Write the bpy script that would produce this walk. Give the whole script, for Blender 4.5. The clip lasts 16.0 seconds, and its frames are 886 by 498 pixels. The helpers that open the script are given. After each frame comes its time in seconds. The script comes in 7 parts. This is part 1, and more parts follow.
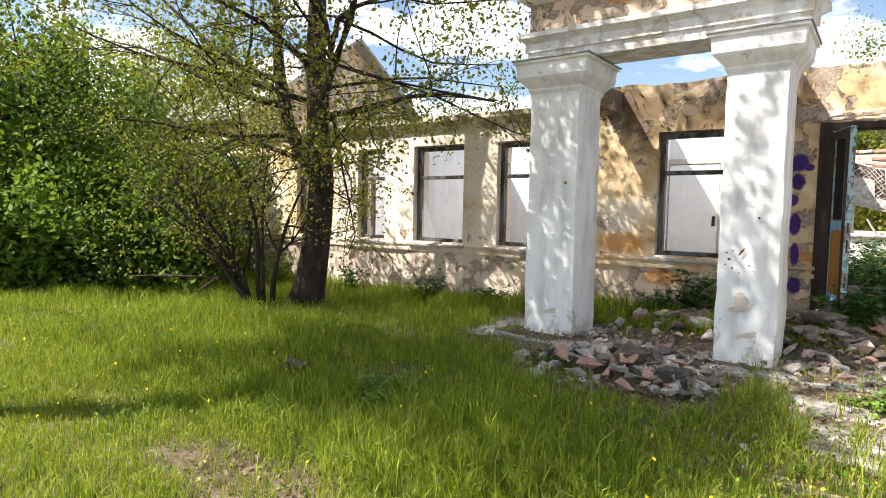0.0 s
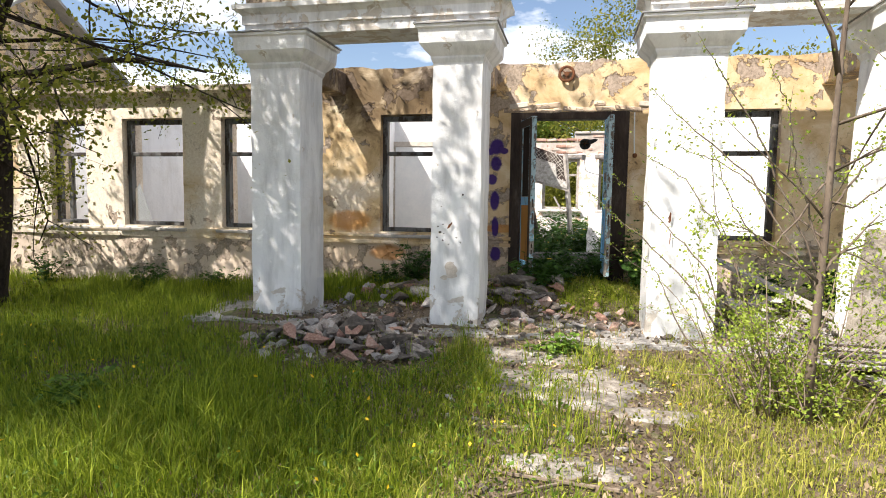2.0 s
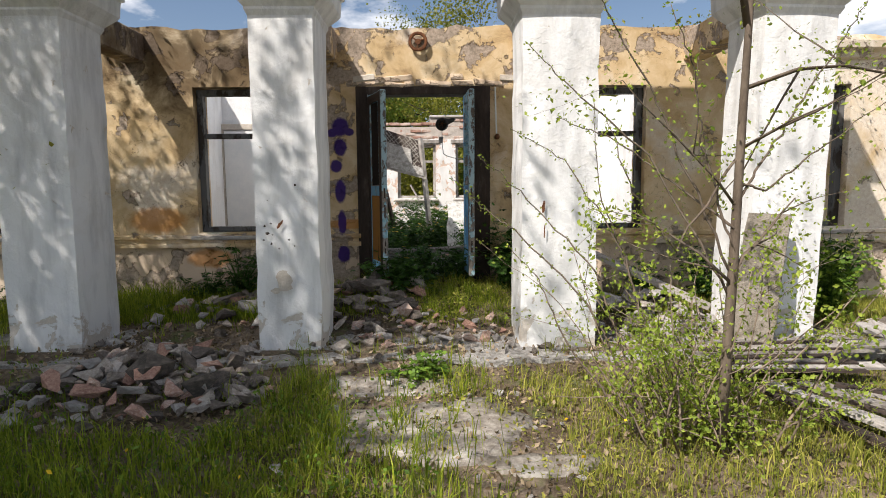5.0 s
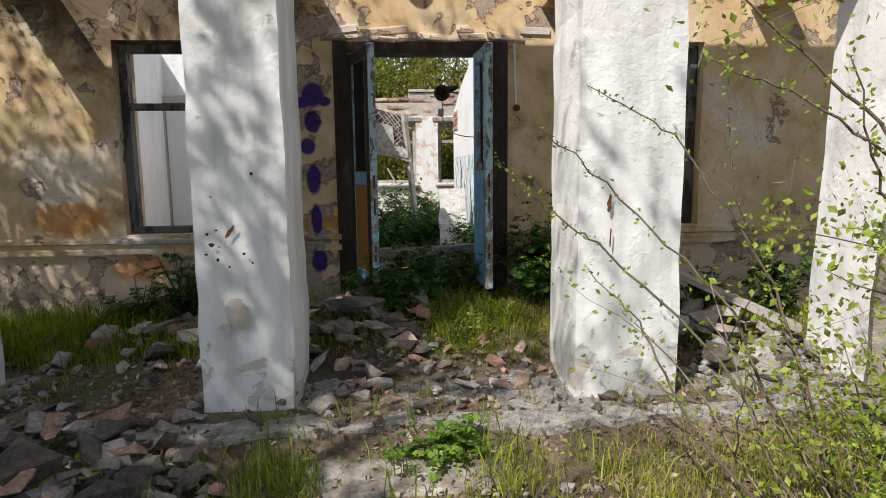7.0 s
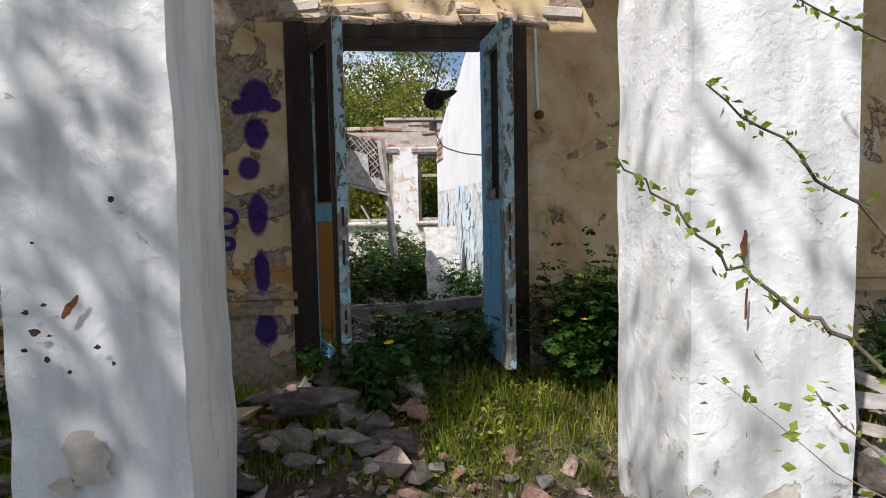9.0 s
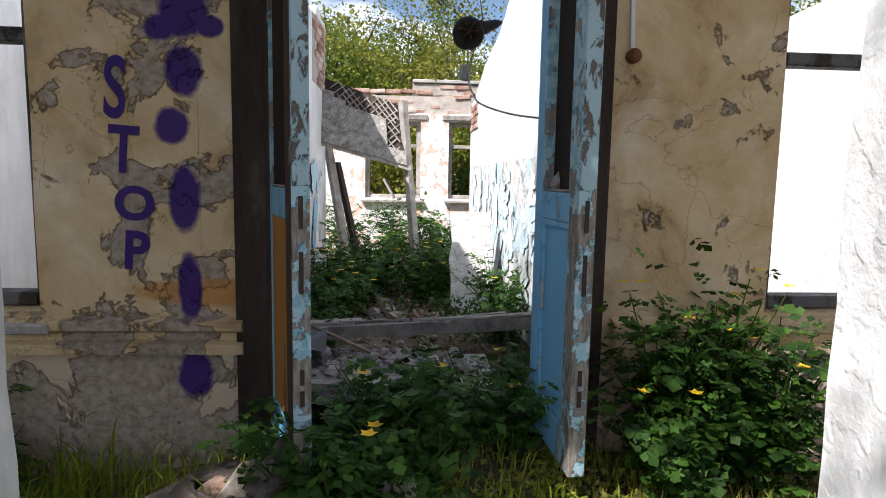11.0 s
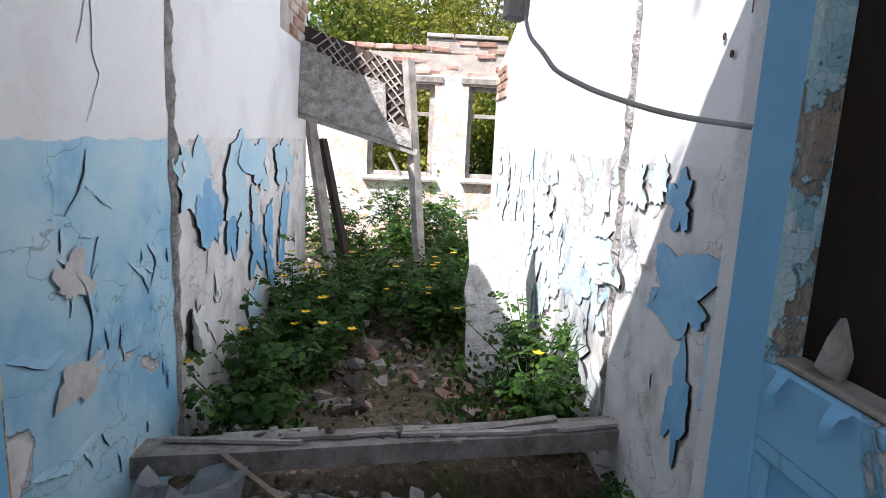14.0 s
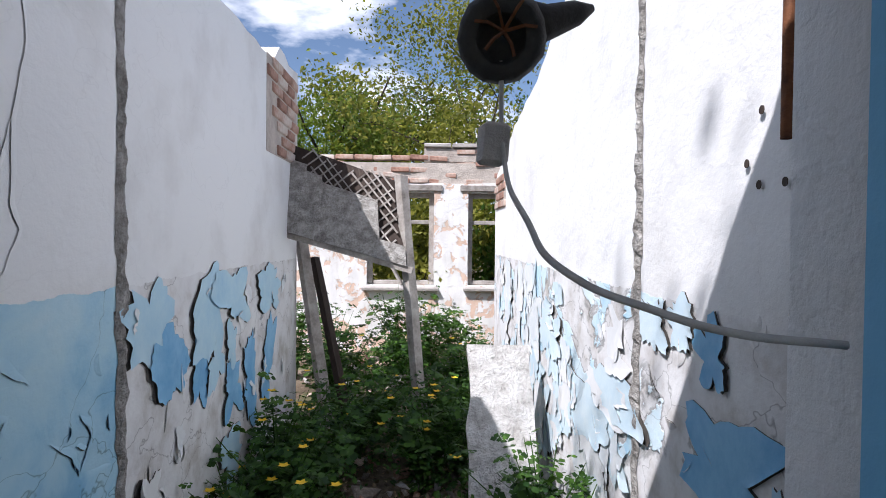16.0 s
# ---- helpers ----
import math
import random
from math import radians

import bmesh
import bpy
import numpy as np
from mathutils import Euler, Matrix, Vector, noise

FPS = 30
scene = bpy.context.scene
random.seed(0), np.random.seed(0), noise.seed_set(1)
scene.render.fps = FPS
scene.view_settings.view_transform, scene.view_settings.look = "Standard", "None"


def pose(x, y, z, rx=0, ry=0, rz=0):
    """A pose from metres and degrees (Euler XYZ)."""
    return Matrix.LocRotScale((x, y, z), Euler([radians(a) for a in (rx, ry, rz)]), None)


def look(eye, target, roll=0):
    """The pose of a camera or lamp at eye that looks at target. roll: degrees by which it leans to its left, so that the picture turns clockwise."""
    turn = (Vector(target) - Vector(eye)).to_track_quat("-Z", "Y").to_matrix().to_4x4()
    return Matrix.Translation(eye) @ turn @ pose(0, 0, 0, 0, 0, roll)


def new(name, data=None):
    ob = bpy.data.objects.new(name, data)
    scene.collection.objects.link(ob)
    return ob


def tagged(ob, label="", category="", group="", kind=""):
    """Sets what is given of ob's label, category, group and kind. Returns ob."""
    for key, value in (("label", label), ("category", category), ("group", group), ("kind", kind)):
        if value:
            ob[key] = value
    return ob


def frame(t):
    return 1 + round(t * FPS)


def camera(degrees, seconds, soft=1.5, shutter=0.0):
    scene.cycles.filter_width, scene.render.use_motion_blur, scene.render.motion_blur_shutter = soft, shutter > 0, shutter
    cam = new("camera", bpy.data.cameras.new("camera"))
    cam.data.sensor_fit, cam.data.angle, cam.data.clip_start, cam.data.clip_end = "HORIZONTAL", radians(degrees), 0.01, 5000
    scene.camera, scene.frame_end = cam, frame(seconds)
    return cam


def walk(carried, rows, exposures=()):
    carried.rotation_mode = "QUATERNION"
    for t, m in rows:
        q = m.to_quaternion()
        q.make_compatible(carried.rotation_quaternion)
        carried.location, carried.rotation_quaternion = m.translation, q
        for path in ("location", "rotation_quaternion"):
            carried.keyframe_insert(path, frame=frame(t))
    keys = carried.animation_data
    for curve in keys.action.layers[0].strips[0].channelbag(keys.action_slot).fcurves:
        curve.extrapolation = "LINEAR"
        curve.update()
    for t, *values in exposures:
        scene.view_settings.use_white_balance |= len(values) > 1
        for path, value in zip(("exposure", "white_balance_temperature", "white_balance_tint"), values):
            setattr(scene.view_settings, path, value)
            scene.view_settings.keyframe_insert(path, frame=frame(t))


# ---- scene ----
cam = camera(72.6, 16.0, soft=0.95)
PATH = [
    (0, (0.31, -0.073, 1.368), (-0.87, 1.537, 1.241), 1.2),
    (0.5, (0.299, -0.063, 1.367), (-0.913, 1.523, 1.235), 1.3),
    (1, (0.29, -0.045, 1.36), (-0.91, 1.548, 1.212), 1.2),
    (1.5, (0.354, -0.024, 1.359), (-0.527, 1.764, 1.203), 0.8),
    (2, (0.491, -0.031, 1.336), (0.069, 1.916, 1.164), 0.8),
    (2.2, (0.521, -0.066, 1.332), (0.31, 1.915, 1.147), 0.7),
    (2.5, (0.581, -0.044, 1.325), (0.54, 1.946, 1.124), 0.9),
    (3, (0.594, 0.042, 1.311), (0.558, 2.031, 1.099), -0.2),
    (3.5, (0.555, 0.274, 1.319), (0.554, 2.264, 1.121), 1.1),
    (4, (0.56, 0.514, 1.308), (0.585, 2.506, 1.125), -0.2),
    (4.2, (0.574, 0.613, 1.3), (0.592, 2.604, 1.111), -1.5),
    (6.3, (0.244, 2.075, 1.422), (0.318, 4.059, 1.183), 1.6),
    (6.5, (0.239, 2.21, 1.411), (0.321, 4.193, 1.159), 1.1),
    (7, (0.176, 2.599, 1.379), (0.322, 4.576, 1.112), -0.7),
    (7.5, (0.161, 2.987, 1.37), (0.324, 4.964, 1.119), -0.7),
    (8, (0.185, 3.34, 1.361), (0.343, 5.327, 1.196), 2.1),
    (8.5, (0.142, 3.695, 1.33), (0.355, 5.677, 1.17), -0.5),
    (9, (0.143, 4.057, 1.317), (0.378, 6.039, 1.179), -1.2),
    (9.5, (0.221, 4.407, 1.331), (0.384, 6.399, 1.245), -0.4),
    (9.7, (0.23, 4.534, 1.326), (0.392, 6.525, 1.217), 0.3),
    (12, (0.414, 6.041, 1.449), (0.521, 8.023, 1.201), 0.5),
    (12.5, (0.459, 6.344, 1.484), (0.45, 8.327, 1.224), -1.5),
    (13, (0.47, 6.516, 1.557), (0.393, 8.495, 1.273), 0.3),
    (13.5, (0.432, 6.735, 1.549), (0.409, 8.711, 1.243), 1.5),
    (14, (0.397, 6.917, 1.595), (0.488, 8.882, 1.237), 2.7),
    (14.5, (0.412, 7.066, 1.602), (0.431, 9.033, 1.244), 1.0),
    (15, (0.454, 7.202, 1.644), (0.354, 9.169, 1.296), 0.8),
    (15.5, (0.462, 7.228, 1.678), (0.415, 9.211, 1.42), 1.7),
    (16, (0.477, 7.223, 1.724), (0.533, 9.222, 1.684), 0.6),
]
walk(cam, [(t, look(eye, target, roll)) for t, eye, target, roll in PATH],
     [(0, 1.34, 6600, 13), (1.2, 1.32, 6600, 13), (2.1, 0.98, 6600, 13), (2.6, 0.64, 6600, 13), (4.2, 0.37, 6550, 13), (6.4, 0.30, 6500, 13), (7.2, 0.16, 6450, 13), (9.5, 0.33, 6100, 14), (12, 0.98, 6150, 15), (13.5, 1.05, 6100, 17), (15, 0.82, 6000, 17), (16, 0.44, 5850, 17)])

# ---- world, sun ----
world = bpy.data.worlds.new("sky")
scene.world = world
world.use_nodes = True
wn, wl = world.node_tree.nodes, world.node_tree.links
SUN_DIR = Vector((0.58, 0.60, -1.0)).normalized()
sky = wn.new("ShaderNodeTexSky")
sky.sky_type = 'NISHITA'
sky.sun_disc = False
sky.sun_elevation = math.asin(-SUN_DIR.z)
sky.sun_rotation = math.atan2(-SUN_DIR.x, -SUN_DIR.y)
bg = wn["Background"]
bg.inputs["Strength"].default_value = 0.085
wc = wn.new("ShaderNodeTexCoord")
wmap = wn.new("ShaderNodeMapping")
wmap.inputs["Scale"].default_value = (1.6, 1.6, 4.0)
wl.new(wc.outputs["Generated"], wmap.inputs["Vector"])
wnoise = wn.new("ShaderNodeTexNoise")
wnoise.inputs["Scale"].default_value = 1.9
wnoise.inputs["Detail"].default_value = 7
wnoise.inputs["Roughness"].default_value = 0.55
wl.new(wmap.outputs["Vector"], wnoise.inputs["Vector"])
wramp = wn.new("ShaderNodeValToRGB")
wramp.color_ramp.elements[0].position = 0.50
wramp.color_ramp.elements[1].position = 0.59
wl.new(wnoise.outputs["Fac"], wramp.inputs["Fac"])
wmix = wn.new("ShaderNodeMix")
wmix.data_type = 'RGBA'
wl.new(wramp.outputs["Color"], wmix.inputs["Factor"])
wl.new(sky.outputs["Color"], wmix.inputs["A"])
wmix.inputs["B"].default_value = (10.5, 10.7, 11.0, 1)
wl.new(wmix.outputs["Result"], bg.inputs["Color"])

sun = new("sun", bpy.data.lights.new("sun", 'SUN'))
sun.data.energy = 5.1
sun.data.angle = radians(0.53)
sun.data.color = (1.0, 0.95, 0.87)
sun.matrix_world = look((-20, -20, 40), Vector((-20, -20, 40)) + SUN_DIR)


# ---- materials ----
def mat(name, rough=0.85, metal=0.0):
    m = bpy.data.materials.new(name)
    m.use_nodes = True
    p = m.node_tree.nodes["Principled BSDF"]
    p.inputs["Roughness"].default_value = rough
    p.inputs["Metallic"].default_value = metal
    p.inputs["Specular IOR Level"].default_value = 0.25
    return m, m.node_tree.nodes, m.node_tree.links, p


def coords(n, l, scale=(1, 1, 1)):
    g = n.new("ShaderNodeTexCoord")
    mp = n.new("ShaderNodeMapping")
    mp.inputs["Scale"].default_value = scale
    l.new(g.outputs["Object"], mp.inputs["Vector"])
    return mp.outputs["Vector"]


def tex(n, l, vec, scale, detail=5, rough=0.6, distort=0.0):
    t = n.new("ShaderNodeTexNoise")
    t.inputs["Scale"].default_value = scale
    t.inputs["Detail"].default_value = detail
    t.inputs["Roughness"].default_value = rough
    t.inputs["Distortion"].default_value = distort
    l.new(vec, t.inputs["Vector"])
    return t.outputs["Fac"]


def ramp(n, l, fac, stops):
    r = n.new("ShaderNodeValToRGB")
    e = r.color_ramp.elements
    while len(e) < len(stops):
        e.new(0.5)
    for k, (pos, col) in enumerate(stops):
        e[k].position = pos
        e[k].color = (*col, 1) if len(col) == 3 else col
    l.new(fac, r.inputs["Fac"])
    return r.outputs["Color"]


def grey(n, l, fac, a, b):
    return ramp(n, l, fac, [(a, (0, 0, 0)), (b, (1, 1, 1))])


def mixc(n, l, fac, a, b, mode='MIX'):
    m = n.new("ShaderNodeMix")
    m.data_type = 'RGBA'
    m.blend_type = mode
    for sock, v in (("Factor", fac), ("A", a), ("B", b)):
        if isinstance(v, (int, float)):
            m.inputs[sock].default_value = v
        elif isinstance(v, tuple):
            m.inputs[sock].default_value = (*v, 1)
        else:
            l.new(v, m.inputs[sock])
    return m.outputs["Result"]


def calc(n, l, op, a, b=0.0):
    m = n.new("ShaderNodeMath")
    m.operation = op
    for k, v in enumerate((a, b)):
        if isinstance(v, (int, float)):
            m.inputs[k].default_value = v
        else:
            l.new(v, m.inputs[k])
    return m.outputs[0]


def bump(n, l, p, height, strength=0.5, dist=0.02, prev=None):
    b = n.new("ShaderNodeBump")
    b.inputs["Strength"].default_value = strength
    b.inputs["Distance"].default_value = dist
    l.new(height, b.inputs["Height"])
    if prev is not None:
        l.new(prev, b.inputs["Normal"])
    l.new(b.outputs["Normal"], p.inputs["Normal"])
    return b.outputs["Normal"]


def axis_z(n, l):
    g = n.new("ShaderNodeTexCoord")
    sp = n.new("ShaderNodeSeparateXYZ")
    l.new(g.outputs["Object"], sp.inputs[0])
    return sp.outputs


def simple(name, stops, scale=6.0, rough=0.85, bump_scale=40.0, bump_strength=0.4, stretch=(1, 1, 1), metal=0.0, rnd=0.0, dist=0.01):
    """A surface whose colour runs through stops by noise at two scales, with fine relief."""
    m, n, l, p = mat(name, rough, metal)
    v = coords(n, l, stretch)
    a = tex(n, l, v, scale, 6, 0.65)
    b = tex(n, l, v, bump_scale, 4, 0.7)
    f = calc(n, l, 'ADD', calc(n, l, 'MULTIPLY', a, 0.75), calc(n, l, 'MULTIPLY', b, 0.25))
    if rnd:
        o = n.new("ShaderNodeObjectInfo")
        f = calc(n, l, 'ADD', f, calc(n, l, 'MULTIPLY', calc(n, l, 'SUBTRACT', o.outputs["Random"], 0.5), rnd))
    l.new(ramp(n, l, f, stops), p.inputs["Base Color"])
    bump(n, l, p, calc(n, l, 'ADD', a, calc(n, l, 'MULTIPLY', b, 0.6)), bump_strength, dist)
    return m


def leaf_mat(name, dark, light, trans=0.45, glow=(0.30, 0.38, 0.03)):
    m, n, l, p = mat(name, 0.55)
    g = n.new("ShaderNodeNewGeometry")
    c = ramp(n, l, g.outputs["Random Per Island"], [(0.0, dark), (0.6, tuple((a + b) / 2 for a, b in zip(dark, light))), (1.0, light)])
    l.new(c, p.inputs["Base Color"])
    t = n.new("ShaderNodeBsdfTranslucent")
    l.new(mixc(n, l, 0.35, c, glow, 'MIX'), t.inputs["Color"])
    mx = n.new("ShaderNodeMixShader")
    mx.inputs["Fac"].default_value = trans
    l.new(p.outputs[0], mx.inputs[1])
    l.new(t.outputs[0], mx.inputs[2])
    l.new(mx.outputs[0], n["Material Output"].inputs["Surface"])
    return m


def facade_mat():
    m, n, l, p = mat("ochre_render", 0.92)
    v = coords(n, l)
    big = tex(n, l, v, 0.75, 6, 0.62, 0.3)
    mid = tex(n, l, v, 2.6, 8, 0.66, 0.5)
    fine = tex(n, l, v, 28, 5, 0.7)
    base = ramp(n, l, mid, [(0.28, (0.30, 0.195, 0.10)), (0.43, (0.58, 0.42, 0.23)), (0.58, (0.70, 0.55, 0.35)), (0.74, (0.80, 0.71, 0.55))])
    pale = ramp(n, l, fine, [(0.3, (0.62, 0.51, 0.39)), (0.7, (0.83, 0.76, 0.65))])
    bare = ramp(n, l, fine, [(0.3, (0.20, 0.16, 0.12)), (0.55, (0.42, 0.34, 0.27)), (0.75, (0.55, 0.44, 0.36))])
    s = axis_z(n, l)
    # plaster loss: more towards the broken top and at the foot
    hi = n.new("ShaderNodeMapRange")
    hi.inputs[1].default_value, hi.inputs[2].default_value, hi.inputs[3].default_value, hi.inputs[4].default_value = 2.25, 2.8, 0.0, 0.10
    l.new(s[2], hi.inputs[0])
    lo = n.new("ShaderNodeMapRange")
    lo.inputs[1].default_value, lo.inputs[2].default_value, lo.inputs[3].default_value, lo.inputs[4].default_value = 0.72, 0.66, 0.0, 0.22
    l.new(s[2], lo.inputs[0])
    left = n.new("ShaderNodeMapRange")
    left.inputs[1].default_value, left.inputs[2].default_value, left.inputs[3].default_value, left.inputs[4].default_value = -2.9, -3.6, 0.0, 0.16
    l.new(s[0], left.inputs[0])
    right = n.new("ShaderNodeMapRange")
    right.inputs[1].default_value, right.inputs[2].default_value, right.inputs[3].default_value, right.inputs[4].default_value = 3.9, 4.5, 0.0, 0.16
    l.new(s[0], right.inputs[0])
    wings = calc(n, l, 'ADD', left.outputs[0], right.outputs[0])
    c1 = mixc(n, l, grey(n, l, calc(n, l, 'ADD', big, wings), 0.56, 0.64), base, pale)
    c1 = mixc(n, l, calc(n, l, 'MULTIPLY', lo.outputs[0], 3.2), c1, (0.62, 0.50, 0.40))
    by = n.new("ShaderNodeMapRange")
    by.inputs[1].default_value, by.inputs[2].default_value, by.inputs[3].default_value, by.inputs[4].default_value = 0.55, 0.2, 0.0, 0.085
    l.new(calc(n, l, 'ABSOLUTE', calc(n, l, 'ADD', s[0], 0.62)), by.inputs[0])
    loss = calc(n, l, 'ADD', calc(n, l, 'ADD', calc(n, l, 'ADD', by.outputs[0], tex(n, l, v, 3.6, 8, 0.62, 0.35)), hi.outputs[0]), calc(n, l, 'MULTIPLY', lo.outputs[0], 0.55))
    mask = grey(n, l, loss, 0.622, 0.634)
    c2 = mixc(n, l, mask, c1, bare)
    soot = grey(n, l, calc(n, l, 'ADD', tex(n, l, v, 1.1, 7, 0.65), calc(n, l, 'MULTIPLY', hi.outputs[0], 0.6)), 0.63, 0.80)
    c3 = mixc(n, l, soot, c2, mixc(n, l, 0.75, c2, (0.07, 0.045, 0.025)))
    # dark brown patch round the wall top left of the door
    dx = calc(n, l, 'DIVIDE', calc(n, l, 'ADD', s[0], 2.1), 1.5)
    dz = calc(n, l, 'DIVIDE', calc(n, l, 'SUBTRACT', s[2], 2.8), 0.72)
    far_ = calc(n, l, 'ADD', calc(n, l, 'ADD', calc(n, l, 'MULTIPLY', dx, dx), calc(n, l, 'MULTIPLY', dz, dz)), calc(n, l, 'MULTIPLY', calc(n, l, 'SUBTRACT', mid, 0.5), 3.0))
    brown_patch = ramp(n, l, far_, [(0.15, (1, 1, 1)), (0.9, (0, 0, 0))])
    c3 = mixc(n, l, calc(n, l, 'MULTIPLY', brown_patch, 0.8), c3, (0.075, 0.05, 0.03))
    rim = ramp(n, l, loss, [(0.605, (1, 1, 1)), (0.623, (0.45, 0.40, 0.35)), (0.640, (1, 1, 1))])
    c4 = mixc(n, l, 0.8, c3, rim, 'MULTIPLY')
    vo = n.new("ShaderNodeTexVoronoi")
    vo.feature = 'DISTANCE_TO_EDGE'
    vo.inputs["Scale"].default_value = 1.7
    wv = n.new("ShaderNodeVectorMath")
    wv.operation = 'ADD'
    nn = n.new("ShaderNodeTexNoise")
    nn.inputs["Scale"].default_value = 2.5
    nn.inputs["Detail"].default_value = 6
    l.new(v, nn.inputs["Vector"])
    l.new(v, wv.inputs[0])
    l.new(nn.outputs["Color"], wv.inputs[1])
    l.new(wv.outputs[0], vo.inputs["Vector"])
    crack = ramp(n, l, vo.outputs["Distance"], [(0.0, (0.35, 0.3, 0.25)), (0.008, (1, 1, 1))])
    c5 = mixc(n, l, 0.55, c4, crack, 'MULTIPLY')
    # purple spray-paint blots beside the door
    warp = calc(n, l, 'MULTIPLY', calc(n, l, 'SUBTRACT', tex(n, l, v, 14, 5, 0.65), 0.5), 0.9)
    old = None
    for x, z, w, hh in ((-0.42, 0.94, .34, .06), (-1.95, 0.58, .28, .12), (-2.5, 1.0, .35, .16)):
        ex = calc(n, l, 'DIVIDE', calc(n, l, 'SUBTRACT', s[0], x), w)
        ez = calc(n, l, 'DIVIDE', calc(n, l, 'SUBTRACT', s[2], z), hh)
        r2 = calc(n, l, 'ADD', calc(n, l, 'ADD', calc(n, l, 'MULTIPLY', ex, ex), calc(n, l, 'MULTIPLY', ez, ez)), warp)
        old = r2 if old is None else calc(n, l, 'MINIMUM', old, r2)
    c5 = mixc(n, l, calc(n, l, 'MULTIPLY', ramp(n, l, old, [(0.5, (1, 1, 1)), (1.0, (0, 0, 0))]), 0.75), c5, (0.50, 0.22, 0.05))
    spray = None
    for x, z, w, hh in ((-0.50, 1.98, .10, .11), (-0.505, 1.77, .075, .10), (-0.555, 1.57, .07, .075), (-0.515, 1.30, .065, .14), (-0.505, 0.96, .05, .14), (-0.495, 0.61, .075, .10), (-0.59, 1.92, .06, .05), (-0.41, 1.93, .06, .045)):
        ex = calc(n, l, 'DIVIDE', calc(n, l, 'SUBTRACT', s[0], x), w)
        ez = calc(n, l, 'DIVIDE', calc(n, l, 'SUBTRACT', s[2], z), hh)
        r2 = calc(n, l, 'ADD', calc(n, l, 'ADD', calc(n, l, 'MULTIPLY', ex, ex), calc(n, l, 'MULTIPLY', ez, ez)), warp)
        spray = r2 if spray is None else calc(n, l, 'MINIMUM', spray, r2)
    paint = ramp(n, l, spray, [(0.6, (1, 1, 1)), (0.95, (0.25, 0.25, 0.25)), (1.0, (0.0, 0.0, 0.0))])
    c5 = mixc(n, l, calc(n, l, 'MULTIPLY', paint, 0.96), c5, (0.045, 0.018, 0.16))
    l.new(c5, p.inputs["Base Color"])
    h = calc(n, l, 'SUBTRACT', calc(n, l, 'ADD', calc(n, l, 'MULTIPLY', fine, 0.12), calc(n, l, 'MULTIPLY', mid, 0.25)), calc(n, l, 'MULTIPLY', mask, 0.55))
    bump(n, l, p, h, 0.9, 0.035)
    return m


def white_mat(name, white=(0.80, 0.80, 0.79), dirt=(0.44, 0.40, 0.35), amount=0.66, foot=True, streak=0.3):
    m, n, l, p = mat(name, 0.88)
    v = coords(n, l)
    vs = coords(n, l, (1, 1, 0.22))
    mid = tex(n, l, v, 2.2, 7, 0.6, 0.4)
    fine = tex(n, l, v, 34, 5, 0.7)
    st = tex(n, l, vs, 6, 5, 0.6)
    c = ramp(n, l, st, [(0.3, tuple(a * (1 - streak) for a in white)), (0.55, white)])
    chip = calc(n, l, 'ADD', tex(n, l, v, 5.5, 8, 0.65, 0.6), 0.0)
    s = axis_z(n, l)
    if foot:
        lo = n.new("ShaderNodeMapRange")
        lo.inputs[1].default_value, lo.inputs[2].default_value, lo.inputs[3].default_value, lo.inputs[4].default_value = 0.55, 0.05, 0.0, 0.14
        l.new(s[2], lo.inputs[0])
        chip = calc(n, l, 'ADD', chip, lo.outputs[0])
    mask = grey(n, l, chip, amount, amount + 0.02)
    c = mixc(n, l, mask, c, mixc(n, l, fine, dirt, tuple(min(1, a * 1.7) for a in dirt)))
    c = mixc(n, l, grey(n, l, mid, 0.52, 0.8), c, mixc(n, l, 0.4, c, (0.45, 0.40, 0.33)))
    vo = n.new("ShaderNodeTexVoronoi")
    vo.feature = 'DISTANCE_TO_EDGE'
    vo.inputs["Scale"].default_value = 1.1
    wv = n.new("ShaderNodeVectorMath")
    wv.operation = 'ADD'
    nn = n.new("ShaderNodeTexNoise")
    nn.inputs["Scale"].default_value = 3.0
    nn.inputs["Detail"].default_value = 6
    l.new(v, nn.inputs["Vector"])
    l.new(v, wv.inputs[0])
    l.new(nn.outputs["Color"], wv.inputs[1])
    l.new(wv.outputs[0], vo.inputs["Vector"])
    c = mixc(n, l, 0.14, c, ramp(n, l, vo.outputs["Distance"], [(0.0, (0.4, 0.37, 0.33)), (0.007, (1, 1, 1))]), 'MULTIPLY')
    l.new(c, p.inputs["Base Color"])
    h = calc(n, l, 'SUBTRACT', calc(n, l, 'ADD', calc(n, l, 'MULTIPLY', fine, 0.2), calc(n, l, 'MULTIPLY', tex(n, l, v, 9, 5, 0.6), 0.4)), calc(n, l, 'MULTIPLY', mask, 0.35))
    # layers of limewash that have come away in small plates
    h = calc(n, l, 'ADD', h, calc(n, l, 'MULTIPLY', grey(n, l, tex(n, l, v, 15, 3, 0.5), 0.54, 0.60), 0.07))
    h = calc(n, l, 'ADD', h, calc(n, l, 'MULTIPLY', grey(n, l, tex(n, l, v, 5, 3, 0.5), 0.56, 0.60), 0.07))
    bump(n, l, p, h, 0.65, 0.025)
    return m


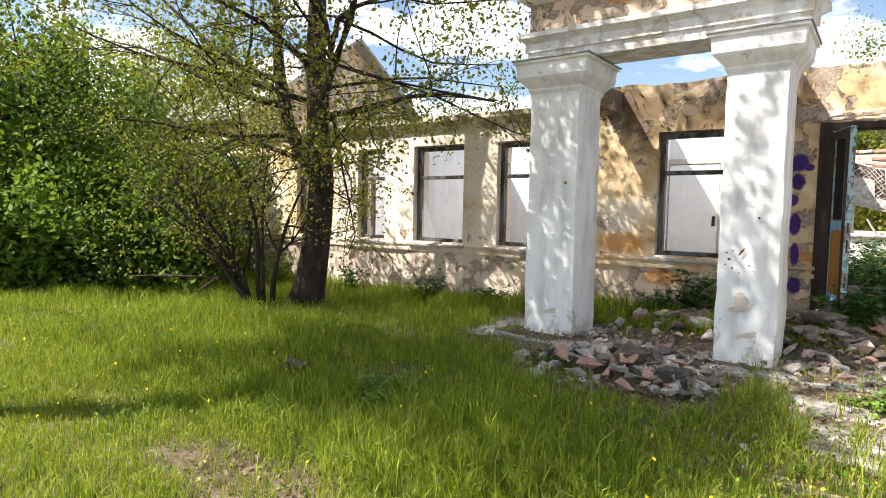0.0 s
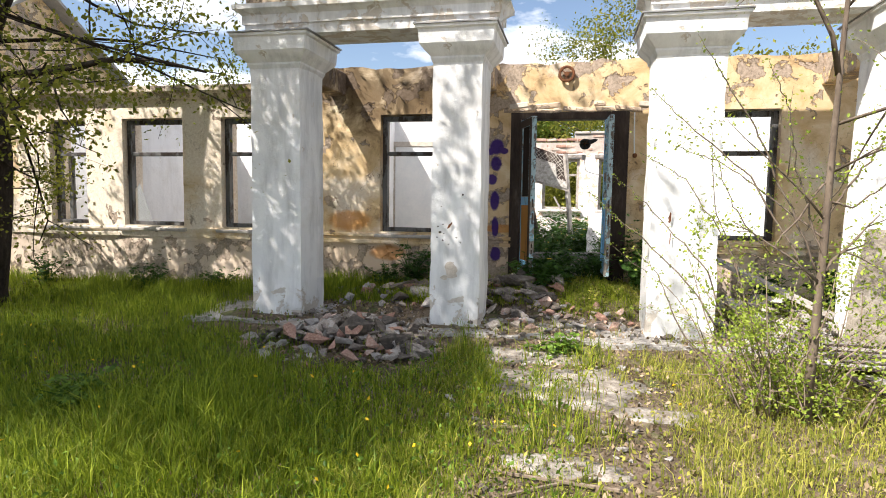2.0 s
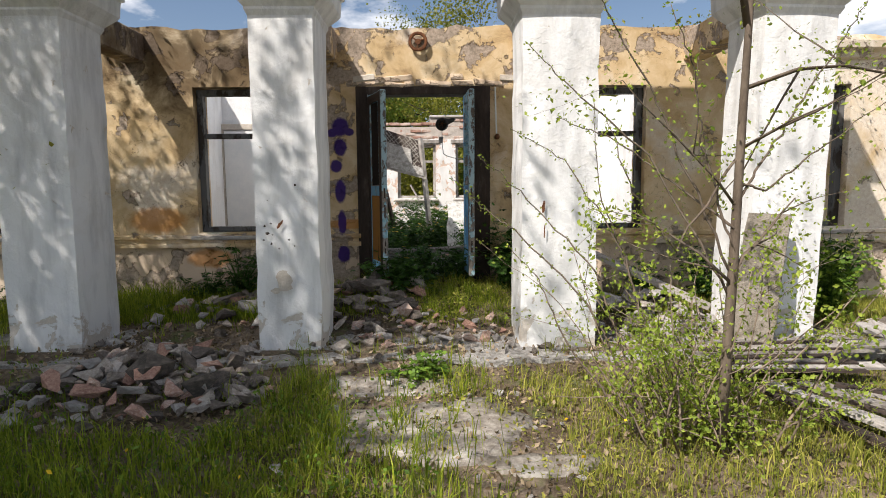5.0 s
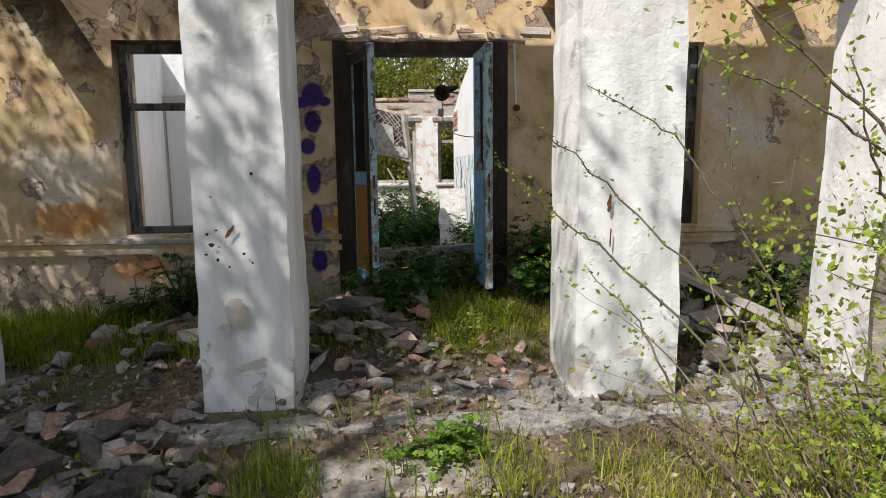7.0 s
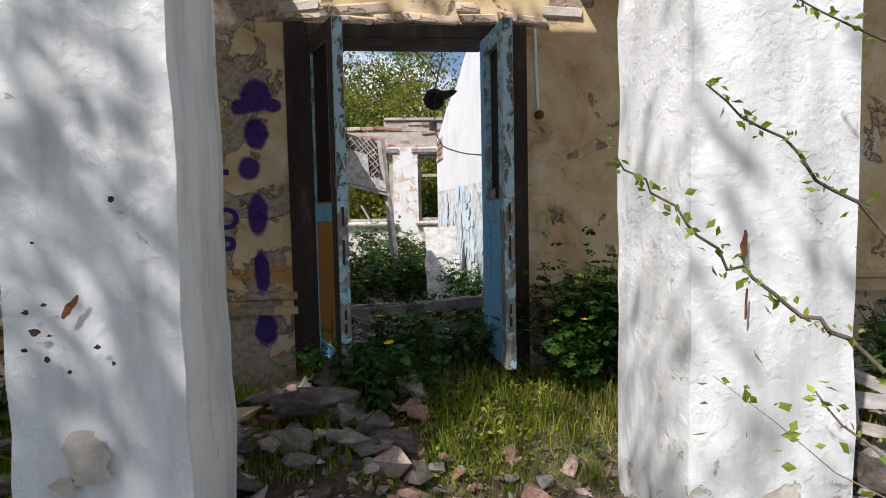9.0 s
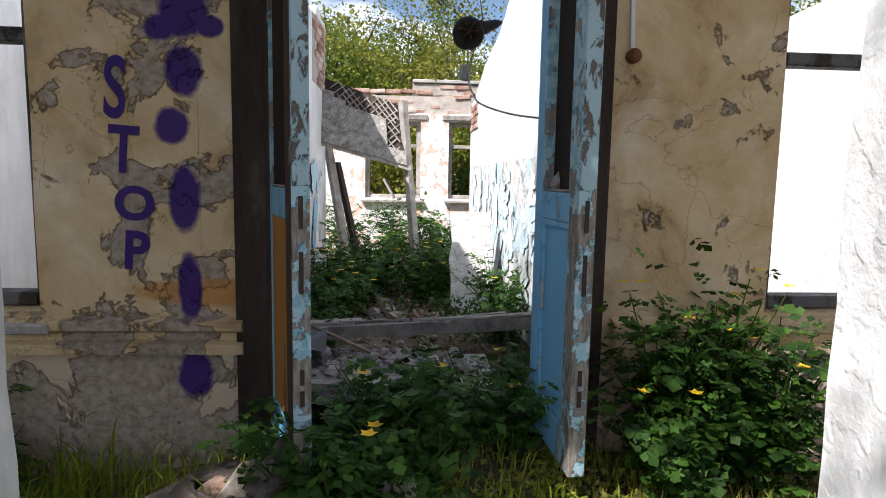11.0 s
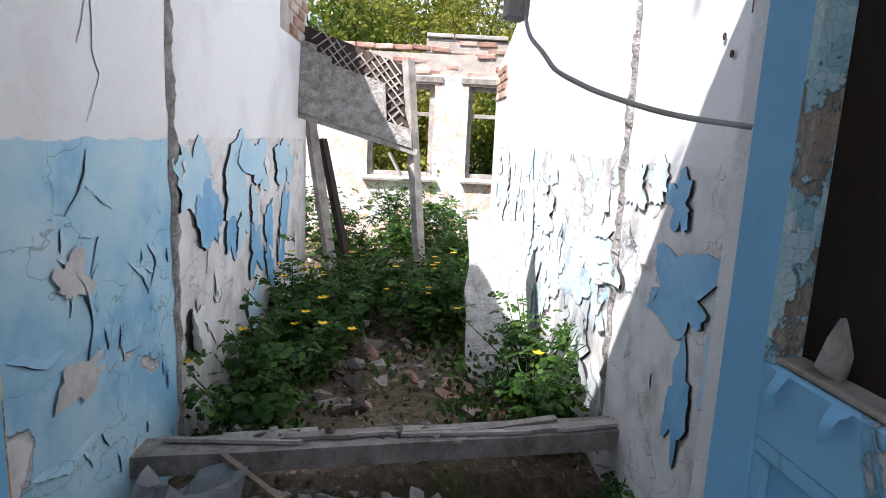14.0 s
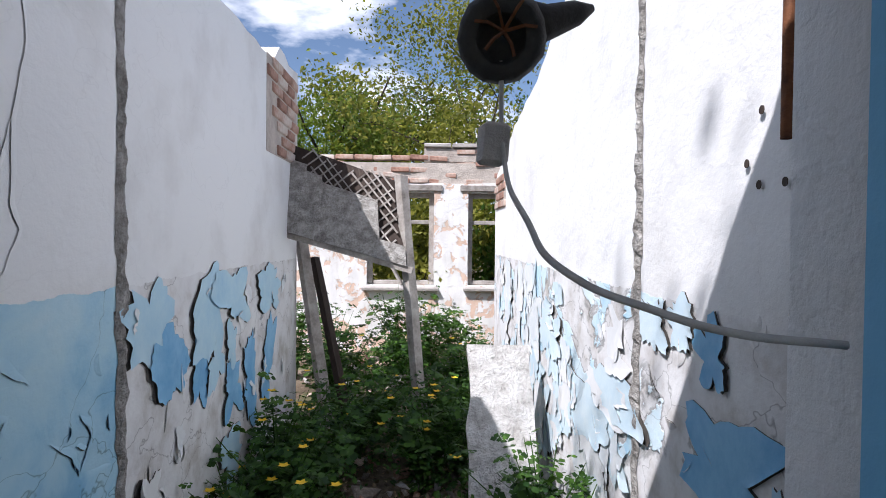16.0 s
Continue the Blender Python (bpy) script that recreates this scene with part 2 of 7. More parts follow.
def dado_mat(name, blue_near, blues):
    """Whitewash over a peeling blue oil-paint dado that ends at 1.55 m."""
    m, n, l, p = mat(name, 0.75)
    v = coords(n, l)
    vs = coords(n, l, (1, 0.62, 0.95))
    s = axis_z(n, l)
    fine = tex(n, l, v, 30, 5, 0.7)
    mid = tex(n, l, v, 1.8, 6, 0.6)
    wob = calc(n, l, 'ADD', s[2], calc(n, l, 'MULTIPLY', calc(n, l, 'SUBTRACT', tex(n, l, v, 7, 4, 0.6), 0.5), 0.05))
    low = calc(n, l, 'LESS_THAN', wob, 1.55)
    near = n.new("ShaderNodeMapRange")
    near.inputs[1].default_value, near.inputs[2].default_value = blue_near[0], blue_near[1]
    near.inputs[3].default_value, near.inputs[4].default_value = blue_near[2], blue_near[3]
    l.new(s[1], near.inputs[0])
    worn = n.new("ShaderNodeMapRange")
    worn.inputs[1].default_value, worn.inputs[2].default_value, worn.inputs[3].default_value, worn.inputs[4].default_value = 1.12, 0.8, 0.0, -0.20
    l.new(s[2], worn.inputs[0])
    k = calc(n, l, 'ADD', calc(n, l, 'ADD', tex(n, l, vs, 3.4, 6, 0.55, 0.6), near.outputs[0]), worn.outputs[0])
    blue_on = calc(n, l, 'MULTIPLY', grey(n, l, k, 0.495, 0.505), low)
    blue = ramp(n, l, tex(n, l, v, 2.6, 6, 0.6, 0.5), list(zip((0.34, 0.46, 0.6, 0.75), blues)))
    bare = ramp(n, l, tex(n, l, v, 6, 6, 0.6), [(0.3, (0.50, 0.47, 0.43)), (0.5, (0.72, 0.71, 0.70)), (0.7, (0.80, 0.80, 0.79))])
    white = ramp(n, l, mid, [(0.3, (0.70, 0.69, 0.67)), (0.5, (0.82, 0.82, 0.81))])
    c = mixc(n, l, low, white, bare)
    c = mixc(n, l, blue_on, c, blue)
    # edge shade of the lifted paint, darkened into the colour along each patch
    rimk = ramp(n, l, k, [(0.46, (1, 1, 1)), (0.487, (0.42, 0.42, 0.42)), (0.50, (1, 1, 1))])
    c = mixc(n, l, calc(n, l, 'MULTIPLY', low, 0.9), c, rimk, 'MULTIPLY')
    vo = n.new("ShaderNodeTexVoronoi")
    vo.feature = 'DISTANCE_TO_EDGE'
    vo.inputs["Scale"].default_value = 2.6
    wv = n.new("ShaderNodeVectorMath")
    wv.operation = 'ADD'
    nn = n.new("ShaderNodeTexNoise")
    nn.inputs["Scale"].default_value = 2.0
    nn.inputs["Detail"].default_value = 5
    l.new(vs, nn.inputs["Vector"])
    l.new(vs, wv.inputs[0])
    l.new(nn.outputs["Color"], wv.inputs[1])
    l.new(wv.outputs[0], vo.inputs["Vector"])
    c = mixc(n, l, calc(n, l, 'ADD', 0.08, calc(n, l, 'MULTIPLY', low, 0.5)), c, ramp(n, l, vo.outputs["Distance"], [(0.0, (0.22, 0.21, 0.20)), (0.007, (1, 1, 1))]), 'MULTIPLY')
    l.new(c, p.inputs["Base Color"])
    h = calc(n, l, 'ADD', calc(n, l, 'MULTIPLY', fine, 0.12), calc(n, l, 'ADD', calc(n, l, 'MULTIPLY', blue_on, 0.45), calc(n, l, 'MULTIPLY', tex(n, l, vs, 9, 5, 0.6), 0.35)))
    bump(n, l, p, h, 0.8, 0.02)
    return m


def paint_mat(name, top, under, amount=0.56, scale=7.0, stretch=(1, 1, 0.35)):
    """Old oil paint flaking off grey wood."""
    m, n, l, p = mat(name, 0.6)
    v = coords(n, l, stretch)
    v2 = coords(n, l)
    k = tex(n, l, v, scale, 7, 0.65, 0.4)
    mask = grey(n, l, k, amount, amount + 0.02)
    f = tex(n, l, v2, 40, 4, 0.7)
    c = mixc(n, l, tex(n, l, v2, 3, 5), tuple(a * 0.75 for a in top), tuple(min(1, a * 1.2) for a in top))
    u = mixc(n, l, f, tuple(a * 0.55 for a in under), under)
    c = mixc(n, l, mask, c, u)
    l.new(mixc(n, l, 0.8, c, ramp(n, l, k, [(amount - 0.03, (1, 1, 1)), (amount, (0.5, 0.5, 0.5)), (amount + 0.02, (1, 1, 1))]), 'MULTIPLY'), p.inputs["Base Color"])
    bump(n, l, p, calc(n, l, 'SUBTRACT', calc(n, l, 'MULTIPLY', f, 0.2), mask), 0.7, 0.006)
    return m


def crackle_mat(name, tones, bare, amount=0.56, cells=42.0, low=0.10):
    """Many coats of paint crazed into small plates, more worn towards the lock and below."""
    m, n, l, p = mat(name, 0.7)
    v = coords(n, l, (1, 1, 0.8))
    v2 = coords(n, l)
    vo = n.new("ShaderNodeTexVoronoi")
    vo.inputs["Scale"].default_value = cells
    vo.distance = 'CHEBYCHEV'
    l.new(v, vo.inputs["Vector"])
    ve = n.new("ShaderNodeTexVoronoi")
    ve.feature = 'DISTANCE_TO_EDGE'
    ve.inputs["Scale"].default_value = cells * 1.7
    l.new(v, ve.inputs["Vector"])
    sp = n.new("ShaderNodeSeparateColor")
    l.new(vo.outputs["Color"], sp.inputs[0])
    c = ramp(n, l, calc(n, l, 'ADD', calc(n, l, 'MULTIPLY', sp.outputs[0], 0.55), calc(n, l, 'MULTIPLY', tex(n, l, v2, 5, 5), 0.45)), list(zip((0.2, 0.45, 0.65, 0.85), tones)))
    z = axis_z(n, l)[2]
    worn = n.new("ShaderNodeMapRange")
    worn.inputs[1].default_value, worn.inputs[2].default_value, worn.inputs[3].default_value, worn.inputs[4].default_value = 1.35, 0.75, 0.0, low
    l.new(z, worn.inputs[0])
    k = calc(n, l, 'ADD', calc(n, l, 'ADD', tex(n, l, v, 13, 7, 0.65, 0.3), worn.outputs[0]), calc(n, l, 'MULTIPLY', calc(n, l, 'SUBTRACT', sp.outputs[1], 0.5), 0.10))
    mask = grey(n, l, k, amount, amount + 0.012)
    f = tex(n, l, coords(n, l, (1, 1, 0.2)), 60, 5, 0.7)
    u = ramp(n, l, f, [(0.3, tuple(a * 0.35 for a in bare)), (0.5, bare), (0.7, tuple(min(1, a * 1.7) for a in bare))])
    c = mixc(n, l, 0.16, c, ramp(n, l, ve.outputs["Distance"], [(0.0, (0.18, 0.17, 0.16)), (0.05, (1, 1, 1))]), 'MULTIPLY')
    c = mixc(n, l, mask, c, u)
    l.new(mixc(n, l, 0.9, c, ramp(n, l, k, [(amount - 0.03, (1, 1, 1)), (amount, (0.3, 0.3, 0.3)), (amount + 0.012, (1, 1, 1))]), 'MULTIPLY'), p.inputs["Base Color"])
    h = calc(n, l, 'ADD', calc(n, l, 'MULTIPLY', grey(n, l, ve.outputs["Distance"], 0.0, 0.06), 0.12), calc(n, l, 'SUBTRACT', calc(n, l, 'MULTIPLY', f, 0.2), mask))
    bump(n, l, p, h, 0.9, 0.006)
    return m


FACADE = facade_mat()
WHITE = white_mat("column_whitewash")
WHITE_IN = white_mat("interior_whitewash", (0.82, 0.82, 0.82), (0.5, 0.45, 0.4), 0.68, False, 0.12)
FARWALL = white_mat("far_whitewash", (0.80, 0.79, 0.77), (0.50, 0.37, 0.29), 0.555, True, 0.15)
DADO_L = dado_mat("dado_left", (9.18, 9.26, 0.30, -0.17), ((0.24, 0.48, 0.68), (0.38, 0.61, 0.75), (0.48, 0.68, 0.77), (0.58, 0.73, 0.79)))
DADO_R = dado_mat("dado_right", (8.3, 9.2, -0.22, -0.02), ((0.46, 0.66, 0.78), (0.60, 0.75, 0.82), (0.69, 0.79, 0.83), (0.76, 0.82, 0.84)))
PATH_CONCRETE = simple("dirty_path_concrete", [(0.32, (0.11, 0.092, 0.072)), (0.48, (0.25, 0.22, 0.185)), (0.62, (0.45, 0.42, 0.37))], 7, 0.95, 45, 0.8, dist=0.02)
# pale plaster; on the leaning slab its extra brightness paints in sunlight
LIGHTENED_PLASTER = simple("lightened_plaster", [(0.3, (0.30, 0.28, 0.26)), (0.48, (0.60, 0.58, 0.55)), (0.65, (0.80, 0.79, 0.77))], 14, 0.95, 60, 1.0, dist=0.05)
# grey cement with the leaning slab's shade put into its colour
SHADED_CONCRETE = simple("shaded_concrete", [(0.3, (0.10, 0.085, 0.06)), (0.5, (0.24, 0.21, 0.17)), (0.7, (0.40, 0.37, 0.32))], 6, 0.95, 50, 0.9, dist=0.03)
BRICK = simple("old_brick", [(0.25, (0.22, 0.12, 0.09)), (0.45, (0.40, 0.24, 0.18)), (0.6, (0.52, 0.40, 0.33)), (0.75, (0.62, 0.56, 0.50))], 9, 0.92, 60, 0.5, rnd=0.35)
MORTAR = simple("mortar", [(0.3, (0.34, 0.29, 0.25)), (0.6, (0.56, 0.50, 0.44)), (0.8, (0.66, 0.61, 0.55))], 7, 0.95, 50, 0.7, dist=0.02)
CEMENT = simple("grey_cement", [(0.3, (0.24, 0.22, 0.20)), (0.5, (0.42, 0.39, 0.36)), (0.7, (0.58, 0.55, 0.51))], 3.5, 0.92, 40, 0.7, dist=0.02)
STONE = simple("rubble_stone", [(0.2, (0.07, 0.06, 0.05)), (0.45, (0.185, 0.155, 0.13)), (0.62, (0.32, 0.275, 0.235)), (0.85, (0.56, 0.51, 0.45))], 5, 0.94, 45, 0.7, rnd=0.5, dist=0.02)
WOOD = simple("weathered_wood", [(0.3, (0.16, 0.14, 0.12)), (0.5, (0.34, 0.31, 0.28)), (0.7, (0.50, 0.47, 0.43))], 9, 0.85, 60, 0.6, (1, 1, 1), rnd=0.2)
WOOD_DARK = simple("dark_wood", [(0.3, (0.02, 0.014, 0.011)), (0.55, (0.06, 0.044, 0.036)), (0.78, (0.17, 0.14, 0.12))], 8, 0.8, 50, 0.6, (1, 1, 0.25))
FRAME_WOOD = paint_mat("grey_window_paint", (0.13, 0.13, 0.13), (0.06, 0.048, 0.04), 0.52)
BLUE_PAINT = paint_mat("blue_door_paint", (0.20, 0.47, 0.72), (0.42, 0.48, 0.50), 0.63, 4.0)
PALE_BLUE = crackle_mat("pale_blue_crazed_paint", ((0.20, 0.40, 0.50), (0.34, 0.54, 0.62), (0.42, 0.58, 0.64), (0.55, 0.62, 0.64)), (0.25, 0.22, 0.19), 0.60, 42.0, 0.15)
RAIL_PAINT = paint_mat("blue_rail_paint", (0.22, 0.47, 0.68), (0.58, 0.60, 0.60), 0.55, 5.0, (1, 1, 1))
DARK_PAINT = paint_mat("burnt_brown_paint", (0.065, 0.045, 0.035), (0.22, 0.20, 0.18), 0.60, 6.0, (1, 1, 0.3))
GREY_EDGE = paint_mat("worn_grey_edge", (0.34, 0.47, 0.52), (0.15, 0.125, 0.105), 0.53, 20.0, (1, 1, 0.6))
ORANGE = paint_mat("orange_brown_paint", (0.42, 0.20, 0.05), (0.16, 0.09, 0.05), 0.62, 5.0)
FLAKE_BLUE = simple("blue_paint_flake", [(0.3, (0.12, 0.36, 0.64)), (0.6, (0.28, 0.54, 0.76))], 4, 0.5, 30, 0.2)
FLAKE_PALE = simple("pale_paint_flake", [(0.3, (0.62, 0.69, 0.73)), (0.6, (0.79, 0.81, 0.81))], 4, 0.6, 30, 0.2)
FLAKE_LIGHT = simple("light_blue_paint_flake", [(0.3, (0.36, 0.60, 0.76)), (0.6, (0.52, 0.71, 0.80))], 4, 0.55, 30, 0.2)
BARE_GREY = simple("grey_undercoat", [(0.3, (0.42, 0.40, 0.38)), (0.6, (0.66, 0.65, 0.63))], 9, 0.9, 40, 0.4)
FLAKE_ICE = simple("ice_blue_paint_flake", [(0.3, (0.54, 0.70, 0.80)), (0.6, (0.68, 0.79, 0.83))], 4, 0.55, 30, 0.2)
FLAKE_WHITE = simple("white_paint_flake", [(0.3, (0.70, 0.72, 0.73)), (0.6, (0.82, 0.82, 0.81))], 4, 0.6, 30, 0.2)
RUST = simple("rusty_metal", [(0.3, (0.06, 0.03, 0.02)), (0.6, (0.22, 0.09, 0.04)), (0.8, (0.32, 0.2, 0.13))], 14, 0.7, 60, 0.4, metal=0.3)
GREY_METAL = simple("dull_metal", [(0.3, (0.20, 0.20, 0.20)), (0.7, (0.42, 0.42, 0.41))], 10, 0.55, 60, 0.3, metal=0.6)
PURPLE = simple("purple_spray_paint", [(0.3, (0.03, 0.012, 0.12)), (0.7, (0.06, 0.025, 0.20))], 12, 0.6, 50, 0.5)
ROOF = simple("slate_roof", [(0.3, (0.24, 0.24, 0.23)), (0.7, (0.42, 0.41, 0.39))], 3, 0.9, 20, 0.5)
CABLE_M = simple("grey_cable", [(0.3, (0.30, 0.29, 0.27)), (0.7, (0.50, 0.48, 0.45))], 20, 0.7, 60, 0.3)
RAG = simple("grey_sheet", [(0.3, (0.10, 0.10, 0.105)), (0.7, (0.30, 0.31, 0.32))], 8, 0.7, 60, 0.4)
BARE = simple("bare_render", [(0.3, (0.40, 0.35, 0.29)), (0.7, (0.62, 0.57, 0.50))], 12, 0.95, 50, 0.6)
# dark brown that paints the shade inside cracks and under lifted flakes
CRACK_SHADE = simple("crack_shade", [(0.3, (0.05, 0.043, 0.036)), (0.7, (0.15, 0.135, 0.12))], 20, 0.95, 60, 0.6)
RUBBER = simple("dusty_black_plastic", [(0.3, (0.02, 0.02, 0.02)), (0.7, (0.07, 0.065, 0.06))], 8, 0.7, 40, 0.4)
GLASS, gn, gl, gp = mat("dusty_glass", 0.08)
gp.inputs["Transmission Weight"].default_value = 0.9
gp.inputs["Base Color"].default_value = (0.8, 0.85, 0.83, 1)
# dark bark, its colour taken darker still for the trunk's shade
BARK = simple("shaded_dark_bark", [(0.3, (0.016, 0.012, 0.009)), (0.55, (0.05, 0.037, 0.029)), (0.75, (0.12, 0.098, 0.08))], 10, 0.95, 40, 0.9, (1, 1, 0.3), dist=0.03)
BARK_PALE = simple("sapling_bark", [(0.3, (0.07, 0.052, 0.038)), (0.7, (0.21, 0.165, 0.125))], 14, 0.9, 50, 0.6, (1, 1, 0.4))
TWIG = simple("dry_twig", [(0.3, (0.12, 0.085, 0.06)), (0.7, (0.36, 0.29, 0.22))], 12, 0.9, 50, 0.4)
LEAF = leaf_mat("leaf_spring", (0.045, 0.085, 0.012), (0.20, 0.27, 0.04))
LEAF_BRIGHT = leaf_mat("leaf_fresh", (0.16, 0.24, 0.03), (0.42, 0.50, 0.08))
LEAF_OLIVE = leaf_mat("leaf_olive", (0.07, 0.085, 0.015), (0.34, 0.32, 0.05))
LEAF_DEEP = leaf_mat("leaf_deep", (0.022, 0.065, 0.010), (0.15, 0.27, 0.04), 0.4)
LEAF_SHRUB = leaf_mat("leaf_shrub", (0.035, 0.085, 0.010), (0.22, 0.36, 0.05), 0.4)
# weed green darkened in colour for the shade of doorway and corridor
LEAF_WEED_SHADED = leaf_mat("leaf_weed_shaded", (0.012, 0.04, 0.007), (0.07, 0.155, 0.018), 0.22, (0.09, 0.18, 0.012))
# near-black brown for the boards in the door's upper lights
BLACK_BROWN = simple("black_brown_board", [(0.3, (0.010, 0.007, 0.006)), (0.7, (0.035, 0.022, 0.017))], 6, 0.85, 40, 0.5, (1, 1, 0.3))
ROUGH = simple("crumbling_plaster_face", [(0.32, (0.17, 0.155, 0.14)), (0.48, (0.36, 0.34, 0.31)), (0.62, (0.55, 0.53, 0.50))], 16, 0.95, 70, 1.0, dist=0.04)
GRASS = leaf_mat("grass_blade", (0.05, 0.11, 0.006), (0.42, 0.48, 0.045), 0.42)
GRASS_DRY = leaf_mat("grass_dry", (0.13, 0.17, 0.02), (0.54, 0.50, 0.11), 0.38)
LITTER = leaf_mat("leaf_litter", (0.07, 0.045, 0.025), (0.46, 0.35, 0.23), 0.1)
PETAL, pn_, pl_, pp_ = mat("yellow_petal", 0.6)
pp_.inputs["Base Color"].default_value = (0.80, 0.52, 0.02, 1)


def soil_mat():
    m, n, l, p = mat("soil", 0.97)
    v = coords(n, l)
    a = tex(n, l, v, 1.3, 7, 0.65)
    b = tex(n, l, v, 22, 6, 0.75)
    f = calc(n, l, 'ADD', calc(n, l, 'MULTIPLY', a, 0.5), calc(n, l, 'MULTIPLY', b, 0.5))
    c = ramp(n, l, f, [(0.3, (0.035, 0.026, 0.016)), (0.47, (0.12, 0.088, 0.058)), (0.60, (0.26, 0.205, 0.15)), (0.74, (0.50, 0.44, 0.36))])
    g = grey(n, l, tex(n, l, v, 2.1, 6, 0.7), 0.54, 0.62)
    c = mixc(n, l, calc(n, l, 'MULTIPLY', g, 0.55), c, (0.10, 0.15, 0.03))
    l.new(c, p.inputs["Base Color"])
    bump(n, l, p, f, 0.9, 0.05)
    return m


SOIL = soil_mat()


# ---- mesh helpers ----
class Shape:
    """Vertices and faces gathered for one mesh."""

    def __init__(self):
        self.v, self.f = [], []

    def add(self, verts, faces):
        k = len(self.v)
        self.v += [tuple(p) for p in verts]
        self.f += [tuple(i + k for i in q) for q in faces]
        return self

    def box(self, x0, x1, y0, y1, z0, z1, m=None, b=0.0):
        """A box; b chamfers its four long edges' corners a little."""
        if b:
            pts = []
            for z, s in ((z0, b), (z0 + b, 0), (z1 - b, 0), (z1, b)):
                pts += [(x0 + s, y0 + s, z), (x1 - s, y0 + s, z), (x1 - s, y1 - s, z), (x0 + s, y1 - s, z)]
            fs = [(3, 2, 1, 0), (12, 13, 14, 15)]
            for r in range(3):
                for k in range(4):
                    a, c = r * 4 + k, r * 4 + (k + 1) % 4
                    fs.append((a, c, c + 4, a + 4))
        else:
            pts = [(x, y, z) for z in (z0, z1) for x, y in ((x0, y0), (x1, y0), (x1, y1), (x0, y1))]
            fs = [(3, 2, 1, 0), (4, 5, 6, 7), (0, 1, 5, 4), (1, 2, 6, 5), (2, 3, 7, 6), (3, 0, 4, 7)]
        if m is not None:
            pts = [m @ Vector(p) for p in pts]
        return self.add(pts, fs)

    def tube(self, pts, radii, n=6):
        """A tapered tube along pts."""
        pts = [Vector(p) for p in pts]
        rings = []
        side = None
        for k, p in enumerate(pts):
            d = (pts[min(k + 1, len(pts) - 1)] - pts[max(k - 1, 0)]).normalized()
            if side is None:
                side = d.orthogonal().normalized()
            side = (side - d * side.dot(d)).normalized()
            up = d.cross(side)
            r = radii[k] if isinstance(radii, (list, tuple)) else radii
            rings.append([p + (side * math.cos(a) + up * math.sin(a)) * r for a in (2 * math.pi * j / n for j in range(n))])
        fs = [(k * n + j, k * n + (j + 1) % n, (k + 1) * n + (j + 1) % n, (k + 1) * n + j) for k in range(len(pts) - 1) for j in range(n)]
        fs += [tuple(range(n - 1, -1, -1)), tuple((len(pts) - 1) * n + j for j in range(n))]
        return self.add([q for r in rings for q in r], fs)

    def mesh(self, name):
        me = bpy.data.meshes.new(name)
        me.from_pydata(self.v, [], self.f)
        me.update()
        return me


def part(name, shape, material, parent=None, label="", smooth=False):
    """One mesh object, under a thing or a part where one is given."""
    me = shape.mesh(name) if isinstance(shape, Shape) else shape
    if not me.materials:
        me.materials.append(material)
    if smooth:
        me.polygons.foreach_set("use_smooth", [True] * len(me.polygons))
    ob = new(name, me)
    if parent is not None:
        ob.parent = parent
    if label:
        ob["label"] = label
    return ob


def structure(name, shape, material, label="", category="", smooth=False):
    return tagged(part(name, shape, material, smooth=smooth), label, category, kind="structure")


def thing(name, label, category, at=(0, 0, 0), group=""):
    ob = new(name)
    ob.location = at
    return tagged(ob, label, category, group)


def fnoise(x, y=0.0, z=0.0):
    return noise.noise(Vector((x, y, z)))


XL, XR = -0.52, 1.184


def ground_z(x, y):
    """Height of the ground: lawn, the mound before the door, the floor inside."""
    def ease(a, b, t):
        t = min(1, max(0, (t - a) / (b - a)))
        return t * t * (3 - 2 * t)
    z = -0.10 + 0.05 * ease(-3, -14, x)
    inner = ease(5.2, 5.9, y) * ease(-5, -3.2, x) * (1 - ease(4.2, 6, x))
    z += 0.13 * inner
    door = math.exp(-((x - 0.42) / 1.3) ** 2)
    z += (0.22 * door + 0.08) * ease(6.2, 7.5, y) * (1 - 0.4 * ease(9, 12, y))
    if XL - 0.1 < x < XR + 0.1:
        z -= 0.42 * ease(7.8, 7.95, y) * (1 - ease(8.8, 9.05, y))
    z += 0.028 * fnoise(x * 0.9, y * 0.9, 3.1) + 0.012 * fnoise(x * 3.1, y * 3.1, 1.7)
    return z


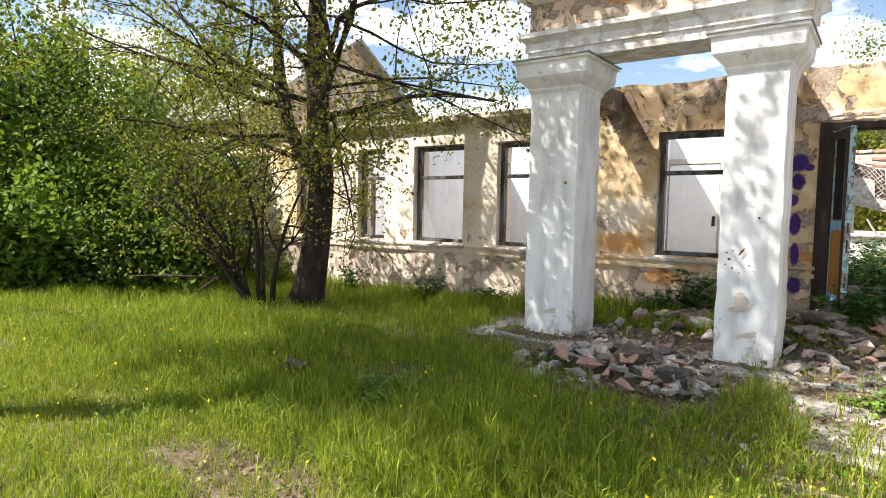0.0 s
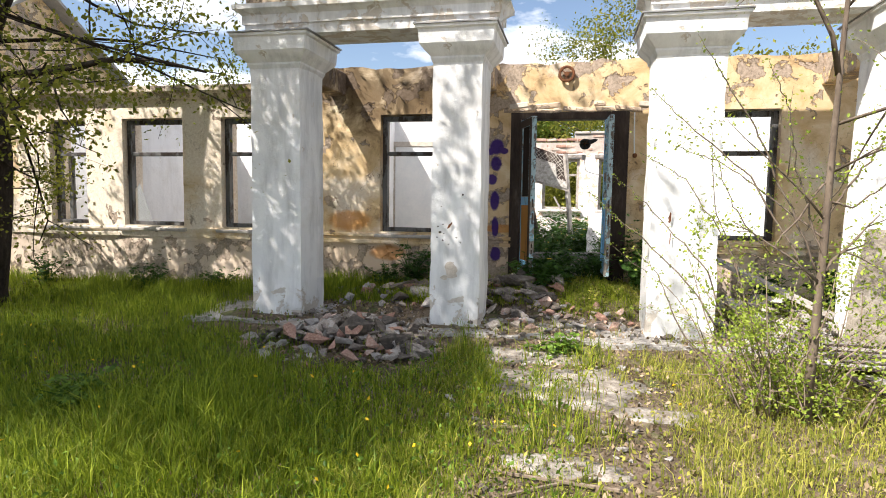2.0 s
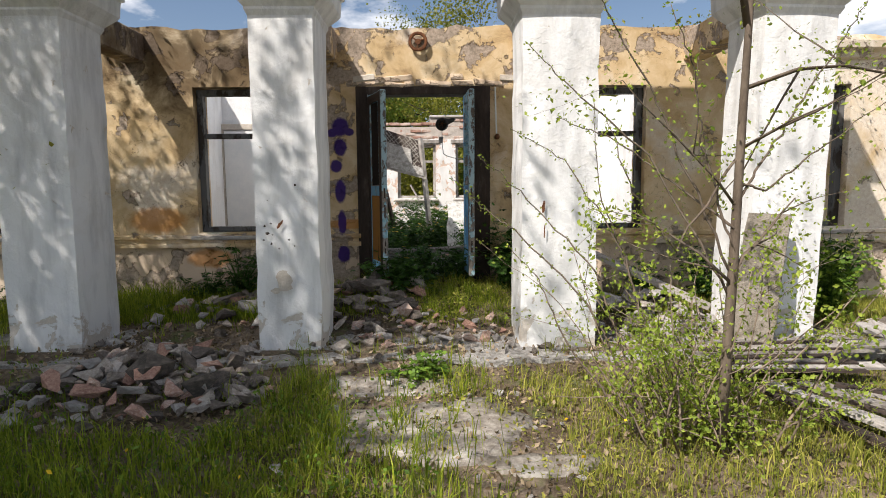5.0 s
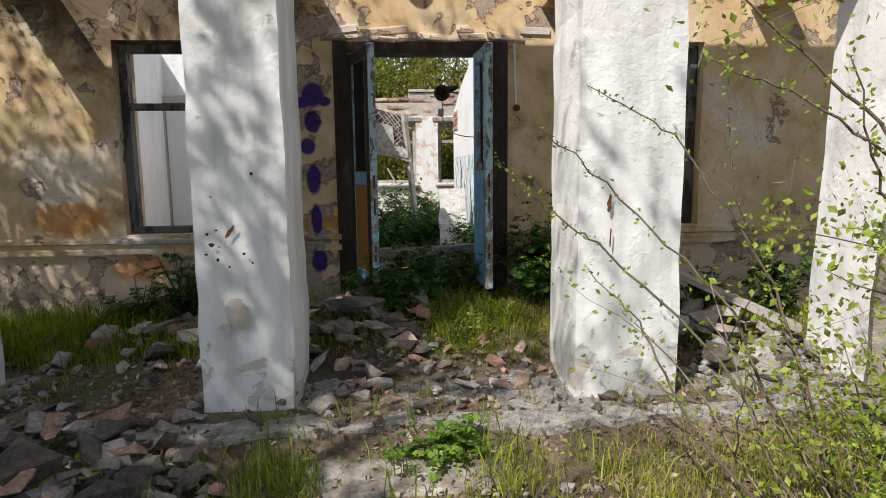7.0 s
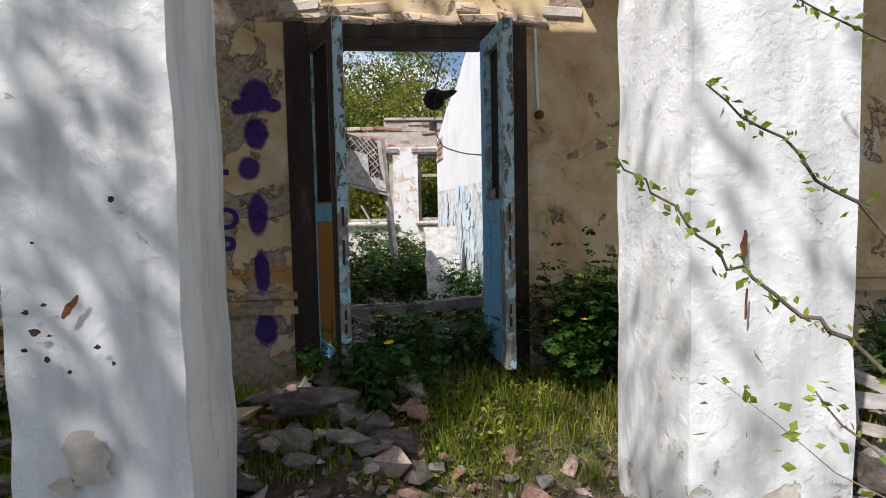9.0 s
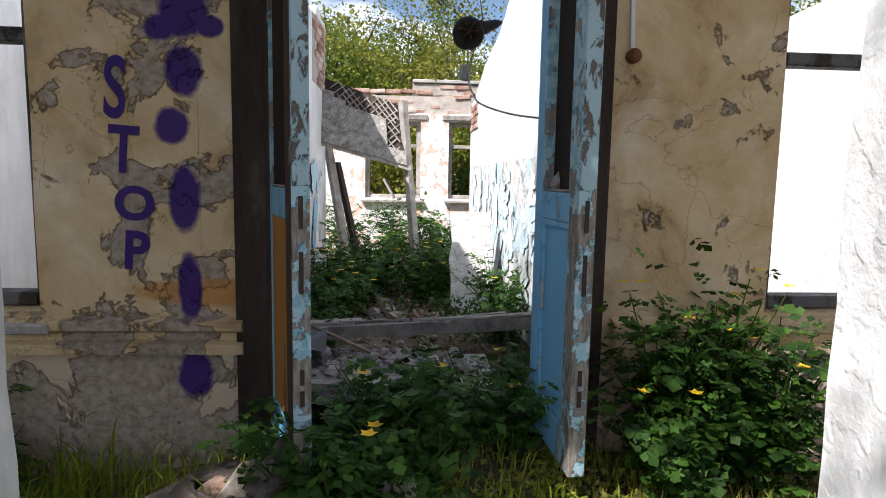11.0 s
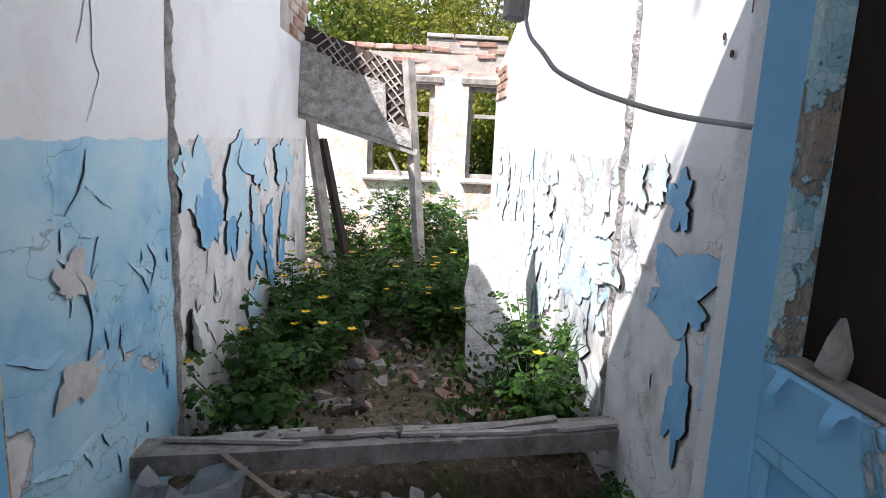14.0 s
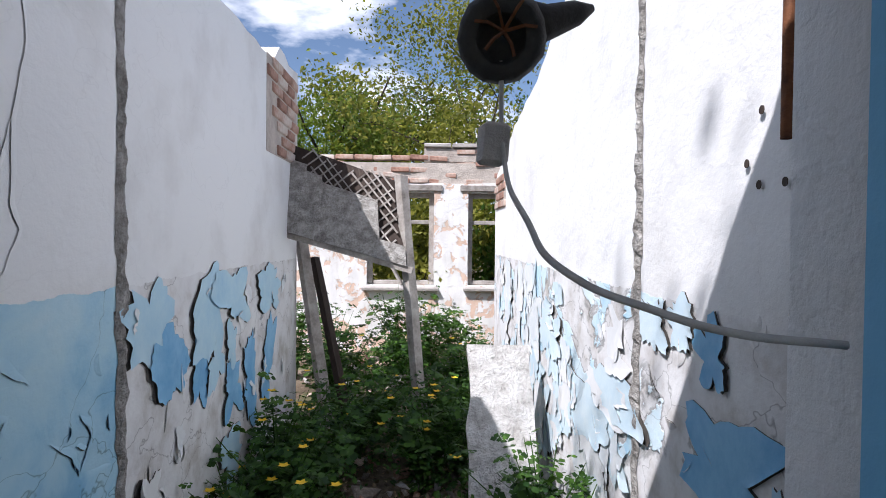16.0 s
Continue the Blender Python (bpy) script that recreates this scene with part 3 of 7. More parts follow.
def wall(name, axis, a0, a1, c0, c1, z0, top, openings, material, label, step=0.16, wobble=0.006, category="wall", thin=None):
    """A wall along x or y between a0 and a1, from c0 to c1 thick, with a broken top and openings (a, b, z, z)."""
    al = {round(a0 + (a1 - a0) * k / max(1, int((a1 - a0) / step)), 4) for k in range(int((a1 - a0) / step) + 1)} | {a1}
    for o in openings:
        al = {a for a in al if min(abs(a - o[0]), abs(a - o[1])) > 0.045} | {o[0], o[1]}
    al = sorted(al)
    base_top = min(top(a) for a in al) - 0.06
    zl = {round(z0 + (base_top - z0) * k / max(1, int((base_top - z0) / 0.3)), 4) for k in range(int((base_top - z0) / 0.3) + 1)}
    for o in openings:
        zl = {z for z in zl if min(abs(z - o[2]), abs(z - o[3])) > 0.06} | {o[2], o[3]}
    zl = sorted(zl)
    na, nz = len(al), len(zl) + 1

    def solid(i, k):
        if not (0 <= i < na - 1 and 0 <= k < nz - 1):
            return False
        a = (al[i] + al[i + 1]) / 2
        z = (zl[k] + (zl[k + 1] if k + 1 < len(zl) else zl[k] + 0.1)) / 2
        return not any(o[0] < a < o[1] and o[2] < z < o[3] for o in openings)

    verts, idx = [], {}
    for s, c in ((0, c0), (1, c1)):
        for i, a in enumerate(al):
            for k in range(nz):
                z = zl[k] if k < len(zl) else top(a) - (0.05 * abs(fnoise(a * 4, s * 9)))
                w = wobble * fnoise(a * 2.3, z * 2.3, s * 5 + c0)
                ja = 0.006 * fnoise(z * 5, a * 3, 7)
                if thin and s == 1 and z > thin:
                    w -= (c1 - c0 - 0.12) * min(1, (z - thin) / 0.3)
                q = (a + ja, c + w, z)
                idx[s, i, k] = len(verts)
                verts.append(q if axis == 'x' else (q[1], q[0], q[2]))
    faces = []
    for i in range(na - 1):
        for k in range(nz - 1):
            if not solid(i, k):
                continue
            A = [idx[0, i, k], idx[0, i + 1, k], idx[0, i + 1, k + 1], idx[0, i, k + 1]]
            B = [idx[1, i, k], idx[1, i + 1, k], idx[1, i + 1, k + 1], idx[1, i, k + 1]]
            faces += [tuple(A), tuple(reversed(B))]
            if not solid(i - 1, k):
                faces.append((A[0], A[3], B[3], B[0]))
            if not solid(i + 1, k):
                faces.append((A[1], B[1], B[2], A[2]))
            if not solid(i, k - 1):
                faces.append((A[0], B[0], B[1], A[1]))
            if not solid(i, k + 1):
                faces.append((A[3], A[2], B[2], B[3]))
    if axis == 'y':
        faces = [tuple(reversed(f)) for f in faces]
    return structure(name, Shape().add(verts, faces), material, label, category)


# ---- ground ----
def ground():
    xs = [-900, -250, -90, -45] + [-30 + k * 0.35 for k in range(int(48 / 0.35))] + [30, 60, 200, 900]
    ys = [-900, -200, -60, -25] + [-12 + k * 0.35 for k in range(int(40 / 0.35)) if not 7.4 < -12 + k * 0.35 < 9.6] + [7.45 + 0.08 * k for k in range(27)] + [45, 90, 250, 900]
    ys.sort()
    sh = Shape()
    sh.add([(x, y, ground_z(x, y) if abs(x) < 40 and abs(y) < 40 else -0.1) for y in ys for x in xs],
           [(j * len(xs) + i, j * len(xs) + i + 1, (j + 1) * len(xs) + i + 1, (j + 1) * len(xs) + i) for j in range(len(ys) - 1) for i in range(len(xs) - 1)])
    return structure("ground", sh, SOIL, "bare grey-brown soil with crumbled plaster among the grass", "ground", smooth=True)


ground()

# ---- the ruin's walls ----
YF, YI = 7.716, 8.13
XL, XR, YB = -0.52, 1.184, 15.37
WINDOWS = [(-10.75, -9.75), (-8.95, -8.1), (-7.31, -6.66), (-6.03, -5.03), (-4.42, -3.42), (-2.06, -1.06), (1.80, 2.80), (4.10, 5.04), (6.0, 7.0), (8.0, 9.0)]
WZ0, WZ1 = 0.86, 2.40


def facade_top(a):
    t = 3.02 + 0.05 * fnoise(a * 1.3, 2.2) + 0.035 * fnoise(a * 6.0, 8.1)
    if a < -3.2:
        t -= 0.15
    if a > 4.4:
        t -= 0.10
    return t


facade_openings = [(a, b, WZ0, WZ1) for a, b in WINDOWS] + [(-0.46, 1.11, 0.20, 2.41)]
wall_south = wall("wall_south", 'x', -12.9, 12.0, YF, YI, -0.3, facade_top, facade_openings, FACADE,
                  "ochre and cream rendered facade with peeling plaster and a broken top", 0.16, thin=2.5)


def left_top(a):
    return 2.86 + 0.05 * fnoise(a * 3, 5.5) + (0.10 if a > 11.2 else 0) + (0.25 if a < 9.2 else 0.0)


def right_top(a):
    for (p, zp), (q, zq) in zip([(8, 3.15), (9.8, 3.1), (10.55, 2.93), (11.15, 2.74), (12.2, 2.62), (12.9, 2.45)], [(9.8, 3.1), (10.55, 2.93), (11.15, 2.74), (12.2, 2.62), (12.9, 2.45), (13.6, 2.25)]):
        if p <= a <= q:
            return zp + (zq - zp) * (a - p) / (q - p) + 0.04 * fnoise(a * 6, 1.2)
    return 2.3


wall("wall_west", 'y', YI, 11.9, XL - 0.28, XL, 0.0, left_top, [], DADO_L, "white corridor wall with a peeling blue paint dado", 0.14, 0.002)
wall("wall_east", 'y', YI, 13.4, XR, XR + 0.28, 0.0, right_top, [], DADO_R, "sunlit white corridor wall with flaking pale blue dado", 0.14, 0.002)


def far_top(a):
    return 2.46 + 0.02 * fnoise(a * 3, 4.4)


FAR_WIN = [(-0.32, 0.58, 1.07, 2.32), (1.04, 1.94, 1.07, 2.32), (-2.6, -1.7, 1.07, 2.32), (2.7, 3.6, 1.07, 2.32), (-5.0, -4.1, 1.07, 2.32), (5.2, 6.1, 1.07, 2.32)]
wall_north = wall("wall_north", 'x', -9.0, 9.0, YB, YB + 0.4, 0.0, far_top, FAR_WIN, FARWALL, "whitewashed rear wall with bare brick above the windows", 0.2, 0.01)

# rooms beside the corridor
wall("wall_room_west", 'x', -10.5, XL - 0.28, 10.75, 11.0, 0.0, lambda a: 2.9 + 0.06 * fnoise(a * 2, 3), [(-4.9, -4.0, 0.3, 2.3)], WHITE_IN, "white plastered wall of the roofless room", 0.3)
wall("wall_room_east", 'x', XR + 0.28, 10.0, 11.2, 11.45, 0.0, lambda a: 2.8 + 0.08 * fnoise(a * 2, 6), [(4.6, 5.5, 0.9, 2.3)], WHITE_IN, "white plastered wall of the roofless room", 0.3)
for k, x in enumerate((-8.6, -6.6, -3.0)):
    wall("wall_cross_%d" % (k + 1), 'y', YI, 10.75, x, x + 0.22, 0.0, lambda a: 2.85 + 0.06 * fnoise(a * 2, 9), [], WHITE_IN, "white plastered cross wall", 0.3)
for k, x in enumerate((3.3, 7.4)):
    wall("wall_cross_%d" % (k + 4), 'y', YI, 11.2, x, x + 0.22, 0.0, lambda a: 2.7 + 0.1 * fnoise(a * 2, 9), [], WHITE_IN, "white plastered cross wall", 0.3)
wall("wall_side_east", 'y', YI, YB, 11.6, 12.0, -0.3, lambda a: 2.8 + 0.06 * fnoise(a), [], FACADE, "rendered side wall of the ruin", 0.4)

# moulded ledge below the windows, broken by the door
for a, b in ((-12.9, -0.30), (1.15, 12.0)):
    sh = Shape()
    prof = [(0.0, 0.70), (-0.045, 0.705), (-0.05, 0.745), (-0.02, 0.755), (-0.022, 0.785), (-0.06, 0.80), (-0.062, 0.83), (0.0, 0.845)]
    n = int((b - a) / 0.3)
    vs = [(a + (b - a) * i / n, YF - 0.003 + (py if abs(fnoise(i * 0.37, py * 9)) < 0.42 else py * 0.45), pz + 0.006 * fnoise(i * 0.5, 4)) for i in range(n + 1) for py, pz in prof]
    m = len(prof)
    sh.add(vs, [(i * m + j, i * m + j + 1, (i + 1) * m + j + 1, (i + 1) * m + j) for i in range(n) for j in range(m - 1)] + [tuple(range(m)), tuple(n * m + j for j in reversed(range(m)))])
    structure("trim", sh, FACADE, "weathered moulded plaster ledge along the facade", "ledge")

# projecting cornice at the top of the plain stretches
for a, b in ((-12.9, -3.3), (4.3, 12.0)):
    sh = Shape()
    prof = [(0.0, 2.66), (-0.05, 2.68), (-0.06, 2.73), (-0.12, 2.77), (-0.13, 2.84), (0.0, 2.86)]
    n = int((b - a) / 0.25)
    m = len(prof)
    sh.add([(a + (b - a) * i / n, YF - 0.003 + py * (1 if abs(fnoise(i * 0.31, 2.0)) < 0.35 else 0.5), pz) for i in range(n + 1) for py, pz in prof],
           [(i * m + j, i * m + j + 1, (i + 1) * m + j + 1, (i + 1) * m + j) for i in range(n) for j in range(m - 1)] + [tuple(range(m)), tuple(n * m + j for j in reversed(range(m)))])
    structure("trim", sh, FACADE, "crumbling plaster cornice along the wall top", "cornice")


# ---- windows ----
def window(k, a, b, bars, wood=None, y=YF + 0.13, z0=WZ0, z1=WZ1, label="empty weathered window frame with a transom bar"):
    wood = wood or FRAME_WOOD
    w = tagged(thing("window_%d" % k, label, "window", ((a + b) / 2, y, z0)), kind="structure")
    h, hw = z1 - z0, (b - a) / 2
    fr = Shape()
    for x0, x1, p0, p1 in ((-hw, -hw + 0.07, 0, h), (hw - 0.07, hw, 0, h), (-hw + 0.07, hw - 0.07, h - 0.07, h), (-hw + 0.07, hw - 0.07, 0, 0.06)):
        fr.box(x0 + 0.003, x1 - 0.003, -0.03, 0.06, p0 + 0.003, p1 - 0.003, b=0.006)
    part("frame", fr, wood, w)
    if "t" in bars:
        part("transom", Shape().box(-hw + 0.07, hw - 0.07, -0.025, 0.05, h * 0.66, h * 0.66 + 0.055, b=0.006), wood, w)
    if "m" in bars:
        part("mullion", Shape().box(-0.1, -0.045, -0.02, 0.045, 0.06, h * 0.66, b=0.006), wood, w)
    if "u" in bars:
        part("upper_mullion", Shape().box(-0.025, 0.025, -0.02, 0.045, h * 0.66 + 0.055, h - 0.07, b=0.006), wood, w)
    if "s" in bars:
        sh = Shape()
        sh.box(-hw - 0.06, hw + 0.06, -0.21, -0.03, -0.05, -0.006, pose(0, 0, 0, 7, 0, 0), b=0.008)
        part("sill", sh, CEMENT, w, "chipped cement sill")
    if "g" in bars:
        g = Shape()
        g.add([(-hw + 0.07, 0, 0.06), (-hw + 0.38, 0, 0.06), (-hw + 0.30, 0, 0.28), (-hw + 0.17, 0, 0.62), (-hw + 0.07, 0, 0.50)], [(0, 1, 2, 3, 4)])
        gb = part("pane", g, GLASS, w, "jagged remnant of a glass pane")
        gb.visible_shadow = False
    return w


kinds = ["ts", "ts", "tms", "tsg", "ts", "ts", "t", "ts", "ts", "ts"]
for k, ((a, b), bars) in enumerate(zip(WINDOWS, kinds)):
    window(k + 1, a, b, bars)
for k, (a, b, z0, z1) in enumerate(FAR_WIN):
    window(k + 11, a, b, "ts", WOOD, YB + 0.12, z0, z1, "pale grey window frame with a crossbar, glass gone")


# ---- porch columns ----
def column(x0, x1, tilt=0.0, label="whitewashed square plaster column with chipped base"):
    cx, hw = (x0 + x1) / 2, (x1 - x0) / 2
    c = thing("column", label, "column", (cx, 6.23, 0.0), "porch columns")
    sh = Shape()
    n = 18
    rings = []
    for k in range(n + 1):
        z = -0.1 + 2.80 * k / n
        s = hw * (1 + 0.03 * (1 - k / n)) + (0.012 * fnoise(k * 0.9, cx) if k else 0.02)
        ring = []
        for u, v in ((-1, -1), (-0.33, -1), (0.33, -1), (1, -1), (1, -0.33), (1, 0.33), (1, 1), (0.33, 1), (-0.33, 1), (-1, 1), (-1, 0.33), (-1, -0.33)):
            e = 0.985 if abs(u) == 1 and abs(v) == 1 else 1
            j = 0.007 * fnoise(u * 2 + cx, v * 2 + 3, z * 2.5)
            if k < 4:
                j -= 0.028 * max(0, fnoise(u * 3 + cx * 2, v * 3, z * 7)) * (4 - k) / 3
            ring.append(((s * e + j) * u, (0.30 * e + j) * v, z))
        rings.append(ring)
    sh.add([q for r in rings for q in r], [(k * 12 + j, k * 12 + (j + 1) % 12, (k + 1) * 12 + (j + 1) % 12, (k + 1) * 12 + j) for k in range(n) for j in range(12)])
    part("shaft", sh, WHITE, c)
    cap = Shape()
    lv = [(2.66, 0.0), (2.70, 0.02), (2.72, 0.02), (2.80, 0.095), (2.83, 0.115), (2.96, 0.125), (2.975, 0.15), (3.0, 0.15)]
    for k, (z, e) in enumerate(lv):
        cap.v += [(-hw - e, -0.30 - e, z), (hw + e, -0.30 - e, z), (hw + e, 0.30 + e, z), (-hw - e, 0.30 + e, z)]
    cap.f = [(k * 4 + j, k * 4 + (j + 1) % 4, (k + 1) * 4 + (j + 1) % 4, (k + 1) * 4 + j) for k in range(len(lv) - 1) for j in range(4)] + [(3, 2, 1, 0), tuple(range(len(lv) * 4 - 4, len(lv) * 4))]
    part("capital", cap, WHITE, c, "moulded capital with a dark sheet-metal top edge")
    part("cover", Shape().box(-hw - 0.165, hw + 0.165, -0.465, 0.465, 3.002, 3.016), GREY_METAL, c, "dark sheet-metal cover")
    c.rotation_euler = (0, radians(tilt), 0)
    return c


COLS = [(-2.93, -2.36), (-0.93, -0.43), (1.19, 1.80), (3.02, 3.60)]
for k, (x0, x1) in enumerate(COLS):
    column(x0, x1, 1.6 if k == 3 else 0.0, "whitewashed square plaster column, a little out of plumb" if k == 3 else "whitewashed square plaster column with chipped base")


def entablature(x0, x1):
    e = thing("entablature", "weathered plaster entablature with stepped mouldings on the columns", "entablature", (0, 6.23, 3.02))
    lv = [(0.0, 0.26), (0.10, 0.26), (0.105, 0.285), (0.20, 0.285), (0.235, 0.33), (0.25, 0.36), (0.30, 0.36)]
    def run(lv, name, lab, material):
        sh = Shape()
        n = int((x1 - x0) / 0.2)
        m = len(lv)
        for i in range(n + 1):
            t = i / n
            for z, d in lv:
                en = d - 0.26
                xx = x0 + (x1 - x0) * t + (en if i == n else -en if i == 0 else 0)
                sh.v.append((xx, -d + 0.006 * fnoise(i * 0.7, z * 8), z))
            for z, d in reversed(lv):
                en = d - 0.26
                xx = x0 + (x1 - x0) * t + (en if i == n else -en if i == 0 else 0)
                sh.v.append((xx, d, z))
        w = 2 * m
        sh.f = [(i * w + j, i * w + (j + 1) % w, (i + 1) * w + (j + 1) % w, (i + 1) * w + j) for i in range(n) for j in range(w)]
        sh.f = [tuple(reversed(f)) for f in sh.f] + [tuple(range(w)), tuple(n * w + j for j in reversed(range(w)))]
        part(name, sh, material, e, lab)
    run(lv, "architrave", "", WHITE)
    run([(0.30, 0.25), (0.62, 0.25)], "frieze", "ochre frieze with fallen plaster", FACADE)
    run([(0.62, 0.27), (0.66, 0.34), (0.74, 0.40), (0.80, 0.46), (0.86, 0.46), (0.88, 0.40)], "cornice", "", WHITE)
    return e


entablature(-3.0, -0.30)
entablature(1.14, 3.66)

# added above the view; heights chosen for the shade on facade and door
attic = thing("attic", "unseen attic course over the porch, set to shade the facade", "attic", (0, 6.23, 0))
part("wall", Shape().box(-2.98, 3.64, -0.25, 0.25, 3.905, 4.30, b=0.02), FACADE, attic)
part("bridge", Shape().box(-0.29, 1.13, -0.25, 0.25, 3.52, 3.90, b=0.015), FACADE, attic, "unseen beam over the entrance bay, set to shade the door")
part("coping", Shape().box(-3.04, 3.70, -0.31, 0.31, 4.302, 4.36, b=0.015), CEMENT, attic)

# cross beams from the columns back to the facade
for x in (-2.65, -0.62, 1.5, 3.3):
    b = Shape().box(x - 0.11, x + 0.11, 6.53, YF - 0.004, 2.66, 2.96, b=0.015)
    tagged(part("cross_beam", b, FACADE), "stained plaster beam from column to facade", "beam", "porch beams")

# concrete strip under the columns
sh = Shape()
n = 60
for i in range(n + 1):
    x = -3.6 + 7.8 * i / n
    e = 0.13 * fnoise(x * 1.6, 1.1) + 0.07 * fnoise(x * 6.3, 2.1)
    sh.v += [(x, 5.62 + e, -0.25), (x, 5.64 + e, 0.015 + 0.03 * fnoise(x * 4, 5)), (x, 6.72, 0.05 + 0.02 * fnoise(x * 3, 8)), (x, 6.74, -0.25)]
sh.f = [(i * 4 + j, (i + 1) * 4 + j, (i + 1) * 4 + j + 1, i * 4 + j + 1) for i in range(n) for j in range(3)] + [(0, 1, 2, 3), (n * 4 + 3, n * 4 + 2, n * 4 + 1, n * 4)]
sh.f = [tuple(f) for f in sh.f]
structure("plinth", sh, ROUGH, "crumbling pale concrete strip under the columns", "plinth")

sh = Shape()
for k in range(13):
    z = 0.05 + (2.408 - 0.05) * k / 12
    w = 0.006 * fnoise(z * 3, 2.2)
    sh.v += [(-0.462, YF + w, z), (-0.266, YF + w, z), (-0.30, YF + 0.2, z), (-0.462, YF + 0.2, z)]
sh.f = [(k * 4 + j, k * 4 + (j + 1) % 4, k * 4 + 4 + (j + 1) % 4, k * 4 + 4 + j) for k in range(12) for j in range(4)]
structure("wall_return", sh, FACADE, "rendered brick return beside the door", "wall")

# ---- door ----
HEAD = 2.41
dr = tagged(thing("door_1", "open double door with peeling blue paint, upper panes gone", "door", (0, 0, 0)), kind="structure")
fr = Shape()
fr.box(-0.325, -0.205, YF - 0.035, YF + 0.03, 0.21, HEAD - 0.004, b=0.008)
part("jamb", fr, WOOD_DARK, dr, "dark worn door jamb")
fr = Shape()
fr.box(0.895, 1.107, YF - 0.03, YF + 0.03, 0.21, HEAD - 0.004, b=0.008)
part("jamb", fr, WOOD_DARK, dr, "dark worn door jamb")
part("head", Shape().box(-0.205, 0.895, YF - 0.015, YF + 0.16, HEAD - 0.09, HEAD - 0.004, b=0.008), WOOD_DARK, dr, "dark worn door head")
part("lintel_board", Shape().box(-0.205, 0.895, YF + 0.16, YI, HEAD - 0.06, HEAD - 0.004), WOOD_DARK, dr)


def leaf(hinge, free, flip):
    """A glazed leaf: stiles, rails, a lower panel; pale flaking edge; outer face orange below."""
    hx, hy = hinge
    d = Vector((free[0] - hx, free[1] - hy, 0))
    w = d.length
    ang = math.degrees(math.atan2(d.y, d.x))
    m = pose(hx, hy, 0.43, 0, 0, ang)
    H = 1.87
    st = 0.085
    th = 0.028
    lf = new("leaf")
    lf.parent = dr
    lf.matrix_local = m
    lf["label"] = "door leaf with flaking blue paint and an empty upper pane"
    me_stile = Shape().box(w - st, w, -th, th, 0, H, b=0.006)
    part("stile", me_stile, PALE_BLUE, lf, "free edge with layered flaking pale paint and lock holes")
    part("stile", Shape().box(0, st, -th, th, 0, H, b=0.006), BLUE_PAINT, lf)
    part("rail", Shape().box(st, w - st, -th + 0.002, th - 0.002, H - 0.10, H - 0.003, b=0.005), PALE_BLUE, lf)
    part("rail", Shape().box(st, w - st, -th + 0.002, th - 0.002, 0.82, 0.92, b=0.005), RAIL_PAINT, lf, "rail with paint peeled to the pale undercoat")
    part("rail", Shape().box(st, w - st, -th + 0.002, th - 0.002, 0.003, 0.14, b=0.005), BLUE_PAINT, lf)
    part("panel", Shape().box(st, w - st, -0.012, 0.012, 0.14, 0.82), BLUE_PAINT, lf, "smooth blue lower panel")
    out = -1 if flip else 1
    part("outer_panel", Shape().box(st, w - st, min(out * 0.013, out * 0.022), max(out * 0.013, out * 0.022), 0.14, 0.82), ORANGE, lf, "orange-brown outer face")
    part("pane_board", Shape().box(st, w - st, min(out * 0.010, out * 0.016), max(out * 0.010, out * 0.016), 0.92, H - 0.10), BLACK_BROWN, lf, "dark boarded upper light")
    lo, hi_ = min(out * th, out * (th + 0.004)), max(out * th, out * (th + 0.004))
    zb = 0.02 if flip else 0.90
    for u0, u1 in ((0.004, st - 0.004), (w - st + 0.004, w - 0.006)):
        part("stile_face", Shape().box(u0, u1, lo, hi_, zb, H - 0.01, b=0.002), DARK_PAINT, lf, "burnt dark-brown outer face")
    part("rail_face", Shape().box(st, w - st, lo, hi_, H - 0.10, H - 0.01, b=0.002), DARK_PAINT, lf, "burnt dark-brown outer face")
    part("edge_strip", Shape().box(w, w + 0.004, -th * 0.9, th * 0.9, 0.93, H - 0.01, b=0.0015), GREY_EDGE, lf, "worn grey edge")
    part("bead", Shape().box(st, st + 0.015, -th, th, 0.92, H - 0.10), PALE_BLUE, lf)
    part("bead", Shape().box(w - st - 0.015, w - st, -th, th, 0.92, H - 0.10), PALE_BLUE, lf)
    part("ledge", Shape().box(st + 0.016, w - st - 0.016, -th + 0.004, th - 0.004, 0.921, 0.930, b=0.003), WOOD, lf, "bare grey wood where the paint is gone")
    ins = sorted((-out * 0.013, -out * 0.024))
    for u0, u1, z0, z1 in ((st, w - st, 0.80, 0.82), (st, w - st, 0.14, 0.16), (st, st + 0.02, 0.161, 0.799), (w - st - 0.02, w - st, 0.161, 0.799)):
        part("moulding", Shape().box(u0, u1, ins[0], ins[1], z0, z1, b=0.003), RAIL_PAINT, lf)
    rgc = random.Random(int(w * 1000))
    a0 = st + 0.03
    while a0 < w - st - 0.06:
        cw, cl, bulge = rgc.uniform(0.018, 0.045), rgc.uniform(0.03, 0.075), rgc.uniform(0.010, 0.020)
        c = Shape()
        for i in range(7):
            f = i / 6
            yy = -out * (th + 0.001 + bulge * math.sin(math.pi * min(1, f * 0.75)))
            c.v += [(a0 + 0.004 * fnoise(i * 0.6, a0 * 40), yy, 0.918 - cl * f), (a0 + cw * (1 - 0.35 * f) + 0.006 * fnoise(i * 0.7, a0 * 60), yy, 0.918 - cl * f * (0.8 + 0.2 * math.cos(a0 * 200)))]
        c.f = [(2 * i, 2 * i + 1, 2 * i + 3, 2 * i + 2) for i in range(6)]
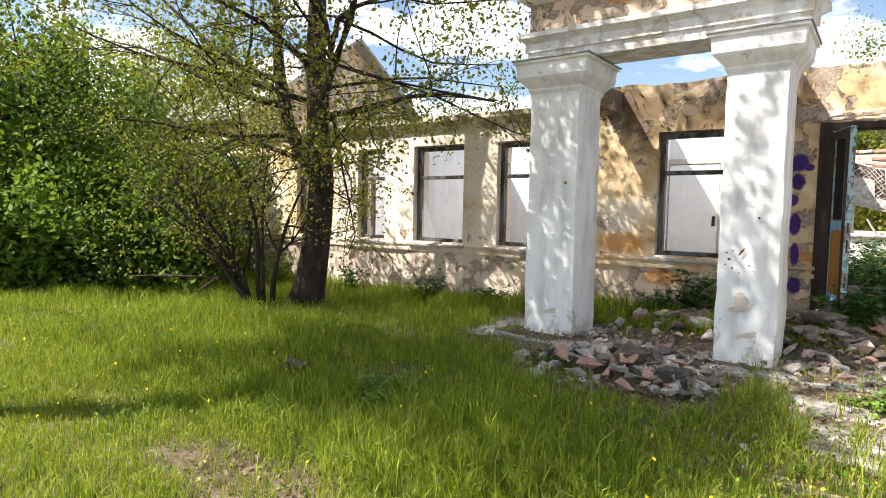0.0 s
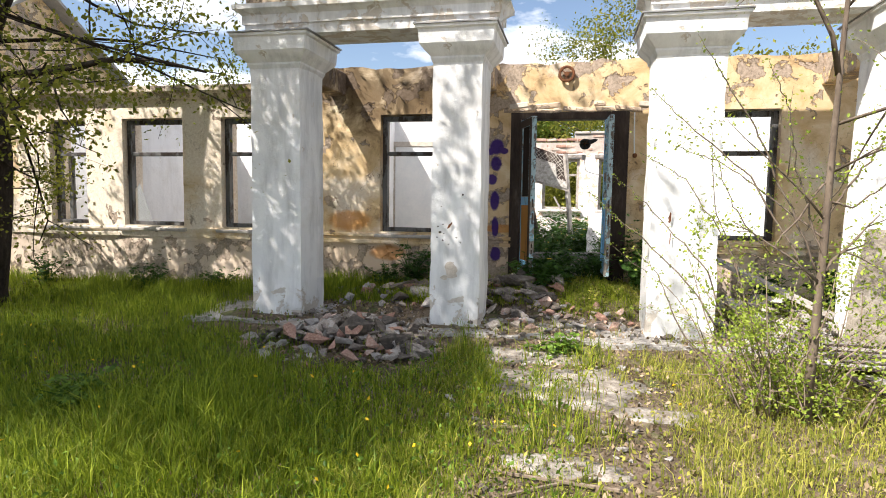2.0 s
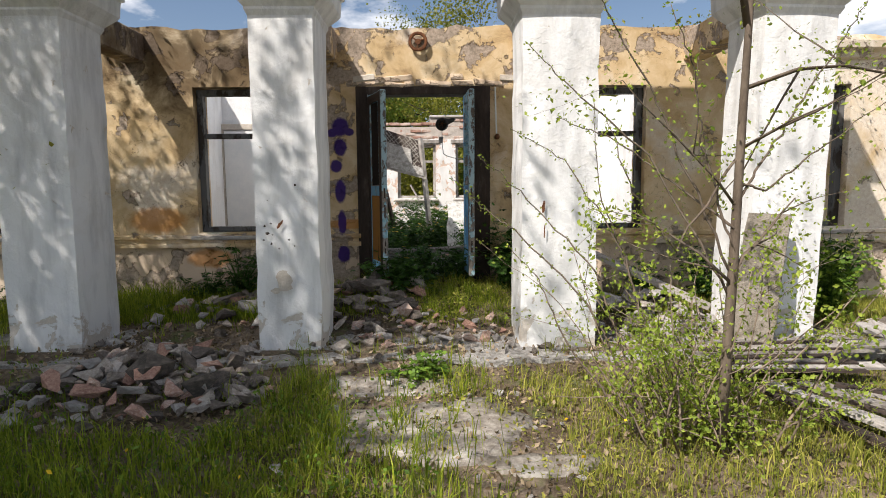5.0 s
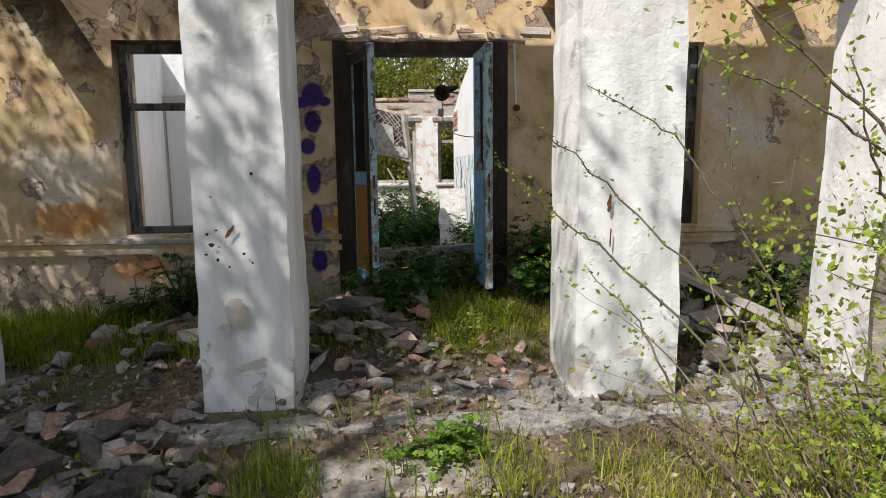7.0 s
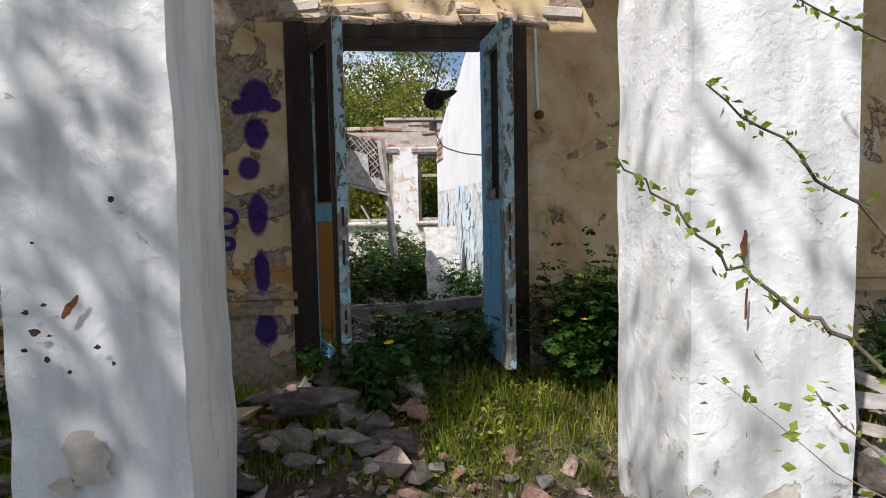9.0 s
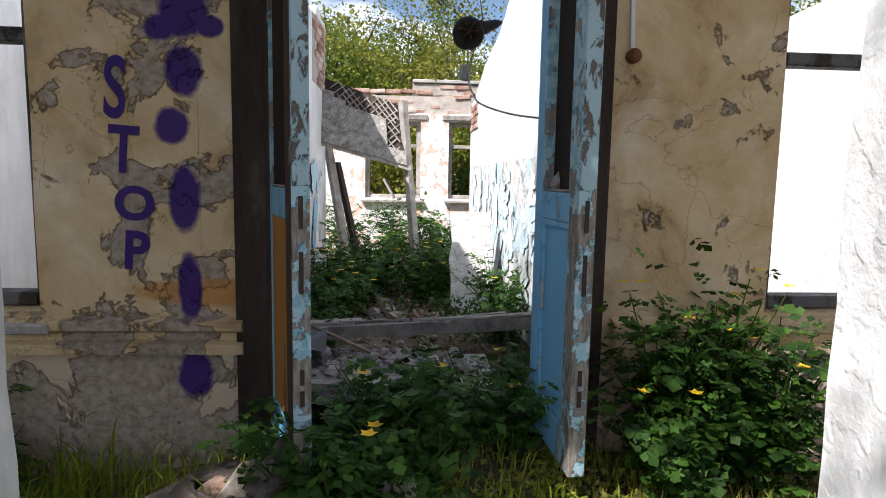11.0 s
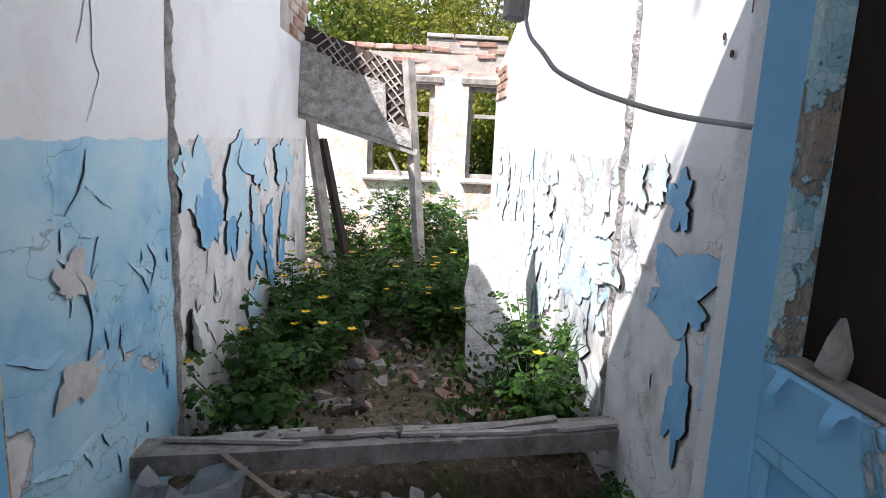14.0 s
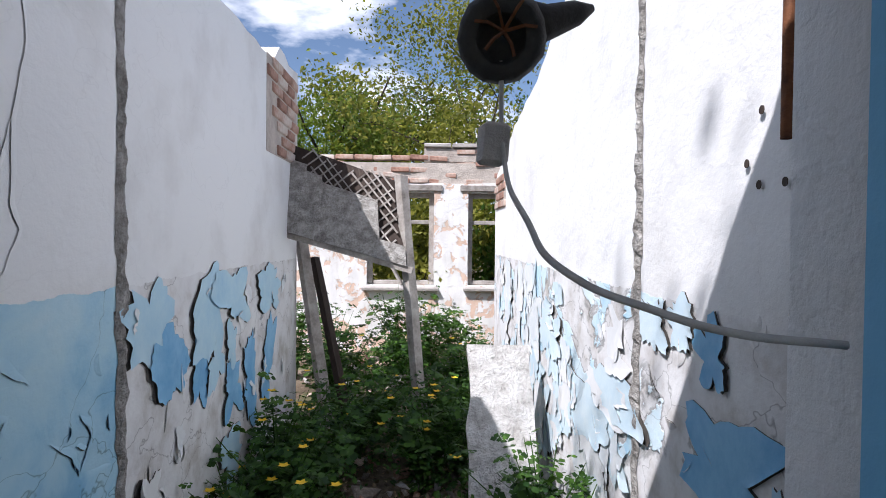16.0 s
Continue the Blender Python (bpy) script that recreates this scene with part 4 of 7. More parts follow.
        part("paint_curl", c, BLUE_PAINT, lf, smooth=True)
        a0 += cw + rgc.uniform(0.01, 0.07)
    # raised dark strips paint the shade of the lock recesses
    lk = Shape()
    for z, t in ((0.24, 0.05), (0.31, 0.05), (0.60, 0.13), (0.80, 0.10)):
        lk.box(w - 0.001, w + 0.005, -0.007, 0.006, z, z + t)
    part("lock_plate", lk, WOOD_DARK, lf, "dark strips painted as the lock recesses' shade")
    return lf


leaf((-0.175, YF - 0.03), (0.0, 7.22), True)
leaf((0.848, YF - 0.03), (0.876, 7.20), False)
part("reveal", Shape().box(1.045, 1.108, YF + 0.033, YI + 0.02, 0.2, HEAD - 0.094, b=0.012), WHITE_IN, dr, "pale plastered door reveal")

# broken plaster edge over the door
rgl = random.Random(15)
for row, (zc, tall, mats) in enumerate(((2.432, 0.028, (MORTAR, FACADE, BARE)), (2.49, 0.034, (FACADE, FACADE, BARE)), (2.56, 0.045, (FACADE, MORTAR)), (2.66, 0.05, (FACADE, FACADE)))):
    x = -0.42 + 0.07 * row
    while x < 1.22:
        wd = rgl.uniform(0.08, 0.40)
        if rgl.random() < (0.85, 0.4, 0.2, 0.12)[row]:
            ch = Shape().box(-wd / 2, wd / 2, -0.022, 0.022, -tall, tall, b=0.01)
            ch.v = [(p[0] + 0.016 * fnoise(p[2] * 40, x * 9), p[1] * rgl.uniform(0.7, 1.2), p[2] * (1 + 0.5 * fnoise(p[0] * 20 + x * 7, row)) + 0.02 * fnoise(p[0] * 11, x * 5)) for p in ch.v]
            o = part("plaster_chunk", ch, rgl.choice(mats), wall_south, "broken plaster edge over the door")
            o.matrix_local = pose(x + wd / 2, YF + 0.010 - 0.014 * rgl.random(), zc + rgl.uniform(-0.012, 0.012), rgl.uniform(-9, 9), rgl.uniform(-6, 6), 0)
        x += wd + rgl.uniform(-0.005, 0.02)

# ---- brickwork where the plaster has gone ----
brick_mesh = []
for v in range(5):
    s = Shape()
    s.box(-0.12, 0.12, -0.06, 0.06, -0.032, 0.032, b=0.007)
    s.v = [(x + 0.006 * fnoise(x * 9, y * 9, v), y + 0.006 * fnoise(x * 9, z * 9, v + 4), z + 0.004 * fnoise(y * 9, x * 9, v + 8)) for x, y, z in s.v]
    me = s.mesh("brick")
    me.materials.append(BRICK)
    brick_mesh.append(me)
rng = random.Random(5)


def brick(parent, x, y, z, rz=0, rx=0, ry=0):
    b = new("brick", brick_mesh[rng.randrange(5)])
    b.parent = parent
    b.matrix_local = pose(x, y, z, rx, ry, rz)
    return b


core = Shape().box(-3.0, 4.0, YB + 0.012, YB + 0.38, 2.44, 2.72)
far_core = part("brick_core", core, MORTAR, wall_north, "crumbling mortar bed")
for r in range(6):
    x = -2.9 + 0.125 * (r % 2)
    while x < 3.9:
        h = 2.475 + r * 0.078
        if rng.random() < 0.16:
            x += 0.252
            continue
        if r < 3 or (r == 3 and fnoise(x * 2.1, 6.3) > -0.25) or (r == 4 and fnoise(x * 1.7, 3.3) > -0.15) or (r == 5 and 0.55 < x < 1.5):
            brick(far_core, x + rng.uniform(-0.008, 0.008), YB + 0.066 + rng.uniform(-0.02, 0.02), h + rng.uniform(-0.006, 0.006), rng.uniform(-6, 6), rng.uniform(-4, 4), rng.uniform(-3, 3))
        x += 0.252
part("brick_core", Shape().box(0.44, 1.55, YB + 0.015, YB + 0.35, 2.722, 2.925, b=0.02), MORTAR, wall_north, "crumbling mortar bed")
for x in (0.13, 1.49):
    part("lintel", Shape().box(x - 0.56, x + 0.56, YB - 0.03, YB + 0.1, 2.335, 2.425, b=0.012), WOOD, wall_north, "weathered timber lintel")
for x in (0.62, 1.0, 1.35):
    part("coping", Shape().box(x - 0.18, x + 0.18, YB - 0.02, YB + 0.36, 2.93, 2.985, b=0.01), CEMENT, far_core)


def end_bricks(x, side, y0, y1, z0, z1, keep):
    """Bare brick on a wall's face and end."""
    host = part("brick_patch", Shape().box(min(x, x + side * 0.004), max(x, x + side * 0.004), y0, y1, z0, z1), MORTAR, bpy.data.objects["wall_west" if side > 0 else "wall_east"], "bare brick where plaster fell")
    z = z0 + 0.04
    r = 0
    while z < z1 - 0.02:
        y = y0 + 0.12 + 0.125 * (r % 2)
        while y < y1 - 0.05:
            if keep(y, z):
                brick(host, x - side * 0.044, y, z, 90 + rng.uniform(-2, 2))
            y += 0.252
        z += 0.078
        r += 1


end_bricks(XL, 1, 11.0, 11.86, 2.25, 2.86, lambda y, z: y > 11.0 + (2.86 - z) * 0.5)
end_bricks(XR, -1, 12.6, 13.36, 2.0, 2.32, lambda y, z: True)


# ---- trees ----
def grow(sh, tips, p, d, length, r, level, rg, spread=0.9, droop=0.0, kids=3, wander=0.25, segs=5):
    """One limb and, from it, its branches; tips gathers places for leaves."""
    pts, rad = [p.copy()], [r]
    q = p.copy()
    dd = d.normalized()
    for k in range(segs):
        dd = (dd + Vector((rg.gauss(0, wander), rg.gauss(0, wander), rg.gauss(0, wander * 0.7) - droop)) * 0.5).normalized()
        q = q + dd * (length / segs)
        pts.append(q.copy())
        rad.append(r * (1 - 0.75 * (k + 1) / segs))
    sh.tube(pts, rad, 7 if level == 0 else 5 if level == 1 else 3)
    if level >= 2:
        tips += [(pts[k] + (pts[k + 1] - pts[k]) * rg.random(), level) for k in range(segs) for _ in range(3)]
    if level >= 3 or length < 0.25:
        return
    for c in range(kids):
        k = rg.randrange(max(1, segs // 3), segs + 1)
        side = Vector((rg.gauss(0, 1), rg.gauss(0, 1), rg.gauss(0.15, 0.6))).normalized()
        nd = (dd * (1 - spread * 0.5) + side * spread).normalized()
        grow(sh, tips, pts[k], nd, length * rg.uniform(0.5, 0.75), rad[k] * 0.7, level + 1, rg, spread, droop, kids, wander, segs)


def leaves(centres, per, size, scatter, rs, drop=0.0):
    """Small folded leaves round the given places, as one mesh."""
    c = np.repeat(np.array(centres), per, axis=0)
    n = len(c)
    c = c + rs.normal(0, scatter, (n, 3))
    a = rs.normal(0, 1, (n, 3))
    a[:, 2] -= drop
    a /= np.linalg.norm(a, axis=1, keepdims=True)
    b = np.cross(a, rs.normal(0, 1, (n, 3)))
    b /= np.linalg.norm(b, axis=1, keepdims=True) + 1e-9
    u = np.cross(a, b)
    s = size * rs.uniform(0.55, 1.3, (n, 1))
    v = np.stack([c, c + a * s * 0.5 + b * s * 0.30 + u * s * 0.08, c + a * s, c + a * s * 0.5 - b * s * 0.30 + u * s * 0.08], 1).reshape(-1, 3)
    k = np.arange(n)[:, None] * 4
    f = np.concatenate([k + [0, 1, 2], k + [0, 2, 3]], 0)
    me = bpy.data.meshes.new("leaves")
    me.from_pydata(v.tolist(), [], f.tolist())
    me.update()
    return me


def tree(name, at, limbs, leaf_material, bark, label, seed, per=3, size=0.09, scatter=0.14, group="", spread=0.9, droop=0.0, kids=3, wander=0.25, limit=None, category="tree", poles=(), thick=None, more=0):
    """A tree: trunk and limbs as (start, direction, length, radius), and a leafy crown."""
    rg = random.Random(seed)
    rs = np.random.RandomState(seed)
    t = thing(name, label, category, at, group)
    tips = []
    for pts, rad in poles:
        part("trunk", Shape().tube(pts, rad, 10), bark, t, smooth=True)
    for k, (p, d, ln, r, lv) in enumerate(limbs):
        sh = Shape()
        grow(sh, tips, Vector(p), Vector(d), ln, r, lv, rg, spread, droop, kids, wander)
        part("limb" if poles or k else "trunk", sh, bark, t, smooth=True)
    pts = [tuple(p) for p, lv in tips if limit is None or limit(p)]
    if pts and per:
        part("crown", leaves(pts, per, size, scatter, rs), leaf_material, t)
    if thick:
        part("crown", leaves([tuple(p) for p, lv in tips if thick(p)], more, size, scatter * 1.3, rs), leaf_material, t)
    return t


# the dark many-stemmed tree on the lawn
TX, TY = -6.5, 6.0
tree("tree", (TX, TY, -0.12), [
    ((0.05, -0.03, 2.2), (0.75, -0.35, 0.35), 3.4, 0.05, 1), ((0.05, -0.03, 2.6), (0.85, -0.3, 0.25), 3.8, 0.05, 1), ((0.03, -0.03, 2.0), (0.8, -0.5, 0.15), 2.6, 0.035, 1),
    ((0.05, 0, 3.2), (0.7, -0.1, 0.6), 2.8, 0.05, 1), ((0.05, 0, 2.9), (0.9, -0.45, 0.12), 4.2, 0.05, 1), ((0.05, 0, 1.7), (0.6, -0.6, 0.4), 2.2, 0.03, 1), ((0.05, 0, 3.8), (0.9, -0.4, 0.3), 3.4, 0.05, 1),
    ((0.0, 0.0, 2.1), (-0.9, -0.2, 0.4), 2.8, 0.05, 1), ((0.05, 0, 3.4), (0.2, -0.7, 0.5), 2.6, 0.05, 1), ((0.0, 0, 3.0), (-0.9, -0.4, 0.3), 3.4, 0.05, 1), ((0.0, 0, 2.4), (-0.7, -0.7, 0.3), 2.6, 0.04, 1),
    ((0.04, 0, 4.6), (0.5, 0.3, 0.8), 2.4, 0.06, 0), ((0.04, 0, 4.8), (-0.5, -0.3, 0.8), 2.4, 0.06, 0), ((-0.6, -0.1, 3.0), (-0.8, -0.5, 0.4), 3.2, 0.05, 1), ((-0.7, -0.1, 3.4), (-0.9, -0.3, 0.2), 3.4, 0.05, 1)],
    LEAF_OLIVE, BARK, "old dark-barked tree with sparse olive spring leaves", 11, 5, 0.062, 0.13, spread=0.85, kids=4, wander=0.34,
    poles=[([(-0.20, 0, 0), (-0.13, 0, 0.25), (-0.02, 0, 0.7), (0.09, 0, 1.3), (0.14, 0, 1.9), (0.06, 0, 2.6), (0.0, 0, 3.8), (0.0, 0.05, 5.2), (0.02, 0, 6.6)], [0.31, 0.245, 0.215, 0.19, 0.175, 0.165, 0.14, 0.11, 0.06]),
           ([(0.08, 0, 1.9), (-0.25, -0.05, 2.3), (-0.5, -0.1, 2.75), (-0.7, -0.1, 3.5), (-0.8, -0.1, 4.6)], [0.10, 0.11, 0.105, 0.09, 0.05])])
stems = []
rg0 = random.Random(3)
for k in range(9):
    a = rg0.uniform(-2.6, 0.6)
    stems.append(((0.2 * math.cos(a), 0.15 * math.sin(a), 0), (0.5 * math.cos(a) - 0.2, 0.4 * math.sin(a), 1), rg0.uniform(1.6, 2.6), rg0.uniform(0.03, 0.055), 1))
tree("shrub", (-7.0, 5.45, -0.1), stems, LEAF_OLIVE, BARK, "thin-stemmed shrub with bare twigs and few leaves", 12, 2, 0.05, 0.08, kids=4, spread=0.7, category="shrub")


def bush(at, h, seed, material, per, label, group="", size=0.09, n=11):
    rg = random.Random(seed)
    limbs = []
    for k in range(n):
        a = rg.uniform(0, 2 * math.pi)
        s = rg.uniform(0.1, 0.6)
        limbs.append(((0.3 * math.cos(a), 0.3 * math.sin(a), 0), (s * math.cos(a), s * math.sin(a), 1), h * rg.uniform(0.6, 1.0), 0.03, 1))
    for k in range(n):
        a = rg.uniform(0, 2 * math.pi)
        limbs.append(((0.4 * math.cos(a), 0.4 * math.sin(a), 0.05), (math.cos(a), math.sin(a), rg.uniform(0.15, 0.8)), h * rg.uniform(0.3, 0.5), 0.02, 1))
    return tree("bush", at, limbs, material, BARK, label, seed, per, size, 0.16, group, kids=4, spread=1.0, category="bush")


for k, (x, y, h) in enumerate([(-13.2, 5.8, 2.8), (-11.6, 4.2, 2.5), (-15.5, 5.2, 3.2), (-12.8, 2.6, 2.5), (-11.0, 6.2, 2.1), (-17.5, 8.0, 3.6), (-10.2, 5.2, 1.5), (-14.2, 1.2, 2.6)]):
    bush((x, y, -0.1), h, 30 + k, LEAF_SHRUB if k % 2 else LEAF_DEEP, 4, "dense green leafy bush at the lawn's edge", "bushes at the lawn's edge", 0.125, 12)


def shades_west(p):
    """Keeps only leaves whose shade lands on the lawn's west part or the columns, thinned out towards the east columns.
    """
    x, y = p.x - 5.5, p.y + 0.3
    run = (5.9 - y) / 0.6
    if p.z > run:
        reach = x + 0.58 * run
        return p.z > 3.2 and (reach < 0.2 or (reach < 3.8 and int(p.x * 970 + p.y * 570) % 5 < 2))
    return p.z > 3.2 and x + 0.58 * p.z < -0.7 and y + 0.6 * p.z > 2.5


def shades_lawn(p):
    """Picks leaves whose shade lands on the lawn before the columns, to thicken it there."""
    x, y = p.x - 5.5 + 0.58 * p.z, p.y + 0.3 + 0.6 * p.z
    return p.z > 3.0 and -4.5 < x < -0.5 and 2.5 < y < 5.0


# tall tree left of the walk, out of view, added to throw the dappled shade
tree("tree", (-5.5, 0.3, -0.1), [
    ((0.1, 0.2, 3.2), (0.25, 0.7, 0.8), 4.4, 0.10, 0), ((0.1, 0.2, 3.4), (0.45, 0.6, 0.7), 4.6, 0.10, 0),
    ((0.1, 0.2, 3.3), (-0.1, 0.9, 0.55), 4.4, 0.09, 0), ((0.1, 0.2, 4.0), (0.3, 0.8, 0.6), 4.4, 0.09, 0), ((0.1, 0.2, 4.2), (0.1, 0.5, 1), 4.0, 0.09, 0),
    ((0.1, 0.2, 3.8), (0.45, 0.15, 1), 3.6, 0.09, 0), ((0.1, 0.2, 3.9), (-0.2, 0.2, 1), 3.4, 0.08, 0), ((0.1, 0.2, 3.6), (0.6, 0.4, 0.7), 3.4, 0.08, 0)],
    LEAF_OLIVE, BARK, "unseen tall tree, its crown shaped to shade lawn and columns", 21, 4, 0.10, 0.22, kids=4,
    limit=shades_west, thick=shades_lawn, more=11,
    poles=[([(0, 0, 0), (0.03, 0.05, 1.5), (0.1, 0.2, 3.3), (0.15, 0.3, 4.6)], [0.26, 0.2, 0.16, 0.08])])

# woods behind the ruin and round the lot
far = [(-1.2, 21, 6.5), (1.6, 20, 7.0), (3.6, 22, 6.0), (-4.5, 22, 5.5), (6.5, 21, 6.6), (-8, 20, 5.5), (-12, 21, 6), (10, 20, 6.5), (-20, 15, 6.5), (-24, 9, 7), (14.5, 14, 6), (16, 8, 5.5), (-17, 21, 6.2), (5.0, 13.2, 4.2), (8.8, 13.4, 4.6), (-26, -4, 7), (13, 3, 6), (0.3, 26, 8.5), (-2.5, 17.2, 2.6), (0.2, 17.0, 2.4), (2.0, 17.3, 2.8), (-14.5, 8.3, 6.5), (-12.5, 7.2, 5.0), (-12.6, 3.4, 6.0), (-15.2, 3.0, 6.4)]
for k, (x, y, h) in enumerate(far):
    rg1 = random.Random(60 + k)
    limbs = [((0, 0, 0), (rg1.gauss(0, 0.06), rg1.gauss(0, 0.06), 1), h * 0.55, 0.14, 1)]
    for j in range(6):
        a = rg1.uniform(0, 2 * math.pi)
        z = h * rg1.uniform(0.12, 0.5)
        limbs.append(((0, 0, z), (math.cos(a) * 0.8, math.sin(a) * 0.8, rg1.uniform(0.5, 1.2)), h * rg1.uniform(0.3, 0.5), 0.06, 1 if j % 2 else 0))
    tree("tree", (x, y, -0.1), limbs, (LEAF, LEAF_OLIVE, LEAF_DEEP)[k % 3], BARK, "leafy green tree behind the ruin", 60 + k, 8 if -2 < x < 5 and y > 19 else 5, 0.105, 0.24, "trees round the ruin", kids=3)

# the sapling by the column with pale spring leaves
tree("sapling", (2.0, 4.2, -0.08), [((0.04, 0, 0.95), (0.6, 0.1, 0.8), 0.5, 0.016, 2), ((0.04, 0, 1.3), (-0.6, -0.1, 0.7), 0.9, 0.010, 2),
     ((0.06, 0.0, 2.2), (-0.4, 0, 0.9), 1.2, 0.022, 2), ((0.06, 0.0, 1.9), (0.9, 0.1, 0.4), 1.7, 0.014, 2), ((0.03, 0, 0.9), (-0.7, -0.1, 0.5), 0.7, 0.012, 2), ((0.05, 0, 1.6), (0.7, -0.3, 0.6), 0.9, 0.01, 2), ((0.08, 0, 2.6), (0.6, -0.2, 0.6), 1.1, 0.012, 2), ((0.08, 0, 2.8), (-0.8, 0.2, 0.4), 1.1, 0.012, 2)],
     LEAF_BRIGHT, BARK_PALE, "young sapling with thin trunk and fresh leaves", 41, 5, 0.027, 0.05, kids=3, spread=0.8,
     poles=[([(0, 0, 0), (0.02, 0, 0.5), (0.04, 0.01, 1.0), (0.05, 0, 1.7), (0.07, 0, 2.4), (0.12, 0, 3.6)], [0.032, 0.028, 0.025, 0.021, 0.016, 0.007])])
tree("shrub", (1.97, 4.36, -0.1), [((rg0.uniform(-.35, .35), rg0.uniform(-.25, .25), 0), (rg0.gauss(0.1, .4), rg0.gauss(0, .3), 1), rg0.uniform(0.5, 1.15), 0.009, 2) for k in range(34)],
     LEAF_BRIGHT, TWIG, "tangle of thin brown shoots with small leaves", 42, 3, 0.03, 0.04, kids=3, spread=0.8, category="shrub")
tree("shrub", (4.9, 5.6, -0.1), [((rg0.uniform(-.5, .5), rg0.uniform(-.4, .4), 0), (rg0.gauss(0, .25), rg0.gauss(0, .2), 1), rg0.uniform(1.4, 3.0), 0.016, 2) for k in range(10)],
     LEAF_BRIGHT, TWIG, "tall thin shoots with sparse leaves before the facade", 43, 3, 0.04, 0.06, kids=3, spread=0.6, category="shrub")


# ---- grass and weeds ----
def blades(n, region, seed, hmin, hmax, width, keep, tuft=0.045):
    """Bent blades in small tufts, thick and tall by patches."""
    rs = np.random.RandomState(seed)
    m = n // 7
    cx, cy = rs.uniform(region[0], region[1], m), rs.uniform(region[2], region[3], m)
    ok = np.array([keep(a, b) > r for a, b, r in zip(cx, cy, rs.uniform(0, 1, m))])
    cx, cy = cx[ok], cy[ok]
    tall = np.array([(0.72 + 0.5 * fnoise(a * 0.8, b * 0.8, 9) + 0.35 * fnoise(a * 3.7, b * 3.7, 2)) for a, b in zip(cx, cy)]) * rs.uniform(0.55, 1.25, len(cx))
    fall = rs.uniform(0, 2 * np.pi, len(cx))
    x = np.repeat(cx, 7) + rs.normal(0, tuft, 7 * len(cx))
    y = np.repeat(cy, 7) + rs.normal(0, tuft, 7 * len(cx))
    n = len(x)
    z = np.array([ground_z(a, b) for a, b in zip(x, y)]) - 0.01
    h = rs.uniform(hmin, hmax, n) * np.repeat(np.clip(tall, 0.25, 1.7), 7)
    ang = rs.uniform(0, 2 * np.pi, n)
    lean = (0.12 + 0.95 * rs.uniform(0, 1, n) ** 1.6) * h
    la = np.repeat(fall, 7) + rs.normal(0, 0.9, n)
    w = width * rs.uniform(0.5, 1.3, n)
    dx, dy = np.cos(ang) * w, np.sin(ang) * w
    base = np.stack([x, y, z], 1)
    side = np.stack([dx, dy, 0 * x], 1)
    bend = np.stack([np.cos(la) * lean, np.sin(la) * lean, 0 * x], 1)
    up = np.stack([0 * x, 0 * x, h], 1)
    v = np.stack([base - side, base + side, base + up * 0.65 + bend * 0.3 + side * 0.75, base + up * 0.65 + bend * 0.3 - side * 0.75, base + up * 0.93 + bend], 1).reshape(-1, 3)
    k = np.arange(n)[:, None] * 5
    me = bpy.data.meshes.new("grass")
    me.from_pydata(v.tolist(), [], (k + [0, 1, 2, 3]).tolist() + (k + [3, 2, 4]).tolist())
    me.update()
    return me


def lawn(x, y):
    """How thick the grass grows."""
    if y > YF - 0.05 or y < -3:
        return 0
    edge = -0.15 + 0.25 * fnoise(y * 1.3, 4.4)
    if -3.4 < x < 4.0 and 5.45 < y < 6.75:
        return 0.02
    if -3.2 < x < 0 and y > 6.75:
        return 0.75
    d = 1.0 if x < edge else 0.0
    if x < edge and y < 1.6:
        d = 0.85 if fnoise(x * 0.9, y * 0.9, 5.5) > -0.18 else 0.2
    if -2.6 < x < -0.6 and 4.5 < y < 5.7:
        d *= 0.12
    if x >= edge:
        d = 0.25 if (fnoise(x * 1.7, y * 1.7, 2.5) > 0.05 or y < 2.3) else 0.04
        if x > 1.15 + 0.2 * fnoise(y, 7):
            d = 0.95
    return d


def spot_bare(x, y):
    """Thin, worn patches in the foreground of the lawn."""
    return math.hypot((x + 2.4) / 0.7, (y - 1.85) / 0.3) < 1 + 0.5 * fnoise(x * 3, y * 3, 1)


tagged(part("grass", blades(150000, (-13, 0.8, 2.2, YF - 0.05), 1, 0.09, 0.30, 0.0040, lawn), GRASS), "lush long green spring grass on the lawn", "grass", kind="stuff")
tagged(part("grass", blades(150000, (-6.5, 0.6, 0.2, 3.6), 6, 0.05, 0.20, 0.0026, lambda x, y: 0.12 if spot_bare(x, y) or x > -0.2 + 0.2 * fnoise(y, 5) else 0.95), GRASS), "fine bent green grass in the foreground", "grass", kind="stuff")
tagged(part("grass", blades(125000, (-0.6, 6.5, 0.8, YF - 0.05), 2, 0.05, 0.20, 0.0032, lawn), GRASS_DRY), "short yellowish grass and weeds by the path", "grass", kind="stuff")
tagged(part("grass", blades(40000, (-24, -12, -4, 9), 3, 0.15, 0.40, 0.008, lambda x, y: 1.0), GRASS), "long grass at the lawn's far edge", "grass", kind="stuff")
tagged(part("grass", blades(45000, (-9, 1.2, -1.2, 3.0), 4, 0.05, 0.20, 0.0030, lambda x, y: (0.95 if fnoise(x * 0.8, y * 0.8, 3.3) > -0.1 else 0.25) if x < 0.0 else 0.12), GRASS_DRY), "paler thin grass in the foreground", "grass", kind="stuff")
tagged(part("grass", blades(9000, (-3.3, -0.75, 6.75, 7.66), 7, 0.12, 0.36, 0.0042, lambda x, y: 0.9 if fnoise(x * 1.5, y * 2, 8) > -0.25 else 0.3), GRASS), "tall green grass along the facade behind the columns", "grass", kind="stuff")
